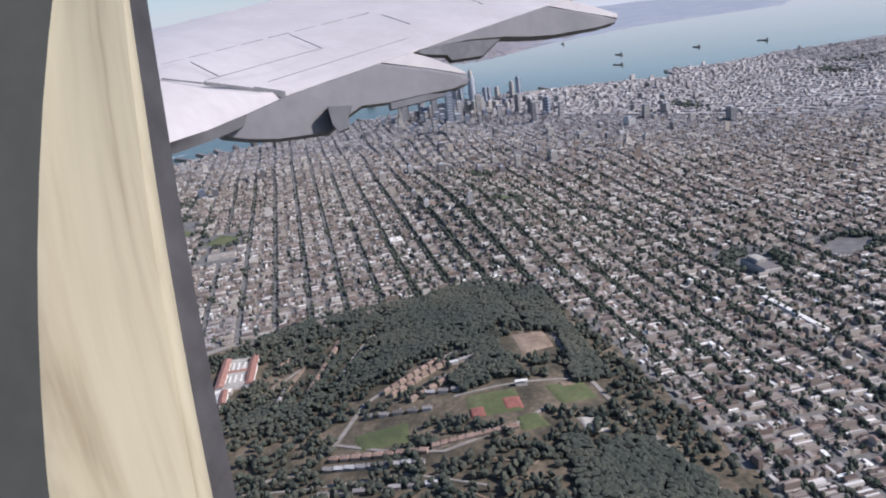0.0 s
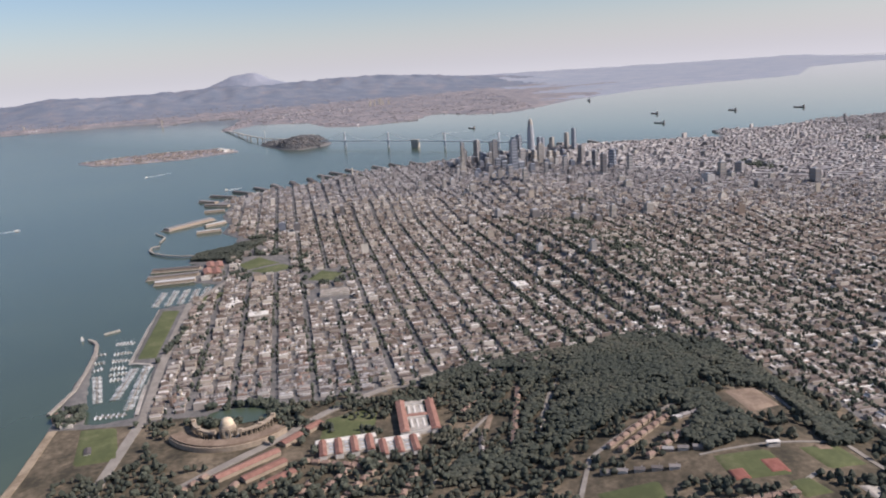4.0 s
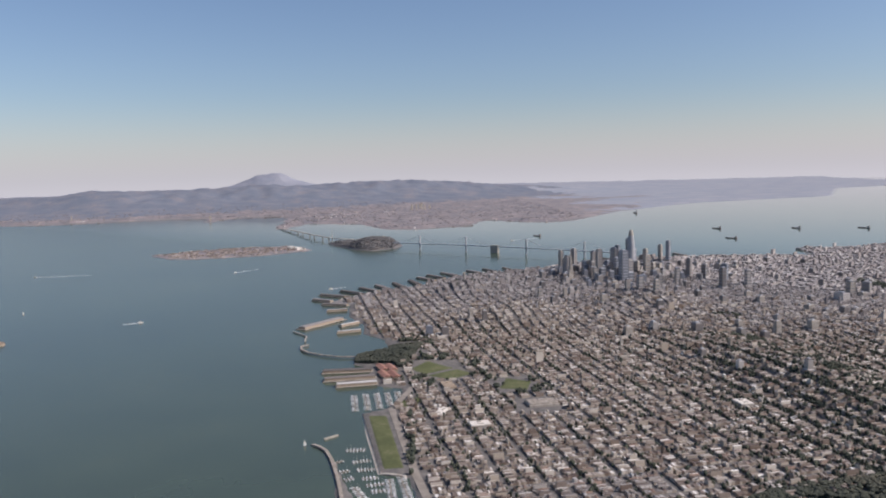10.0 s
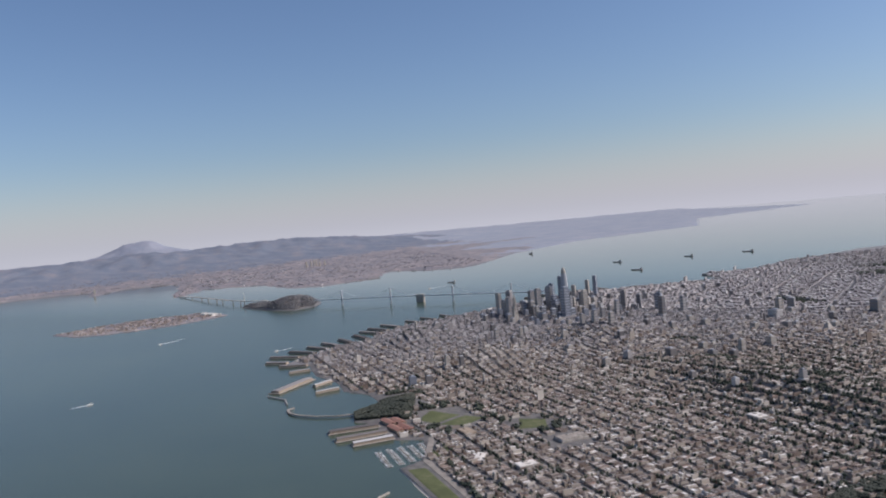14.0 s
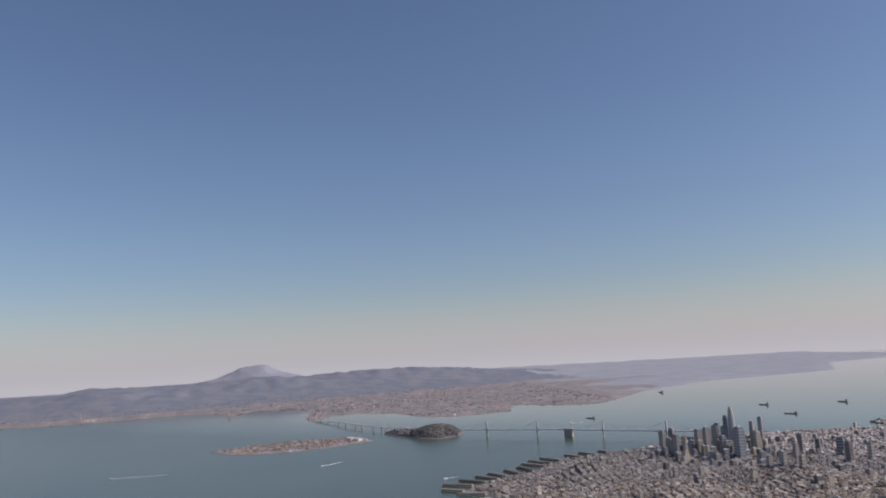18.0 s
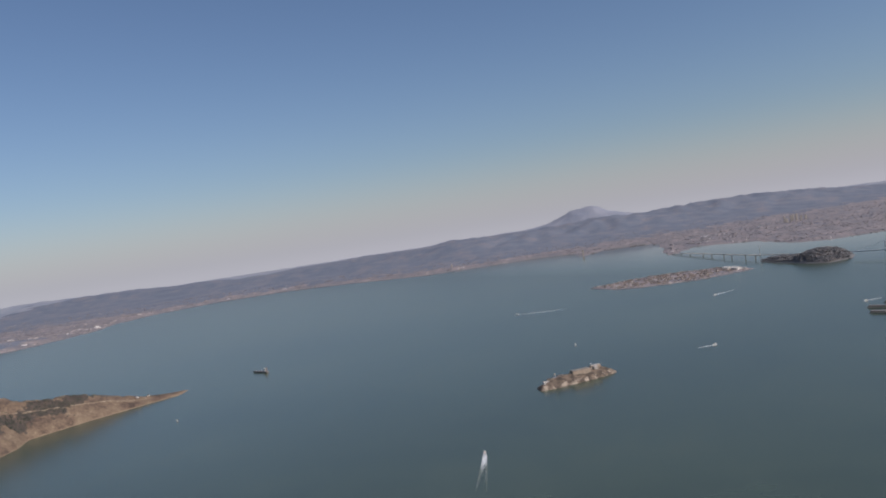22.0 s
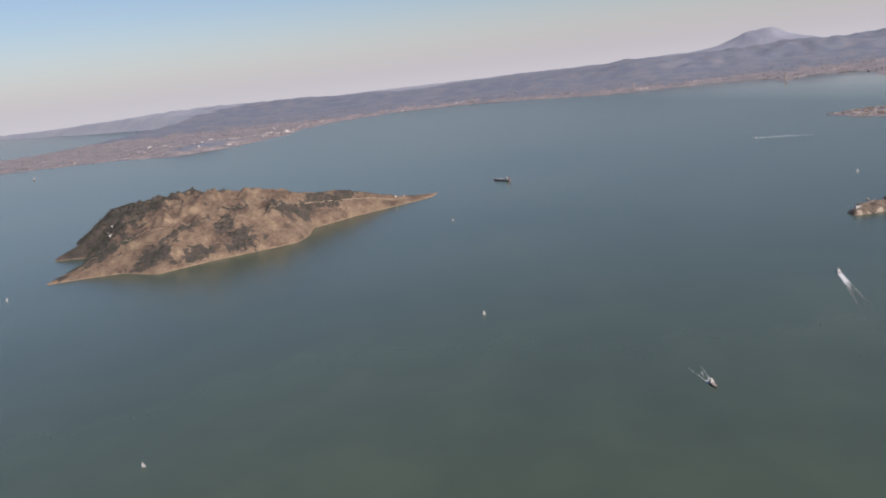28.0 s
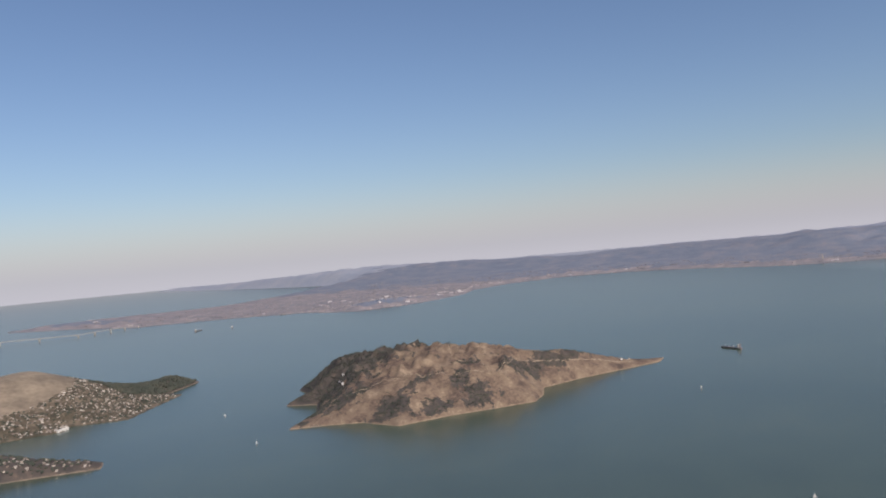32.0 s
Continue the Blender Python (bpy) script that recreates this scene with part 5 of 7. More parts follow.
# wooded tops of the southern hills
hx_, hy_ = [], []
for cx, cy, a, b, m in ((392, -445, 26, 14, 700), (353, -392, 18, 8, 260), (270, -250, 16, 6, 200), (352, -478, 30, 20, 700), (222, -632, 28, 20, 600), (-62, -420, 50, 40, 400), (-90, -600, 70, 60, 400), (-105, -225, 26, 20, 200)):
    hx_.append(cx + a * rng.normal(0, 0.6, m)), hy_.append(cy + b * rng.normal(0, 0.6, m))
hx_, hy_ = np.concatenate(hx_), np.concatenate(hy_)
tagged(new("hill_woods", crowns("hill_woods", hx_, hy_, ground(hx_, hy_) + 0.2, rng.uniform(0.7, 1.5, len(hx_)), rng.uniform(1.2, 2.4, len(hx_)), SMALL, M_LEAF)), "dark trees on the city's southern hills", "trees", kind="stuff")
# tree clumps of squares: round edges of lawns
px_, py_ = [], []
for cx, cy, a, b, m in ((43, -97, 8, 6, 60), (110, -93, 9, 6, 90), (57, 21, 13, 9, 34), (301, 27, 9, 8, 120), (136, 63, 8, 10, 80), (-71, 30, 6, 12, 90), (-65, 73, 5, 3, 60), (104, 53, 6, 6, 50), (66, 58, 7, 4, 34), (70, 35, 6, 4, 24), (92, 38, 6, 4, 26), (-50, -158, 12, 9, 170), (-44, -190, 9, 8, 60), (175, -108, 8, 8, 60), (0, 62.5, 30, 0.8, 40)):
    ang = rng.choice(rng.uniform(0, 6.28, 6), m) + rng.normal(0, 0.32, m)
    rad = np.sqrt(rng.uniform(0.45, 1.25, m))
    px_.append(cx + a * rad * np.cos(ang)), py_.append(cy + b * rad * np.sin(ang))
px_, py_ = np.concatenate(px_), np.concatenate(py_)
tagged(new("square_trees", crowns("square_trees", px_, py_, ground(px_, py_) + 0.1, rng.uniform(0.5, 0.95, len(px_)), rng.uniform(1.0, 1.9, len(px_)), BIG, M_LEAF)), "dark trees round city lawns", "trees", kind="stuff")


def tree_kind(k, name):
    t = tagged(new(name), "single dark evergreen tree in the park", "tree", "single park trees")
    trunk = part("trunk", lathe([(0.10, -0.3), (0.07, 0.6), (0.03, 1.1)], 6, M_BARK), t)
    for j in range(3):
        a = 2.1 * j + k
        limb = beam((0, 0, 0.45), (0.35 * math.cos(a), 0.35 * math.sin(a), 0.85), 0.05, 0.05, M_BARK)
        part("limb", limb, trunk)
    V1, F1 = BIG[k]
    V2, F2 = BIG[(k + 1) % 6]
    part("crown", mesh_of("crown", np.concatenate([V1 * (0.62, 0.62, 0.55) + (0, 0, 1.15), V2 * (0.42, 0.42, 0.4) + (0.35, 0.15, 0.85)]), np.concatenate([F1, F2 + len(V1)]), [M_LEAF]), t)
    return t


protos = [tree_kind(k, "park_tree") for k in range(4)]
spots = []
while len(spots) < 150:
    x, y = rng.uniform(-135, -48), rng.uniform(-30, 60)
    if inside_distance(np.array([x]), np.array([y]), PRESIDIO)[0] > 1 and all(math.hypot(x - cx, y - cy) > r * 0.8 for cx, cy, r in CLEAR):
        spots.append((x, y))
for k, (x, y) in enumerate(spots):
    m = pose(x, y, gz(x, y), 0, 0, float(rng.uniform(0, 360)))
    ob = protos[k] if k < 4 else copy_thing(protos[k % 4], m)
    if k < 4:
        ob.matrix_world = m
    s = float(rng.uniform(0.7, 1.4))
    ob.scale = (s, s, s)

# ---- the park: fields, roads, barracks and houses ----
patch("sports_field", [(-120, -68), (-120, -78.5), (-129, -79), (-129, -68.5)], M_LAWN, "bright green sports field", 0.25)
patch("infield", [(-125.5, -68.6), (-125.5, -71.5), (-128.8, -71.7), (-128.8, -68.8)], M_COURT, "red clay infield", 0.36)
patch("infield_diamond", [(-123.5, -75.0), (-123.5, -78.6), (-128.2, -79), (-128.4, -75.4)], M_COURT, "red clay ball diamond", 0.36)
patch("ball_field", [(-120, -84), (-119, -92), (-126, -94), (-128, -86)], M_LAWN, "green ball field beside trees", 0.25)
patch("ball_infield", [(-119.6, -87), (-119.4, -90), (-121.2, -90.5), (-121.4, -87.5)], M_EARTH, "bare earth infield", 0.36)
patch("practice_field", [(-131, -77), (-130, -81), (-135, -83), (-136, -77.5)], M_LAWN, "small green practice field", 0.25)
patch("long_lawn", [(-124, -45), (-124, -57), (-132, -57), (-131, -47)], M_LAWN, "long lawn between house rows", 0.2)
patch("bare_slope", [(-92, -81), (-90, -89), (-101, -90), (-105, -82)], M_EARTH, "bare brown slope", 0.2)
patch("tennis_court", [(-133, -88), (-133, -92), (-138, -93), (-138, -89)], M_STONE, "pale hard tennis court", 0.3)
patch("campus_lawn", [(-77, 8.5), (-71.5, -4.5), (-86.5, -4), (-88.5, 9)], M_LAWN, "green lawn between campus buildings", 0.2)
patch("meadow_field", [(-72, 68), (-72, 59), (-90, 52), (-92, 62)], M_LAWN, "rough green shore field", 0.2)
for name, pts, w in (("park_road", [(-137, -23), (-134, -30), (-134, -36), (-126, -42), (-112, -47), (-106, -54), (-100, -63), (-96, -70)], 0.9), ("park_road", [(-126, -42), (-134, -54), (-137.5, -63), (-134.5, -75), (-129, -83)], 0.8),
                     ("park_road", [(-70, -48), (-84, -43.5), (-98, -39)], 1.3), ("park_path", [(-88, -25), (-96, -23), (-104, -22)], 0.8), ("park_path", [(-84, -30.5), (-96, -27.5), (-106, -29)], 1.2), ("park_road", [(-119, -66), (-118, -80), (-118, -92)], 0.6), ("wall_road", [(-49, -88.5), (-84, -90), (-110, -92), (-126, -95.5), (-150, -104), (-200, -122)], 1.0),
                     ("park_road", [(-60, -18), (-70, -28), (-84, -30), (-100, -20), (-130, -10)], 0.8), ("park_path", [(-142, -70), (-146, -78), (-141, -84), (-147, -90)], 0.4), ("park_path", [(-150, -66), (-160, -76), (-152, -88)], 0.5),
                     ("park_road", [(-137, -23), (-140, -40), (-142, -56), (-150, -70)], 0.6)):
    ribbon(name, pts, w, M_EARTH if "path" in name else M_PALEROAD, "pale winding park road")


def gabled(name, x, y, w, d, h, turn, roof, wall, label, group, rise=0.35, hip=0.0):
    t = thing(name, label, "house", (x, y, gz(x, y)), turn, group)
    part("body", box(w, d, -0.5, h, wall), t)
    top_part = part("roof", gable(w, d, h, rise, roof, 0.1, hip), t)
    part("chimney", box(0.14, 0.14, h, h + rise + 0.15, wall, w * 0.22, d * 0.15), top_part)
    return t


def row_of(p0, p1, count, off, **kw):
    a = math.atan2(p1[1] - p0[1], p1[0] - p0[0])
    for k in range(count):
        f = (k + 0.5) / count
        x, y = p0[0] + (p1[0] - p0[0]) * f - off * math.sin(a), p0[1] + (p1[1] - p0[1]) * f + off * math.cos(a)
        gabled(x=x, y=y, turn=a + float(rng.uniform(-0.08, 0.08)), **kw)


brick = dict(name="officer_house", w=1.75, d=1.2, h=0.75, roof=M_TILE, wall=M_CREAM, label="ochre house with red tiled hipped roof", group="red-roofed park houses", hip=0.4)
grey = dict(name="park_cottage", w=1.9, d=1.0, h=0.6, roof=M_FLATROOF, wall=M_HOUSE, label="low park cottage with grey pitched roof", group="grey park cottages")
row_of((-111, -52), (-101, -65), 8, 1.3, **brick)
row_of((-111, -52), (-101, -65), 8, -1.5, **brick)
row_of((-114, -55), (-106, -67), 6, -3.2, **brick)
row_of((-137, -61), (-136, -77), 10, 1.2, **brick)
row_of((-133, -41), (-138, -60), 9, 1.4, **brick)
row_of((-133, -41), (-138, -60), 9, -1.8, **grey)
row_of((-118, -47), (-122, -62), 5, 0, **grey)
row_of((-110, -62), (-112, -74), 5, 0, **grey)
row_of((-115, -60), (-117, -68), 3, 0, **grey)
row_of((-104, -66), (-102, -74), 4, 0, **grey)
row_of((-72, -37.5), (-101, -32.5), 14, 1.0, **brick)
row_of((-97.5, 11.5), (-102, -2), 6, 0, **brick)
row_of((-94, -27.5), (-104, -26.5), 4, 0, **grey)
row_of((-82, -24), (-72, -30), 5, 0, **brick)
row_of((-143, -40), (-147, -62), 7, 0, **grey)
row_of((-100, 30), (-112, 38), 5, 0, **brick)
row_of((-98, -2), (-112, 6), 6, 0, **brick)
row_of((-101, -6), (-116, 2), 6, 0, **brick)
row_of((-104, 23), (-128, 33), 8, 0, **brick)
row_of((-106, 8), (-128, 14), 7, 0, **brick)
row_of((-104, -14), (-122, -8), 6, 0, **brick)
t = thing("grandstand", "small white grandstand beside the sports field", "grandstand", (-119.2, -79.8, gz(-119, -80)), radians(90))
part("roof", box(2.6, 1.0, 1.0, 1.1, M_WHITE), t)
part("seating", box(2.6, 1.0, -0.4, 0.6, M_STONE, 0, 0, 0.8), t)
for s in (-1, 1):
    part("post", box(0.1, 0.1, 0.4, 1.0, M_STEEL, s * 1.1, 0.3), t)


def campus(x, y, turn, wings, label):
    """White campus building: parallel red-roofed wings joined by a spine."""
    t = thing("campus_building", label, "building", (x, y, gz(x, y)), turn, "white campus buildings with red roofs")
    w = 3.4
    part("spine", box(wings * w, 2.2, -0.6, 0.95, M_STONE, 0, -3.0), t)
    part("spine_roof", box(wings * w - 0.4, 1.8, 0.954, 1.05, M_WHITE, 0, -3.0), t)
    for k in range(wings):
        u = (k - (wings - 1) / 2) * w
        wing = box(1.7, 7.0, -0.6, 1.2, M_WHITE, u, 0.6)
        wing_ob = part("wing", wing, t)
        r = gable(7.0, 1.5, 1.2, 0.4, M_REDROOF, 0.1)
        r.transform(Matrix.Translation((u, 0.6, 0)) @ Matrix.Rotation(radians(90), 4, "Z"))
        part("wing_roof", r, wing_ob)
        if k < wings - 1:
            court = part("court_roof", box(1.7, 5.4, -0.6, 0.85, M_STONE, u + w / 2, 0.2), t)
            for q in (-1.4, 0.4, 2.0):
                part("skylight", box(0.7, 0.5, 0.85, 1.0, M_STEEL, u + w / 2, q), court)


campus(-93, 2, radians(98), 4, "white campus building with four red-roofed wings")
campus(-95, -9.5, radians(98), 3, "white campus building with three red-roofed wings")

t = thing("court_building", "white building of two long red-roofed wings round courts", "building", (-81.5, -13.6, gz(-81.5, -13.6)), radians(5), "white campus buildings with red roofs")
for v in (-3.5, 3.5):
    wing_ob = part("wing", box(16.5, 1.9, -0.6, 1.3, M_WHITE, 0, v), t)
    part("wing_roof", gable(16.5, 1.9, 1.3, 0.45, M_REDROOF, 0.12, 0.3, 0, v), wing_ob)
for u in (-7.2, 0.2, 7.2):
    link = part("cross_wing", box(1.5, 5.2, -0.6, 1.1, M_WHITE, u, 0), t)
    part("cross_roof", box(1.4, 5.0, 1.104, 1.25, M_REDROOF if u == 0.2 else M_STONE, u, 0), link)
for u in (-3.5, 3.7):
    court = part("court_roof", box(5.2, 4.4, -0.6, 0.8, M_STONE, u, 0), t)
    for q in (-1.2, 0.3, 1.6):
        part("skylight", box(4.2, 0.45, 0.8, 0.92, M_WHITE, u, q), court)
for x, y, l, a in ((-81.5, 10.6, 4.5, 143), (-97.5, 22.5, 15, 132), (-87.2, 14.8, 5.5, 141), (-100.5, 18.5, 10, 132), (-105, 15.5, 9, 132)):
    t = thing("shore_warehouse", "long low warehouse with faded red roof", "warehouse", (x, y, gz(x, y)), radians(a), "red-roofed sheds by the road")
    part("wall", box(l, 2.2, -0.5, 0.9, M_CREAM), t)
    part("roof", gable(l, 2.2, 0.9, 0.35, M_REDROOF, 0.1), t)
t = thing("club_house", "low club house with orange-red tiled roof", "building", (-65, 76.5, gz(-65, 76.5)), radians(20))
part("wall", box(3.6, 2.0, -0.4, 0.7, M_CREAM), t)
part("roof", gable(3.6, 2.0, 0.7, 0.5, M_REDROOF, 0.12, 0.3), t)
t = thing("yacht_club", "low white club house on the shore", "building", (-85, 61, gz(-85, 61)), radians(20))
part("wall", box(3.0, 1.4, -0.4, 0.5, M_WHITE), t)
part("roof", gable(3.0, 1.4, 0.5, 0.3, M_FLATROOF, 0.1), t)
t = thing("hospital_block", "large flat grey building with a white roof terrace", "building", (-55, -157, gz(-55, -157)), CITY_TURN)
part("wall", box(12, 5.5, -1, 2.2, M_STONE), t)
part("roof", box(11.4, 5.0, 2.204, 2.4, M_FLATROOF), t)
part("upper_floor", box(5.0, 3.0, 2.4, 3.4, M_STONE, 2.0), t)
t = thing("bright_shopping_roof", "row of low shops with bright white roofs", "building", (-88, -150.5, gz(-88, -150)), radians(9.5))
part("wall", box(25, 1.6, -0.6, 1.0, M_WHITE), t)
part("roof", box(24.8, 1.5, 1.004, 1.1, M_WHITE), t)

# ---- islands and far shores ----
def z_at(fn, poly, x, y, shore=0.3):
    x, y = np.asarray(x, float), np.asarray(y, float)
    d = inside_distance(x, y, poly)
    return np.where(d > 0, shore * np.minimum(1, d * 3) + fn(x, y, np.maximum(d, 0)), -1.0)


ix, iy = rng.uniform(-45, 225, 52000), rng.uniform(590, 825, 52000)
wood = island_wood(ix, iy)
d = inside_distance(ix, iy, ISLAND)
ok = (d > 2) & (wood + rng.normal(0, 0.16, len(ix)) > 0.16)
ix, iy = ix[ok], iy[ok]
tagged(new("island_woods", crowns("island_woods", ix, iy, z_at(island_height, ISLAND, ix, iy) - 0.2, rng.uniform(0.3, 0.7, len(ix)), rng.uniform(0.3, 0.75, len(ix)), SMALL, M_FOREST)), "dark oak and shrub patches on island slopes", "trees", kind="stuff")
tz = lambda x, y, f, p: float(z_at(f, p, np.array([x]), np.array([y]))[0])
for x, y, a in ((140, 700, 10), (26, 725, 40), (30, 732, 60), (38, 737, 50), (195, 610, 20), (186, 612, 70)):
    z = tz(x, y, island_height, ISLAND)
    t = thing("island_barrack", "pale barrack building on the island", "building", (x, y, z), radians(a), "old barracks on the island")
    part("wall", box(2.2, 1.2, -0.6, 0.8, M_WHITE), t)
    part("roof", gable(2.2, 1.2, 0.8, 0.4, M_FLATROOF), t)



def slope_road(name, pts, width, label):
    """A pale track laid over the island's slopes."""
    P = np.array([blend(a, b, k / 8) for a, b in zip(pts, pts[1:]) for k in range(8)] + [pts[-1]])
    T = np.gradient(P, axis=0)
    N = np.stack([-T[:, 1], T[:, 0]], 1) / (np.linalg.norm(T, axis=1)[:, None] + 1e-9)
    sides = []
    for off, dz in ((-0.6, -0.25), (-0.5, 0.22), (0.5, 0.22), (0.6, -0.25)):
        q = P + N * off * width
        sides.append(np.stack([q[:, 0], q[:, 1], z_at(island_height, ISLAND, q[:, 0], q[:, 1]) + dz], 1))
    n = len(P)
    f = [(i * n + k, i * n + k + 1, (i + 1) * n + k + 1, (i + 1) * n + k) for i in range(3) for k in range(n - 1)]
    tagged(new(name, mesh_of(name, np.concatenate(sides), f, [M_SAND], None, True)), label, kind="structure")


slope_road("island_road", [(8, 700), (16, 686), (28, 674), (40, 660), (50, 648), (66, 636), (82, 634), (104, 642), (124, 634), (146, 628), (168, 618), (188, 606)], 0.42, "pale dirt road round the island slopes")
slope_road("summit_track", [(66, 636), (72, 650), (66, 662), (76, 674), (88, 690)], 0.34, "pale dirt track to the summit")
# rock island with its prison
ax, ay = 153, 294
zr = lambda x, y: tz(x, y, rock_height, ROCK)
RT = radians(-52)


def on_rock(name, label, u, v, w, d, h, mat, roof="flat", cat="building"):
    x, y = ax + u * math.cos(RT) - v * math.sin(RT), ay + u * math.sin(RT) + v * math.cos(RT)
    t = thing(name, label, cat, (x, y, zr(x, y)), RT)
    part("wall", box(w, d, -1.0, h, mat), t)
    if roof == "flat":
        part("roof", box(w * 0.94, d * 0.9, h + 0.004, h + 0.15, M_FLATROOF), t)
    else:
        part("roof", gable(w, d, h, 0.4, M_FLATROOF), t)
    return t


c = on_rock("cell_house", "long pale concrete prison cell house", 3, 0, 11, 3.6, 1.4, M_CREAM)
for k in range(7):
    part("skylight", box(0.8, 2.6, 1.4, 1.7, M_STONE, (k - 3) * 1.5), c)
on_rock("warden_house", "roofless ruin of a pale house", 12.5, 0.5, 2.2, 1.8, 1.1, M_STONE)
on_rock("barracks_block", "tall pale barracks block on the cliff", 14, 3.5, 6, 1.6, 1.2, M_CREAM)
on_rock("work_hall", "long pale industries building on the cliff", -12, 3.0, 7, 1.8, 1.1, M_CREAM)
on_rock("power_house", "white powerhouse with flat roof", -18.5, -1.0, 3.2, 1.8, 1.2, M_WHITE)
on_rock("store_house", "low pale stone storehouse", -7, 4.5, 3.5, 1.6, 0.9, M_STONE, "gable")
t = thing("lighthouse", "slim white lighthouse beside the prison", "lighthouse", (ax + 10.2 * math.cos(RT) + 0.6, ay + 10.2 * math.sin(RT) + 0.6, zr(ax + 7, ay - 7)))
part("shaft", lathe([(0.3, -1), (0.2, 2.4)], 8, M_STONE), t)
part("lantern", lathe([(0.26, 2.4), (0.26, 2.8), (0.0, 3.1)], 8, M_STEEL), t)
t = thing("water_tower", "pale water tank on tall steel legs", "water tower", (ax - 12.5 * math.cos(RT), ay - 12.5 * math.sin(RT), zr(ax - 7.7, ay + 9.8)))
part("tank", lathe([(0.0, 2.0), (0.55, 2.05), (0.55, 2.9), (0.0, 3.2)], 12, M_STONE), t)
for k in range(4):
    a = math.pi / 4 + k * math.pi / 2
    part("leg", box(0.12, 0.12, -1, 2.1, M_STEEL, 0.55 * math.cos(a), 0.55 * math.sin(a)), t)
rx, ry = rng.uniform(126, 182, 700), rng.uniform(268, 322, 700)
ok = (inside_distance(rx, ry, ROCK) > 2.5) & (ripple(rx, ry, 15, 1.0) > 0.15)
rx, ry = rx[ok], ry[ok]
tagged(new("rock_shrubs", crowns("rock_shrubs", rx, ry, z_at(rock_height, ROCK, rx, ry), rng.uniform(0.3, 0.7, len(rx)), rng.uniform(0.3, 0.8, len(rx)), SMALL, M_LEAF)), "dark shrubs on the rock island", "shrubs", kind="stuff")
t = thing("island_dock", "grey landing dock at the rock island", "dock", (170, 294, 0), radians(40))
part("deck", box(5, 1.6, -0.5, 0.5, M_TIMBER), t)
part("gangway", box(2.0, 0.4, 0.5, 0.7, M_TIMBER, 1.0, 0.8), t)

M_TANHOUSE = material("tan_housing", [(0.1, (0.11, 0.095, 0.085)), (0.4, (0.20, 0.16, 0.135)), (0.7, (0.31, 0.255, 0.21)), (0.95, (0.55, 0.50, 0.45))], 0.05, 0.9, island=0.8)
# flat island: hangars, offices and low housing
for x, y, a in ((655, 196, 30), (668, 205, 30)):
    t = thing("hangar", "large white hangar with curved roof", "hangar", (x, y, 0.5), radians(a), "white hangars on the flat island")
    part("wall", box(11, 7.0, -0.5, 1.8, M_WHITE), t)
    part("roof", gable(11, 7.0, 1.8, 0.9, M_WHITE, 0.2), t)
t = thing("curved_office", "white crescent office building", "building", (643, 190, 0.5), radians(30))
part("wall", arc_wall(6.0, radians(-60), radians(60), 1.6, -0.5, 1.7, M_WHITE, 12), t)
part("roof", arc_wall(6.0, radians(-58), radians(58), 1.2, 1.704, 1.9, M_FLATROOF, 12), t)
hx, hy = rng.uniform(575, 705, 1500), rng.uniform(180, 355, 1500)
ok = (inside_distance(hx, hy, FLAT_ISLAND) > 3) & (ripple(hx, hy, 50, 4.0) > -0.25)
hx, hy = hx[ok], hy[ok]
tagged(new("flat_island_houses", boxes_mesh("flat_island_houses", hx, hy, np.full(len(hx), 0.2), 0.5 + rng.uniform(0.4, 1.1, len(hx)), rng.uniform(0.6, 1.8, len(hx)), rng.uniform(0.4, 0.8, len(hx)), rng.choice([0.5, 2.07], len(hx)), [M_TANHOUSE, M_TANHOUSE])), "low tan and brown island housing", "houses", kind="stuff")
wx, wy = rng.uniform(605, 725, 7000), rng.uniform(72, 172, 7000)
ok = (inside_distance(wx, wy, HILL_ISLAND) > 3) & (ripple(wx, wy, 24, 3.3) > -0.35)
wx, wy = wx[ok], wy[ok]
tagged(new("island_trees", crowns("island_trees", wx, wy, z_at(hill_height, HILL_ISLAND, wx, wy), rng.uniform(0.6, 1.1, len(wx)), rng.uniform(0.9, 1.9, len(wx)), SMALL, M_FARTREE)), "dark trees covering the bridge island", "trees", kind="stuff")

qx, qy = rng.uniform(610, 722, 420), rng.uniform(74, 150, 420)
ok = (inside_distance(qx, qy, HILL_ISLAND) > 4) & (ripple(qx, qy, 24, 3.3) < 0.05)
qx, qy = qx[ok], qy[ok]
qz = z_at(hill_height, HILL_ISLAND, qx, qy)
tagged(new("island_quarters", boxes_mesh("island_quarters", qx, qy, qz - 1, qz + rng.uniform(0.7, 1.3, len(qx)), rng.uniform(0.6, 1.4, len(qx)), rng.uniform(0.4, 0.8, len(qx)), rng.uniform(0, 3.1, len(qx)), [M_TANHOUSE, M_TANHOUSE])), "tan houses among trees on the bridge island", "houses", kind="stuff")

# peninsula towns
head = lambda x, y, d: (2.0 + 7.5 * np.exp(-0.5 * (((x + 175) / 26) ** 2 + ((y - 805) / 40) ** 2))) * np.clip(d / 7, 0, 1)


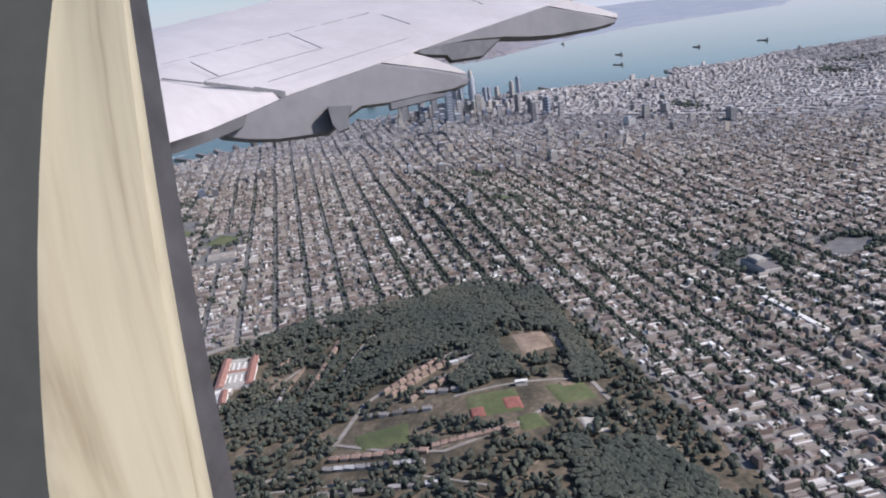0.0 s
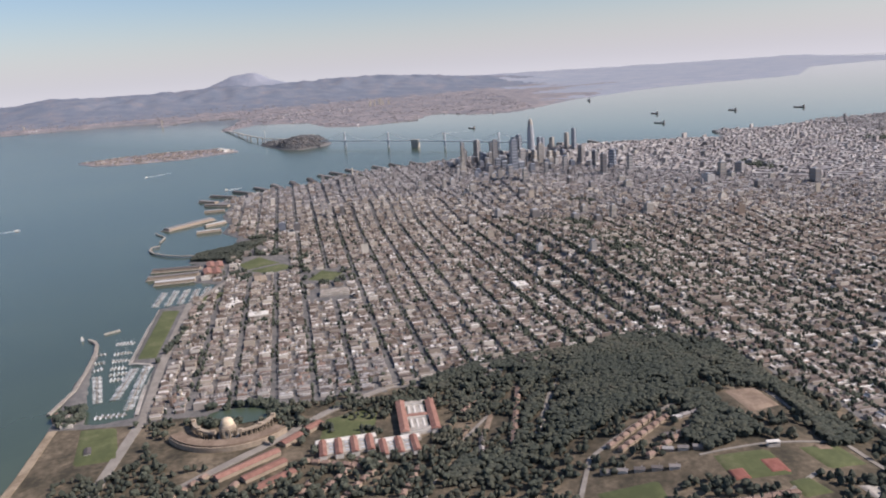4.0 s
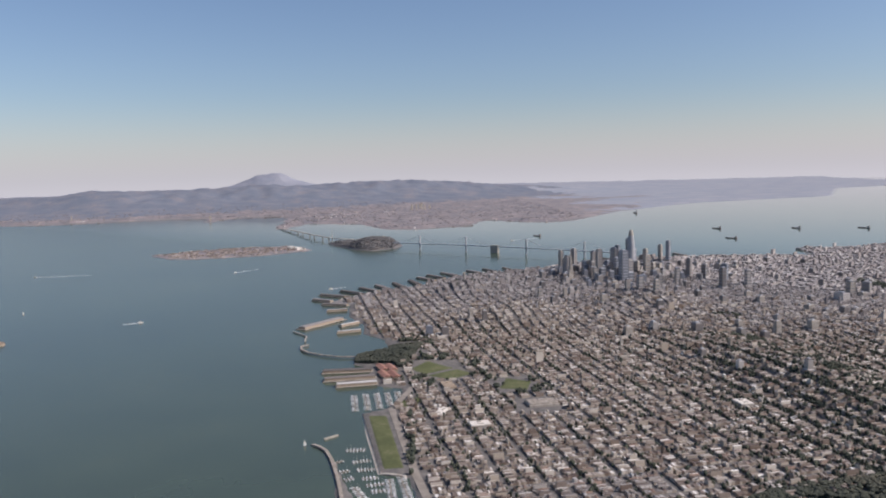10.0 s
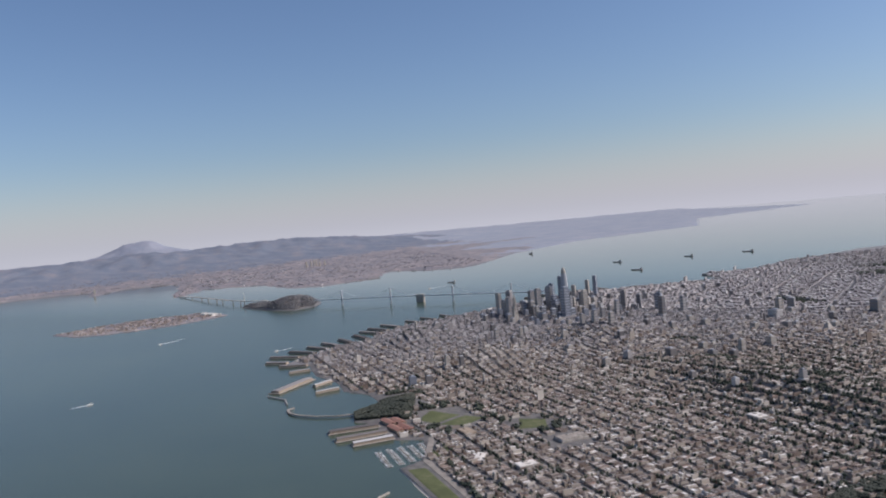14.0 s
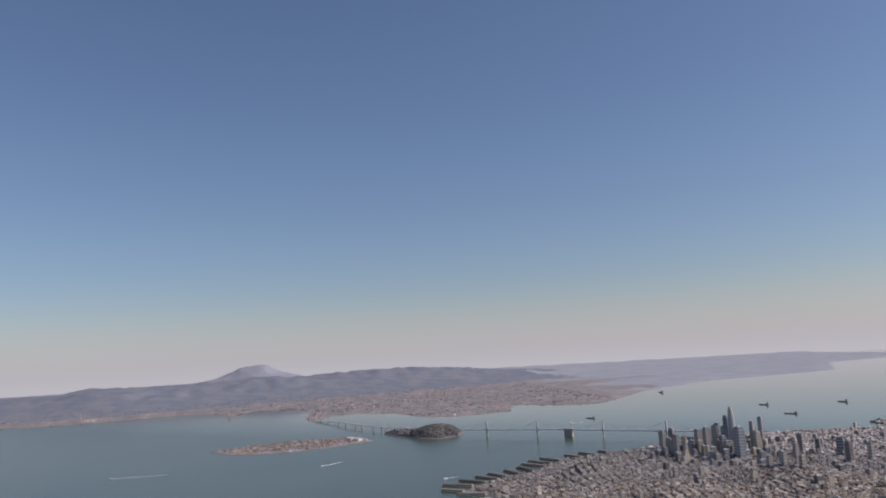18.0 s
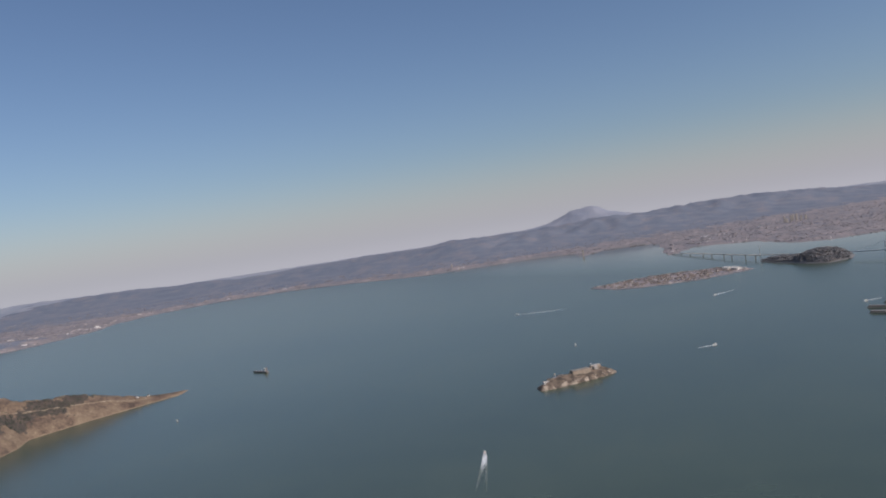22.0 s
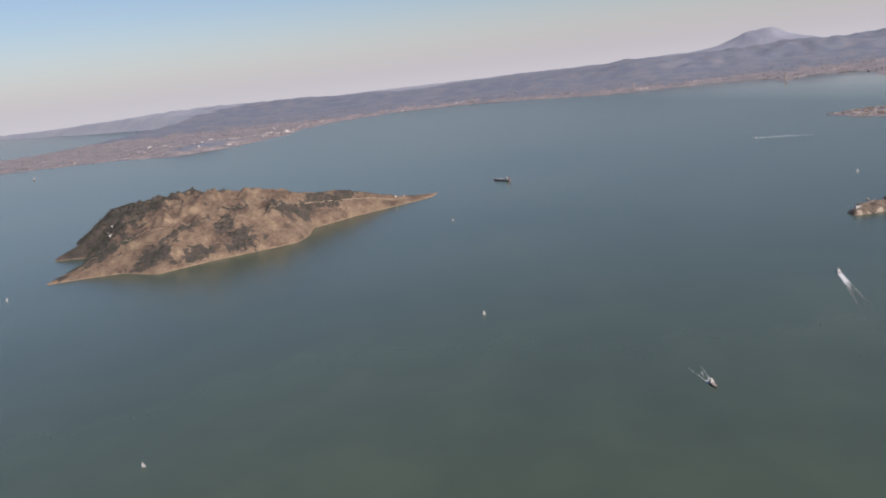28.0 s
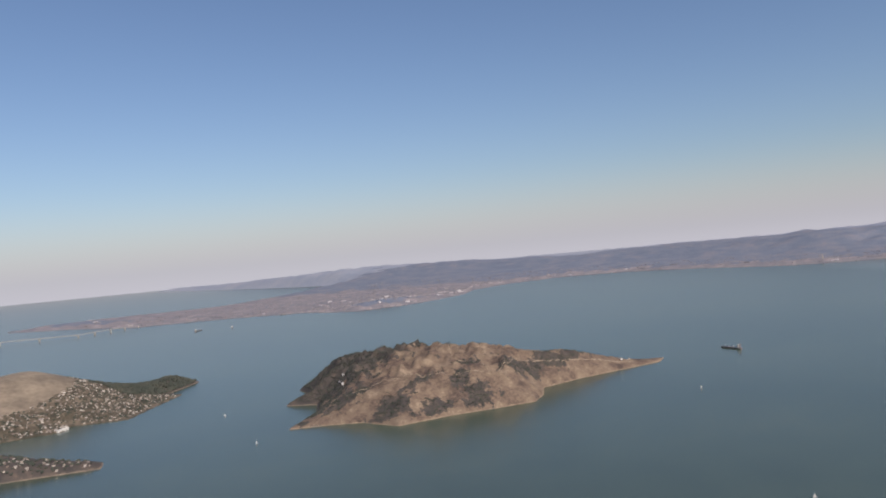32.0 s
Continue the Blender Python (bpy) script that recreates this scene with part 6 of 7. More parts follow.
def town(name, label, fn, poly, xr, yr, count, where, tree_share):
    x, y = rng.uniform(*xr, count), rng.uniform(*yr, count)
    d = inside_distance(x, y, poly)
    ok = (d > 2.5) & where(x, y)
    x, y = x[ok], y[ok]
    z = z_at(fn, poly, x, y)
    tree = rng.random(len(x)) < tree_share
    h = ~tree
    tagged(new(name, boxes_mesh(name, x[h], y[h], z[h] - 1, z[h] + rng.uniform(0.3, 0.7, h.sum()), rng.uniform(0.4, 0.8, h.sum()), rng.uniform(0.25, 0.5, h.sum()), rng.normal(0.5, 0.35, h.sum()), [M_WALL, M_TANHOUSE])), label, "houses", kind="stuff")
    tagged(new(name + "_trees", crowns(name + "_trees", x[tree], y[tree], z[tree] - 0.2, rng.uniform(0.5, 1.0, tree.sum()), rng.uniform(0.7, 1.3, tree.sum()), SMALL, M_LEAF)), "dark garden trees between hillside houses", "trees", kind="stuff")


town("hillside_houses", "pale hillside houses among dark trees", peninsula_height, TIBURON, (-260, 60), (840, 990), 11000, lambda x, y: (z_at(peninsula_height, TIBURON, x, y) < 15 + 0.16 * (x + 82) + 2 * ripple(x, y, 40)) & (x < 12) & (peninsula_index(x, y, 0) != 1), 0.5)
town("headland_houses", "large pale villas among trees on a headland", head, BELVEDERE, (-240, -115), (728, 880), 3600, lambda x, y: z_at(head, BELVEDERE, x, y) > 1.6, 0.72)
bx, by = rng.uniform(-45, 60, 4500), rng.uniform(895, 990, 4500)
ok = (inside_distance(bx, by, TIBURON) > 2.5) & (peninsula_index(bx, by, 0) == 1)
bx, by = bx[ok], by[ok]
tagged(new("bluff_woods", crowns("bluff_woods", bx, by, z_at(peninsula_height, TIBURON, bx, by) - 0.2, rng.uniform(0.9, 1.8, len(bx)), rng.uniform(1.2, 2.2, len(bx)), SMALL, M_FOREST)), "dark wood on the far bluff", "trees", kind="stuff")
t = thing("shore_clubhouse", "long white building on the town's quay", "building", (-93, 856, 0.6), radians(25))
part("wall", box(9, 1.6, -0.6, 0.8, M_WHITE), t)
part("roof", gable(9, 1.6, 0.8, 0.4, M_WHITE, 0.1), t)

# east shore: flats with houses, works, tanks and towers
ex, ey = rng.uniform(330, 1900, 60000), rng.uniform(-900, 1900, 60000)
d = inside_distance(ex, ey, EAST_SHORE)
zz = z_at(east_height, EAST_SHORE, ex, ey)
ok = (d > 6) & (zz < 14) & (ey > -230) & (rng.random(len(ex)) < np.exp(-np.maximum(d - 30, 0) / 420)) & (ripple(ex, ey, 210, 1.2) > -0.45)
ex, ey, zz, d = ex[ok][:6500], ey[ok][:6500], zz[ok][:6500], d[ok][:6500]
big = (rng.random(len(ex)) < 0.035 * np.exp(-d / 60))
hx_ = np.where(big, rng.uniform(4, 11, len(ex)), rng.uniform(1.0, 2.6, len(ex)))
hy_ = np.where(big, rng.uniform(2, 5, len(ex)), rng.uniform(0.7, 1.5, len(ex)))
tagged(new("east_shore_houses", boxes_mesh("east_shore_houses", ex, ey, zz - 1, zz + np.where(big, 1.2, rng.uniform(0.25, 0.8, len(ex))), hx_, hy_, rng.choice([0.3, 1.87], len(ex)), [M_FARROOF, M_FARROOF])), "far houses and warehouses on the flats, paled with painted haze", "houses", kind="stuff")
tx, ty = rng.uniform(500, 2000, 14000), rng.uniform(-700, 1700, 14000)
zz = z_at(east_height, EAST_SHORE, tx, ty)
ok = (inside_distance(tx, ty, EAST_SHORE) > 170) & (ripple(tx, ty, 130, 4.0) > 0.0) & (ty > -230) & (zz < 9)
tx, ty, zz = tx[ok], ty[ok], zz[ok]
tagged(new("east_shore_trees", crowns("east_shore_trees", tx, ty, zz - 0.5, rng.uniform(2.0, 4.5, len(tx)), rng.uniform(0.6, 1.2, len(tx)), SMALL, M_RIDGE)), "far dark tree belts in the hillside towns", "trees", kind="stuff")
M_SHED = material("pale_shed_roofs", [(0.2, (0.28, 0.25, 0.24)), (0.6, (0.38, 0.34, 0.32)), (0.9, (0.62, 0.58, 0.55))], 0.3, 0.8, island=0.9)
wx, wy = rng.uniform(400, 1600, 9000), rng.uniform(-200, 2150, 9000)
d = inside_distance(wx, wy, EAST_SHORE)
near_yards = np.exp(-0.5 * (((wx - 860) / 190) ** 2 + ((wy - 1400) / 75) ** 2)) + 0.9 * np.exp(-0.5 * (((wx - 1280) / 130) ** 2 + ((wy - 210) / 80) ** 2)) + 0.35 * np.exp(-((d - 15) / 22) ** 2)
ok = (d > 8) & (rng.random(9000) < 0.34 * near_yards)
wx, wy = wx[ok], wy[ok]
wz = z_at(east_height, EAST_SHORE, wx, wy)
ok = wz < 12
wx, wy, wz = wx[ok], wy[ok], wz[ok]
m = len(wx)
tagged(new("harbour_sheds", boxes_mesh("harbour_sheds", wx, wy, wz - 1, wz + rng.uniform(1.0, 1.8, m), rng.uniform(1.5, 5.5, m), rng.uniform(0.9, 1.9, m), rng.choice([-0.5, -0.4, 1.2], m), [M_SHED, M_SHED])), "long white warehouse roofs on the far shore", "warehouses", kind="stuff")
for x, y, h, w in [(1290, 461, 11, 4), (1500, 60, 12, 4), (1512, 48, 14, 4), (1525, 70, 11, 4), (1490, 42, 10, 4), (1540, 52, 12, 4), (1520, 30, 9, 4), (1480, 70, 8, 5), (1390, 770, 9, 3)]:
    z = tz(x, y, east_height, EAST_SHORE)
    t = thing("far_tower", "pale high-rise on the far shore", "tower", (x, y, z), 0.3, "towers of the far shore")
    part("shaft", box(w, w * 0.8, -1, h, M_STONE), t)
    part("crown", box(w * 0.6, w * 0.5, h, h + 0.6, M_STONE), t)
tank = None
for k in range(27):
    x, y = 640 + 9 * (k % 9) + rng.uniform(-2, 2), 1400 + 9 * (k // 9) + rng.uniform(-2, 2)
    z = tz(x, y, east_height, EAST_SHORE)
    if tank is None:
        tank = thing("storage_tank", "white round storage tank on the far shore", "tank", (x, y, z), 0, "storage tanks")
        part("shell", lathe([(1.9, -1), (1.9, 1.0)], 12, M_FARROOF), tank)
        part("tank_roof", lathe([(1.9, 1.0), (0.0, 1.3)], 12, M_STONE), tank)
    else:
        copy_thing(tank, pose(x, y, z))
far = thing("far_bridge", "long thin grey bridge to the far shore", "bridge")
pts = [Vector(p) for p in ((416, 1684, 3.0), (350, 1656, 5.5), (290, 1648, 4.0), (193, 1712, 5.5), (40, 1800, 3.0))]
for a, b in zip(pts, pts[1:]):
    part("deck", beam(a, b, 2.4, 0.8, M_STONE), far)
    for f in (0.0, 0.5):
        p = a + (b - a) * f
        part("bridge_pier", beam(p + Vector((-0.8, 0, -p.z - 1)), p + Vector((0.8, 0, -p.z - 1)), 2, p.z + 1, M_STONE), far)

# ---- vessels ----
def wake(name, x, y, turn, length, spread, label, thin=False, core=0.0):
    """A foam trail on the water, slightly proud of it: a churned core at the stern that breaks up into ragged streaks."""
    r = random.Random(int(x * 7 + y))
    v, f, which = [], [], []
    n = 26

    def streak(start, stop, off_a, off_b, wide, slot):
        base = len(v)
        level = 0.05 + 0.004 * (base // (2 * n + 2))     # every streak lies on its own level
        for k in range(n + 1):
            s = k / n
            w = wide * (0.7 + 0.6 * s) * (1 - s) ** 0.7 * r.uniform(0.65, 1.25) + 0.025
            off = off_a + (off_b - off_a) * s + r.uniform(-0.12, 0.12) * wide
            for e in (-1, 1):
                v.append((-start - s * (stop - start), off + e * w, level))
        f.extend((base + 2 * k, base + 2 * k + 1, base + 2 * k + 3, base + 2 * k + 2) for k in range(n))
        which.extend([slot] * n)

    if thin:
        streak(0, length, 0, 0, 1.3 + 0.15 * spread, 1)
    else:
        for q in (-1, 1):
            streak(0, length * r.uniform(0.85, 1.0), q * 0.5 * spread, q * 1.5 * spread, 0.2 * spread, 0)
            streak(0.5, length * 0.6, q * 0.3 * spread, q * 0.9 * spread, 0.16 * spread, 0)
        for k in range(6):
            a, q = r.uniform(0.15, 0.6) * length, r.uniform(-1.0, 1.0)
            streak(a, a + length * r.uniform(0.12, 0.25), q * spread, q * 1.2 * spread, 0.09 * spread, 0)
        for k in range(5):
            q = (k - 2) / 2
            streak(0.2, core * r.uniform(1.1, 1.8), q * 0.5 * spread, q * 0.8 * spread, 0.2 * spread, 1)
        streak(-0.5, core, 0, 0, 0.75 * spread, 1)
    me = mesh_of(name, v, f, [M_SPRAY, M_FOAM])
    me.polygons.foreach_set("material_index", which)
    ob = tagged(new(name, me), label, kind="structure")
    ob.matrix_world = pose(x, y, 0, 0, 0, math.degrees(turn))


def workboat(x, y, turn, label):
    t = thing("workboat", label, "boat", (x, y, 0), turn)
    part("hull", hull_mesh(4.6, 1.25, 0.45, M_DARKHULL), t)
    part("deck", box(3.4, 0.95, 0.46, 0.52, M_TIMBER, -0.2), t)
    house = part("deckhouse", box(1.0, 0.8, 0.52, 1.1, M_WHITE, -1.2), t)
    part("wheelhouse", box(0.55, 0.6, 1.1, 1.5, M_WHITE, -1.1), house)
    part("mast", box(0.08, 0.08, 0.52, 1.9, M_STEEL, 0.6), t)


def ferry(x, y, turn, size, label):
    t = thing("ferry", label, "boat", (x, y, 0), turn)
    part("hull", hull_mesh(3.2 * size, 0.95 * size, 0.35 * size, M_HULL), t)
    house = part("deckhouse", box(2.0 * size, 0.7 * size, 0.35 * size, 0.75 * size, M_WHITE, -0.2 * size), t)
    part("bridge_house", box(0.5 * size, 0.5 * size, 0.75 * size, 1.0 * size, M_WHITE, 0.4 * size), house)
    part("mast", box(0.08, 0.08, 1.0 * size, 1.5 * size, M_STEEL, 0.3 * size), t)


def yacht(x, y, turn, size=1.0):
    t = thing("sailing_yacht", "white yacht under full sail", "sailboat", (x, y, 0), turn, "sailing yachts on the bay")
    part("hull", hull_mesh(1.4 * size, 0.4 * size, 0.18 * size, M_HULL), t)
    part("mast", box(0.05, 0.05, 0.15, 2.0 * size, M_STEEL, 0.1 * size), t)
    for nm, a, b in (("mainsail", -0.55, 0.08), ("jib", 0.14, 0.62)):
        u = 0.08 if nm == "mainsail" else 0.14
        v = [(a * size, 0.10 * size, 0.35 * size), (b * size, 0, 0.35 * size), (u * size, 0.03, 1.95 * size), (a * size, 0.12 * size, 0.35 * size), (b * size, 0.02, 0.35 * size), (u * size, 0.05, 1.95 * size)]
        part(nm, mesh_of(nm, v, [(0, 1, 2), (3, 5, 4)], [M_WHITE]), t)


def cargo(x, y, turn, size, label="dark cargo ship with a white bridge house"):
    t = thing("cargo_ship", label, "ship", (x, y, 0), turn, "ships at anchor")
    part("hull", hull_mesh(18 * size, 2.6 * size, 1.0 * size, M_DARKHULL), t)
    part("bridge_house", box(1.6 * size, 2.0 * size, 1.0 * size, 3.2 * size, M_WHITE, -6.8 * size), t)
    part("funnel", box(0.7 * size, 0.7 * size, 1.0 * size, 3.8 * size, M_DARKHULL, -8.0 * size), t)
    for k in range(3):
        part("deck_crane", box(0.3 * size, 0.3 * size, 1.0 * size, 2.4 * size, M_STEEL, (k - 0.6) * 3.6 * size), t)


ferry(31, 311, radians(14), 1.2, "white ferry heading across the bay")
wake("ferry_wake", 29.6, 310.6, radians(14), 44, 1.25, "white foam wake behind a ferry", core=12)
workboat(-84, 336, radians(-147), "small dark-decked workboat on the bay")
wake("workboat_wake", -82.6, 337.0, radians(-147), 13, 1.3, "thin foam wake behind a workboat", core=1.6)
ferry(461, 400, radians(94), 1.0, "fast white ferry with long wake")
wake("fast_ferry_wake", 461, 399, radians(94), 48, 1.2, "long straight white foam wake", True)
ferry(451, 221, radians(143), 1.0, "white ferry between islands and city")
wake("island_ferry_wake", 452, 220.3, radians(143), 27, 1.0, "short white foam wake", True)
ferry(219, 223, radians(-65), 1.0, "small white excursion boat")
wake("excursion_wake", 218.6, 224, radians(-65), 9, 0.6, "short foam wake of an excursion boat", True)
ferry(333, 124, radians(123), 1.0, "white ferry leaving the piers")
wake("pier_ferry_wake", 333.5, 123.2, radians(123), 12, 0.7, "short foam wake near the piers", True)
ferry(691, -54, radians(124), 1.2, "white ferry beyond the long bridge")
wake("bay_ferry_wake", 691.5, -55, radians(124), 42, 1.6, "long foam wake beyond the bridge", True)
ferry(-27, 778, radians(-121), 0.9, "small white ferry in the strait")
wake("strait_wake", -26.5, 779, radians(-121), 12, 0.6, "bright foam wake in the strait", core=4)
for x, y, a in ((-40, 428, 128), (124, 530, 118), (-65, 695, 140), (-171, 464, 122), (262, 312, 135), (-2, 95.5, 125)):
    yacht(x, y, radians(a), 0.85)
cargo(270, 564, radians(68), 1.05)
for x, y, a, s in ((784, -339, 15, 1.0), (753, -431, 10, 1.0), (728, -506, 20, 1.0), (1191, -344, 0, 1.2), (640, -300, 30, 0.9), (747, -93, 25, 0.9), (369, 1420, 20, 1.0), (409, 1390, 60, 1.0)):
    cargo(x, y, radians(a), s)

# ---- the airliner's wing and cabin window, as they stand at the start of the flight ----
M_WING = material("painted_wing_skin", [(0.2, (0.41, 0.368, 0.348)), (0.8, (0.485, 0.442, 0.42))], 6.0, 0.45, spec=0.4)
# wing grey, darkened to hold the shade on the fairing sides
M_BELLY = material("wing_grey_with_shade", [(0.2, (0.145, 0.138, 0.138)), (0.8, (0.19, 0.18, 0.178))], 6.0, 0.5)
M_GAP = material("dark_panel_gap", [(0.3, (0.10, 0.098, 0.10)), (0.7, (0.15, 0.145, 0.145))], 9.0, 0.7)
M_LINER = material("cream_plastic_liner", [(0.26, (0.245, 0.198, 0.125)), (0.40, (0.345, 0.296, 0.196)), (0.55, (0.385, 0.336, 0.226)), (0.75, (0.415, 0.366, 0.25))], 90.0, 0.55, stretch=(1, 1, 0.12))
M_RUBBER = material("dark_window_seal", [(0.3, (0.034, 0.031, 0.03)), (0.7, (0.066, 0.06, 0.06))], 60.0, 0.6)
# no cabin shell stands behind; its shade is put into this dark colour
M_PANEL = material("shade_dark_cabin_panel", [(0.2, (0.098, 0.092, 0.074)), (0.8, (0.122, 0.114, 0.092))], 120.0, 0.8)
_, x, y, z, rx, ry, rz = PATH[0]
SEAT = pose(x, y, z, rx, ry, rz)
UNIT = 0.1     # one metre in units of the plan


def seat(a, b, d):
    """A point d metres ahead of the seat, a to the right and b up as tangents."""
    return tuple(SEAT @ Vector((a * d * UNIT, b * d * UNIT, -d * UNIT)))


def sheet(name, rows_of_points, mat, closed=False):
    n = len(rows_of_points[0])
    v = [p for r in rows_of_points for p in r]
    f = [(i * n + j, i * n + j + 1, (i + 1) * n + j + 1, (i + 1) * n + j) for i in range(len(rows_of_points) - 1) for j in range(n - 1)]
    return mesh_of(name, v, f, [mat], None, True)


# wing: stations of its upper skin from root to tip, as (right, up, metres)
TRAIL = [(-0.42, 0.212, 10.0), (-0.361, 0.2195, 10.5), (-0.306, 0.2137, 11.3), (-0.242, 0.2058, 12.3), (-0.2007, 0.1985, 13.0), (-0.121, 0.226, 14.8), (-0.042, 0.2536, 17.0), (0.045, 0.2833, 20.0), (0.1326, 0.313, 24.0), (0.229, 0.345, 30.0), (0.374, 0.388, 42.0)]
LEAD = [(-0.46, 0.262, 16.5), (-0.3696, 0.2826, 17.5), (-0.340, 0.2895, 18.3), (-0.300, 0.299, 19.4), (-0.2565, 0.3094, 20.6), (-0.217, 0.3195, 22.5), (-0.162, 0.3326, 25.0), (-0.075, 0.3543, 29.0), (0.012, 0.3775, 34.0), (0.106, 0.3993, 40.0), (0.30, 0.4427, 52.0)]
wing = thing("aircraft_wing", "white airliner wing with grey flap fairings", "wing", tuple(SEAT.translation))
shift = Matrix.Translation(-SEAT.translation)
down = SEAT.to_3x3() @ Vector((0, -1, 0)) * UNIT


def wing_part(name, me, parent=wing, label=""):
    me.transform(shift)
    return part(name, me, parent, label)


def wing_skin(lift, droop):
    """Rows of points from the trailing to the leading edge, raised or lowered by metres at mid chord."""
    rows_out = []
    for k in range(9):
        f = k / 8
        bulge = lift * math.sin(math.pi * f ** 0.8)
        rows_out.append([tuple(Vector(blend(seat(*a), seat(*b), f)) - down * bulge + down * droop) for a, b in zip(TRAIL, LEAD)])
    return rows_out


top, under = wing_skin(0.12, 0.0), wing_skin(-0.9, 0.10)
skin = wing_part("upper_skin", sheet("upper_skin", top, M_WING))
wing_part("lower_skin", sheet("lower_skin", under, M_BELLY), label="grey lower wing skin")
wing_part("edge_strip", sheet("edge_strip", [top[0], under[0]], M_WING))
FLAP_TOP = [(-0.42, 0.206, 9.9), (-0.361, 0.2170, 10.4), (-0.306, 0.2105, 11.2), (-0.242, 0.2025, 12.2), (-0.2025, 0.1965, 12.9)]
FLAP_END = [(-0.42, 0.118, 8.6), (-0.351, 0.1362, 9.0), (-0.300, 0.1530, 10.0), (-0.250, 0.1740, 11.4), (-0.2020, 0.1955, 12.85)]
flap_rows = [[tuple(Vector(blend(seat(*a), seat(*b), f)) - down * 0.1 * math.sin(math.pi * f)) for a, b in zip(FLAP_TOP, FLAP_END)] for f in (0, 0.25, 0.5, 0.75, 1.0)]
flap = wing_part("inboard_flap", sheet("inboard_flap", flap_rows, M_WING), label="white drooped inboard flap")
wing_part("flap_edge", sheet("flap_edge", [flap_rows[-1], [tuple(Vector(p) + down * 0.08 + SEAT.to_3x3() @ Vector((0, 0, -0.03))) for p in flap_rows[-1]]], M_BELLY), flap)
TO_WING = SEAT.inverted()
SPOTS = []     # directions and depths over the upper skin, for laying seams on it
for r in range(8):
    for c in range(10):
        for fu in (0.0, 0.25, 0.5, 0.75):
            for fv in (0.0, 0.33, 0.67):
                q = TO_WING @ Vector(blend(blend(top[r][c], top[r][c + 1], fu), blend(top[r + 1][c], top[r + 1][c + 1], fu), fv))
                SPOTS.append((q.x / -q.z, q.y / -q.z, -q.z / UNIT))
SPOTS = np.array(SPOTS)


def seam(name, a, b, width, mat=None, parent=skin):
    """A dark gap between wing panels: a thin raised bar."""
    ends_at = []
    for p in (a, b):
        near = SPOTS[np.argsort((SPOTS[:, 0] - p[0]) ** 2 + (SPOTS[:, 1] - p[1]) ** 2)[:3], 2]
        ends_at.append(Vector(seat(*p, float(near.min()) - 0.15)))
    p, q = ends_at
    n = (q - p).cross(SEAT.to_3x3() @ Vector((0, 0, 1))).normalized() * width * UNIT / 2
    deep = SEAT.to_3x3() @ Vector((0, 0, -1)) * 0.02 * UNIT
    v = [p - n, p + n, q + n, q - n]
    v += [w + deep for w in v]
    wing_part(name, mesh_of(name, [tuple(w) for w in v], [(0, 1, 2, 3), (4, 7, 6, 5), (0, 4, 5, 1), (1, 5, 6, 2), (2, 6, 7, 3), (3, 7, 4, 0)], [mat or M_GAP]), parent)


seam("flap_gap", (-0.361, 0.2185), (-0.306, 0.2125), 0.02)
seam("flap_gap", (-0.306, 0.2125), (-0.242, 0.2045), 0.06)
seam("flap_gap", (-0.242, 0.2045), (-0.202, 0.1985), 0.10)
for a, b in (((-0.324, 0.2398), (-0.287, 0.221)), ((-0.198, 0.276), (-0.1543, 0.2572)), ((-0.0877, 0.3036), (-0.042, 0.2884)), ((0.036, 0.3195), (0.051, 0.3145))):
    seam("panel_seam", a, b, 0.014)
for k in range(9):     # hinge line of the spoilers, broken by its fasteners
    f0, f1 = k / 9, (k + 0.8) / 9
    seam("spoiler_hinge", (-0.361 + 0.307 * f0, 0.237 + 0.076 * f0), (-0.361 + 0.307 * f1, 0.237 + 0.076 * f1), 0.006, M_BELLY)
seam("spoiler_edge", (-0.306, 0.216), (-0.155, 0.258), 0.007, M_BELLY)
seam("spoiler_edge", (-0.225, 0.2145), (-0.044, 0.271), 0.006, M_BELLY)


def fairing(name, near, thick, mat, parent, label=""):
    """A closed body from its side outline (right, up, metres): rounded edge, then drawn away from the seat by its thickness."""
    n = len(near)
    away = SEAT.to_3x3() @ Vector((-0.1, 0.12, -1)).normalized() * thick * UNIT
    P = [Vector(seat(*p)) for p in near]
    mid = sum(P, Vector()) / n
    rings = [[mid.lerp(p, 0.93) for p in P], [mid.lerp(p, 0.985) + away * 0.06 for p in P], [p + away * 0.25 for p in P], [p + away * 0.8 for p in P], [mid.lerp(p, 0.9) + away for p in P]]
    v = [tuple(p) for ring_ in rings for p in ring_]
    me = bpy.data.meshes.new(name)
    me.from_pydata(v, [], [tuple(range(n))] + [(k * n + i, k * n + (i + 1) % n, (k + 1) * n + (i + 1) % n, (k + 1) * n + i) for k in range(4) for i in range(n)] + [tuple(range(5 * n - 1, 4 * n - 1, -1))])
    me.materials.append(mat)
    return wing_part(name, me, parent, label)


def along(points, d0, d1):
    """Outline points on one upright plane whose distance grows from left to right."""
    lo, hi = min(p[0] for p in points), max(p[0] for p in points)
    return [(a, b, 1 / (1 / d0 + (1 / d1 - 1 / d0) * (a - lo) / (hi - lo))) for a, b in points]


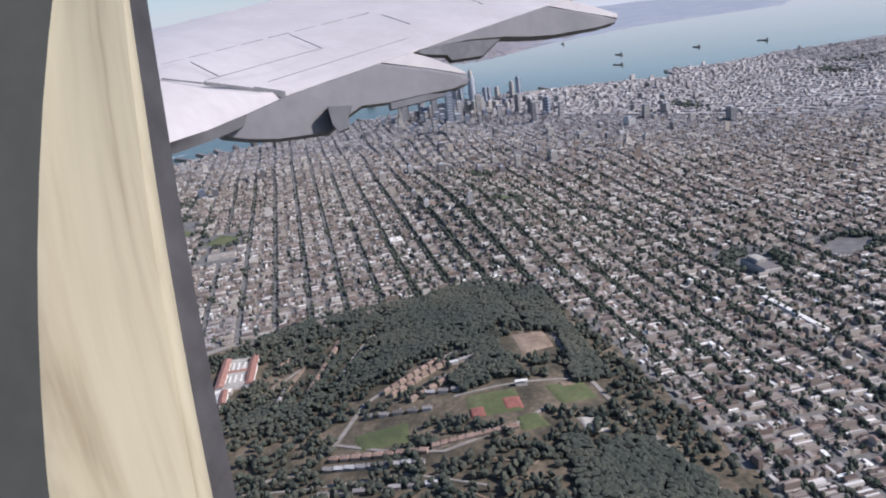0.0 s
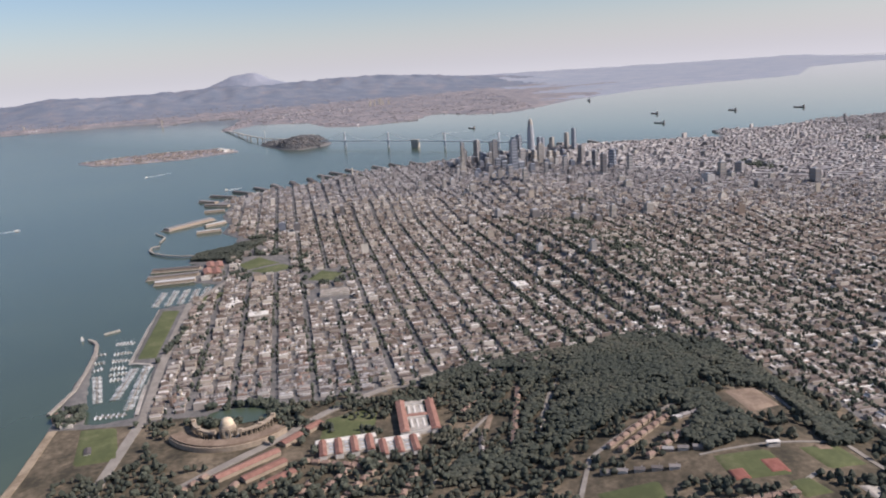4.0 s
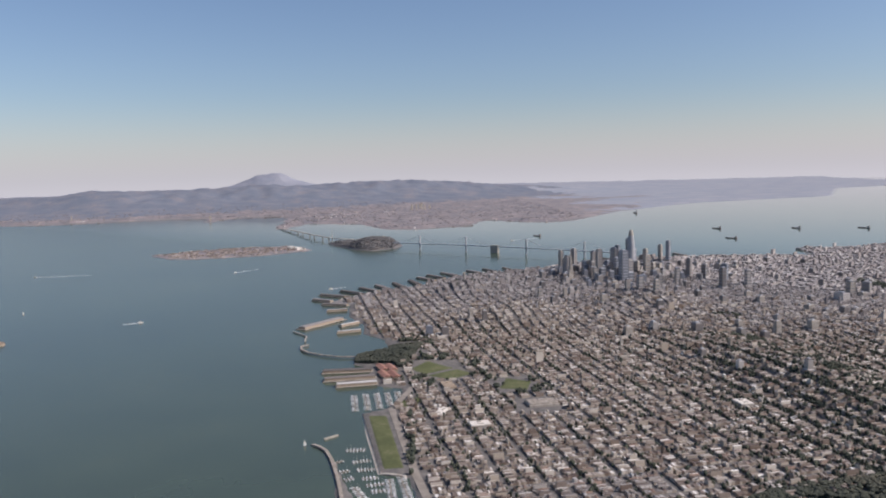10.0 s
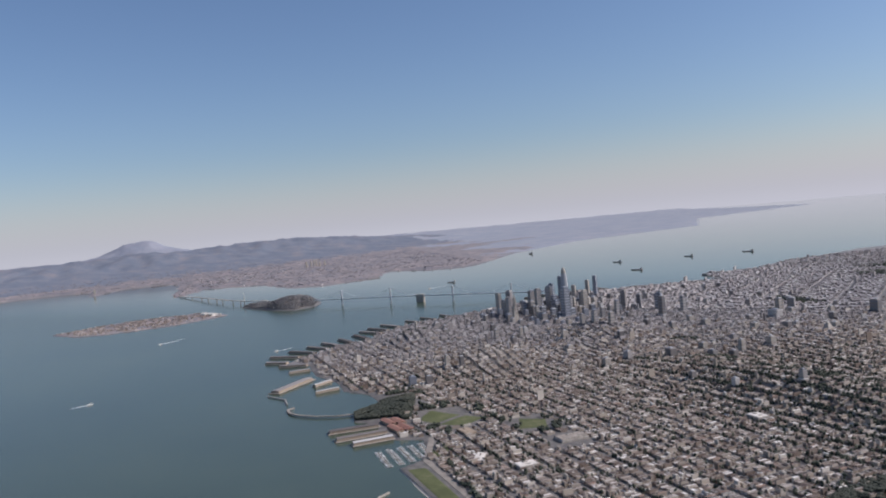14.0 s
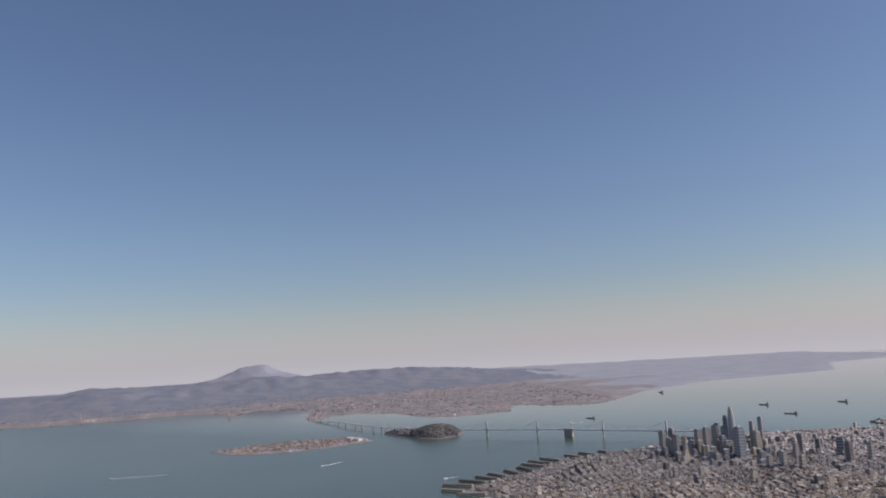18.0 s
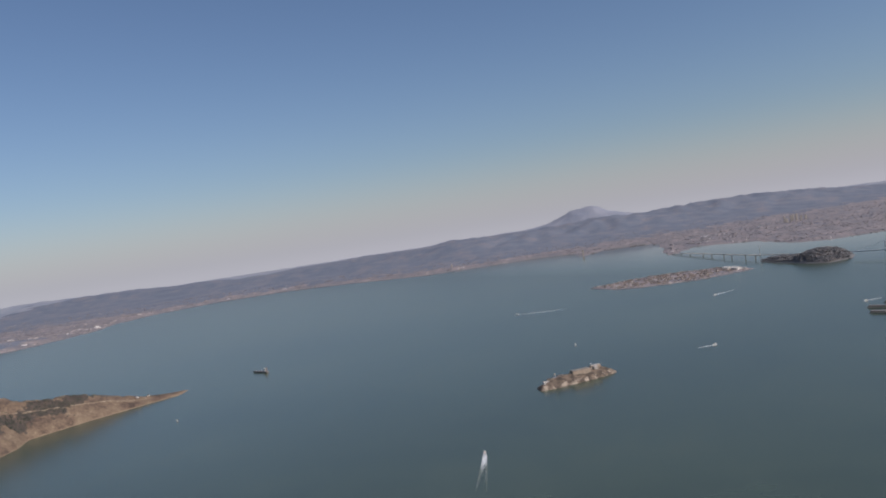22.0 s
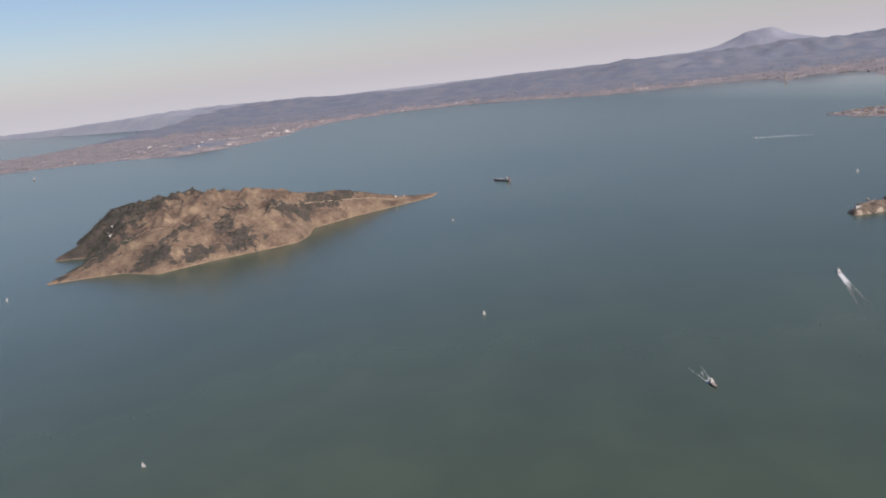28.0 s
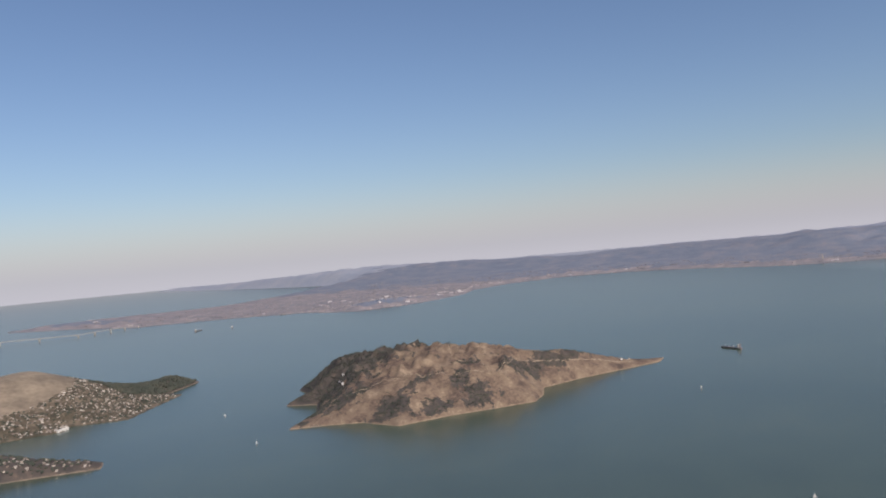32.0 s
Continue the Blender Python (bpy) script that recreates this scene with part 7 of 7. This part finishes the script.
INNER = [(-0.299, 0.153), (-0.249, 0.1754), (-0.2007, 0.1975), (-0.1406, 0.2188), (-0.0812, 0.2391), (-0.017, 0.2319), (0.0304, 0.2246), (0.0355, 0.2196), (0.0333, 0.2123), (0.0225, 0.2072), (-0.017, 0.1993), (-0.068, 0.1877), (-0.104, 0.1833), (-0.123, 0.169), (-0.1478, 0.1471), (-0.2174, 0.1377), (-0.2565, 0.137), (-0.2869, 0.1399), (-0.2964, 0.1457)]
body = fairing("flap_fairing", along(INNER, 11.0, 14.2), 0.8, M_BELLY, wing, "canoe-shaped flap fairing with its shaded side coloured grey")
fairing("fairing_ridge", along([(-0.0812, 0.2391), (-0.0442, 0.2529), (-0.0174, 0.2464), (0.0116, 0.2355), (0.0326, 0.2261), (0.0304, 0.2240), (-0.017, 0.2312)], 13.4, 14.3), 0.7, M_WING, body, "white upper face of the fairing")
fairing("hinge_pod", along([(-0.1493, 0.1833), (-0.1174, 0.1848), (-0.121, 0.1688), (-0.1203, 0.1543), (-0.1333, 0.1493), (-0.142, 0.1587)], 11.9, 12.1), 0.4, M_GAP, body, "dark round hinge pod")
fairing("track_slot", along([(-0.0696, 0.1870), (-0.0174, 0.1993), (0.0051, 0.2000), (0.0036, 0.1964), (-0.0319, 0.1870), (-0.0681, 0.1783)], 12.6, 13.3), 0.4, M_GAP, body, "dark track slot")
OUTER = [(-0.0355, 0.2543), (0.0449, 0.2826), (0.1326, 0.3122), (0.1638, 0.3065), (0.2, 0.3007), (0.2239, 0.2956), (0.2232, 0.2906), (0.2036, 0.2848), (0.171, 0.279), (0.142, 0.2739), (0.1058, 0.2717), (0.0754, 0.2717), (0.0261, 0.2674), (-0.0029, 0.2616)]
body = fairing("flap_fairing", along(OUTER, 16.8, 21.0), 0.9, M_BELLY, wing, "canoe-shaped flap fairing with its shaded side coloured grey")
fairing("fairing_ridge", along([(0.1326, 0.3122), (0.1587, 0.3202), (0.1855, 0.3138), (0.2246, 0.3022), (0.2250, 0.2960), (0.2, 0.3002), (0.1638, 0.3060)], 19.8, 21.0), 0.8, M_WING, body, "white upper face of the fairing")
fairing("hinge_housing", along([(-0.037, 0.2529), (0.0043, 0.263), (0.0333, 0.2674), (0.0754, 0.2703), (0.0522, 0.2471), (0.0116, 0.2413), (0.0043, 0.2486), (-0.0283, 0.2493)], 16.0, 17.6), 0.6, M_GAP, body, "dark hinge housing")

cabin = thing("cabin_window", "cream plastic window reveal in a cabin panel coloured dark as in shade", "window", tuple(SEAT.translation))
ROWS_V = [0.55 - 1.1 * k / 12 for k in range(13)]


def edge_left(v):
    return -0.52 + 0.30 * (v + 0.02) ** 2 * 0.55


def edge_right(v):
    return -0.402 + 0.078 * (0.32 - v) / 0.64 * (1 + 0.35 * (0.32 - v) / 0.64) - 0.02 * max(0.0, v - 0.2)


liner, seal, wall = [], [], []
for v in ROWS_V:
    a, b = edge_left(v), edge_right(v)
    liner.append([seat(a + (b - a) * f, v, 0.36 + 0.16 * f ** 1.6) for f in (0, 0.08, 0.2, 0.4, 0.6, 0.8, 0.92, 1.0)])
    seal.append([seat(b + (0.022 + 0.012 * (0.55 - v)) * f, v, 0.52 + 0.02 * f) for f in (0, 0.3, 0.7, 1.0)])
    wall.append([seat(a - 0.5 * f, v, 0.36 + 0.005 * math.sin(3.1 * f)) for f in (1.0, 0.6, 0.2, 0.0)])
reveal = wing_part("reveal", sheet("reveal", liner, M_LINER), cabin)
lip = []
for v in ROWS_V:
    b = edge_right(v)
    lip.append([seat(b - w_, v, 0.515 - h_) for w_, h_ in ((0.035, 0.004), (0.032, 0.012), (0.022, 0.018), (0.010, 0.016), (0.0, 0.004), (-0.003, -0.012))])
wing_part("reveal_lip", sheet("reveal_lip", lip, M_LINER), reveal)
wing_part("window_seal", sheet("window_seal", seal, M_RUBBER), cabin, "dark rubber window seal")
wing_part("wall_panel", sheet("wall_panel", wall, M_PANEL), cabin, "cabin wall panel coloured dark as in cabin shade")
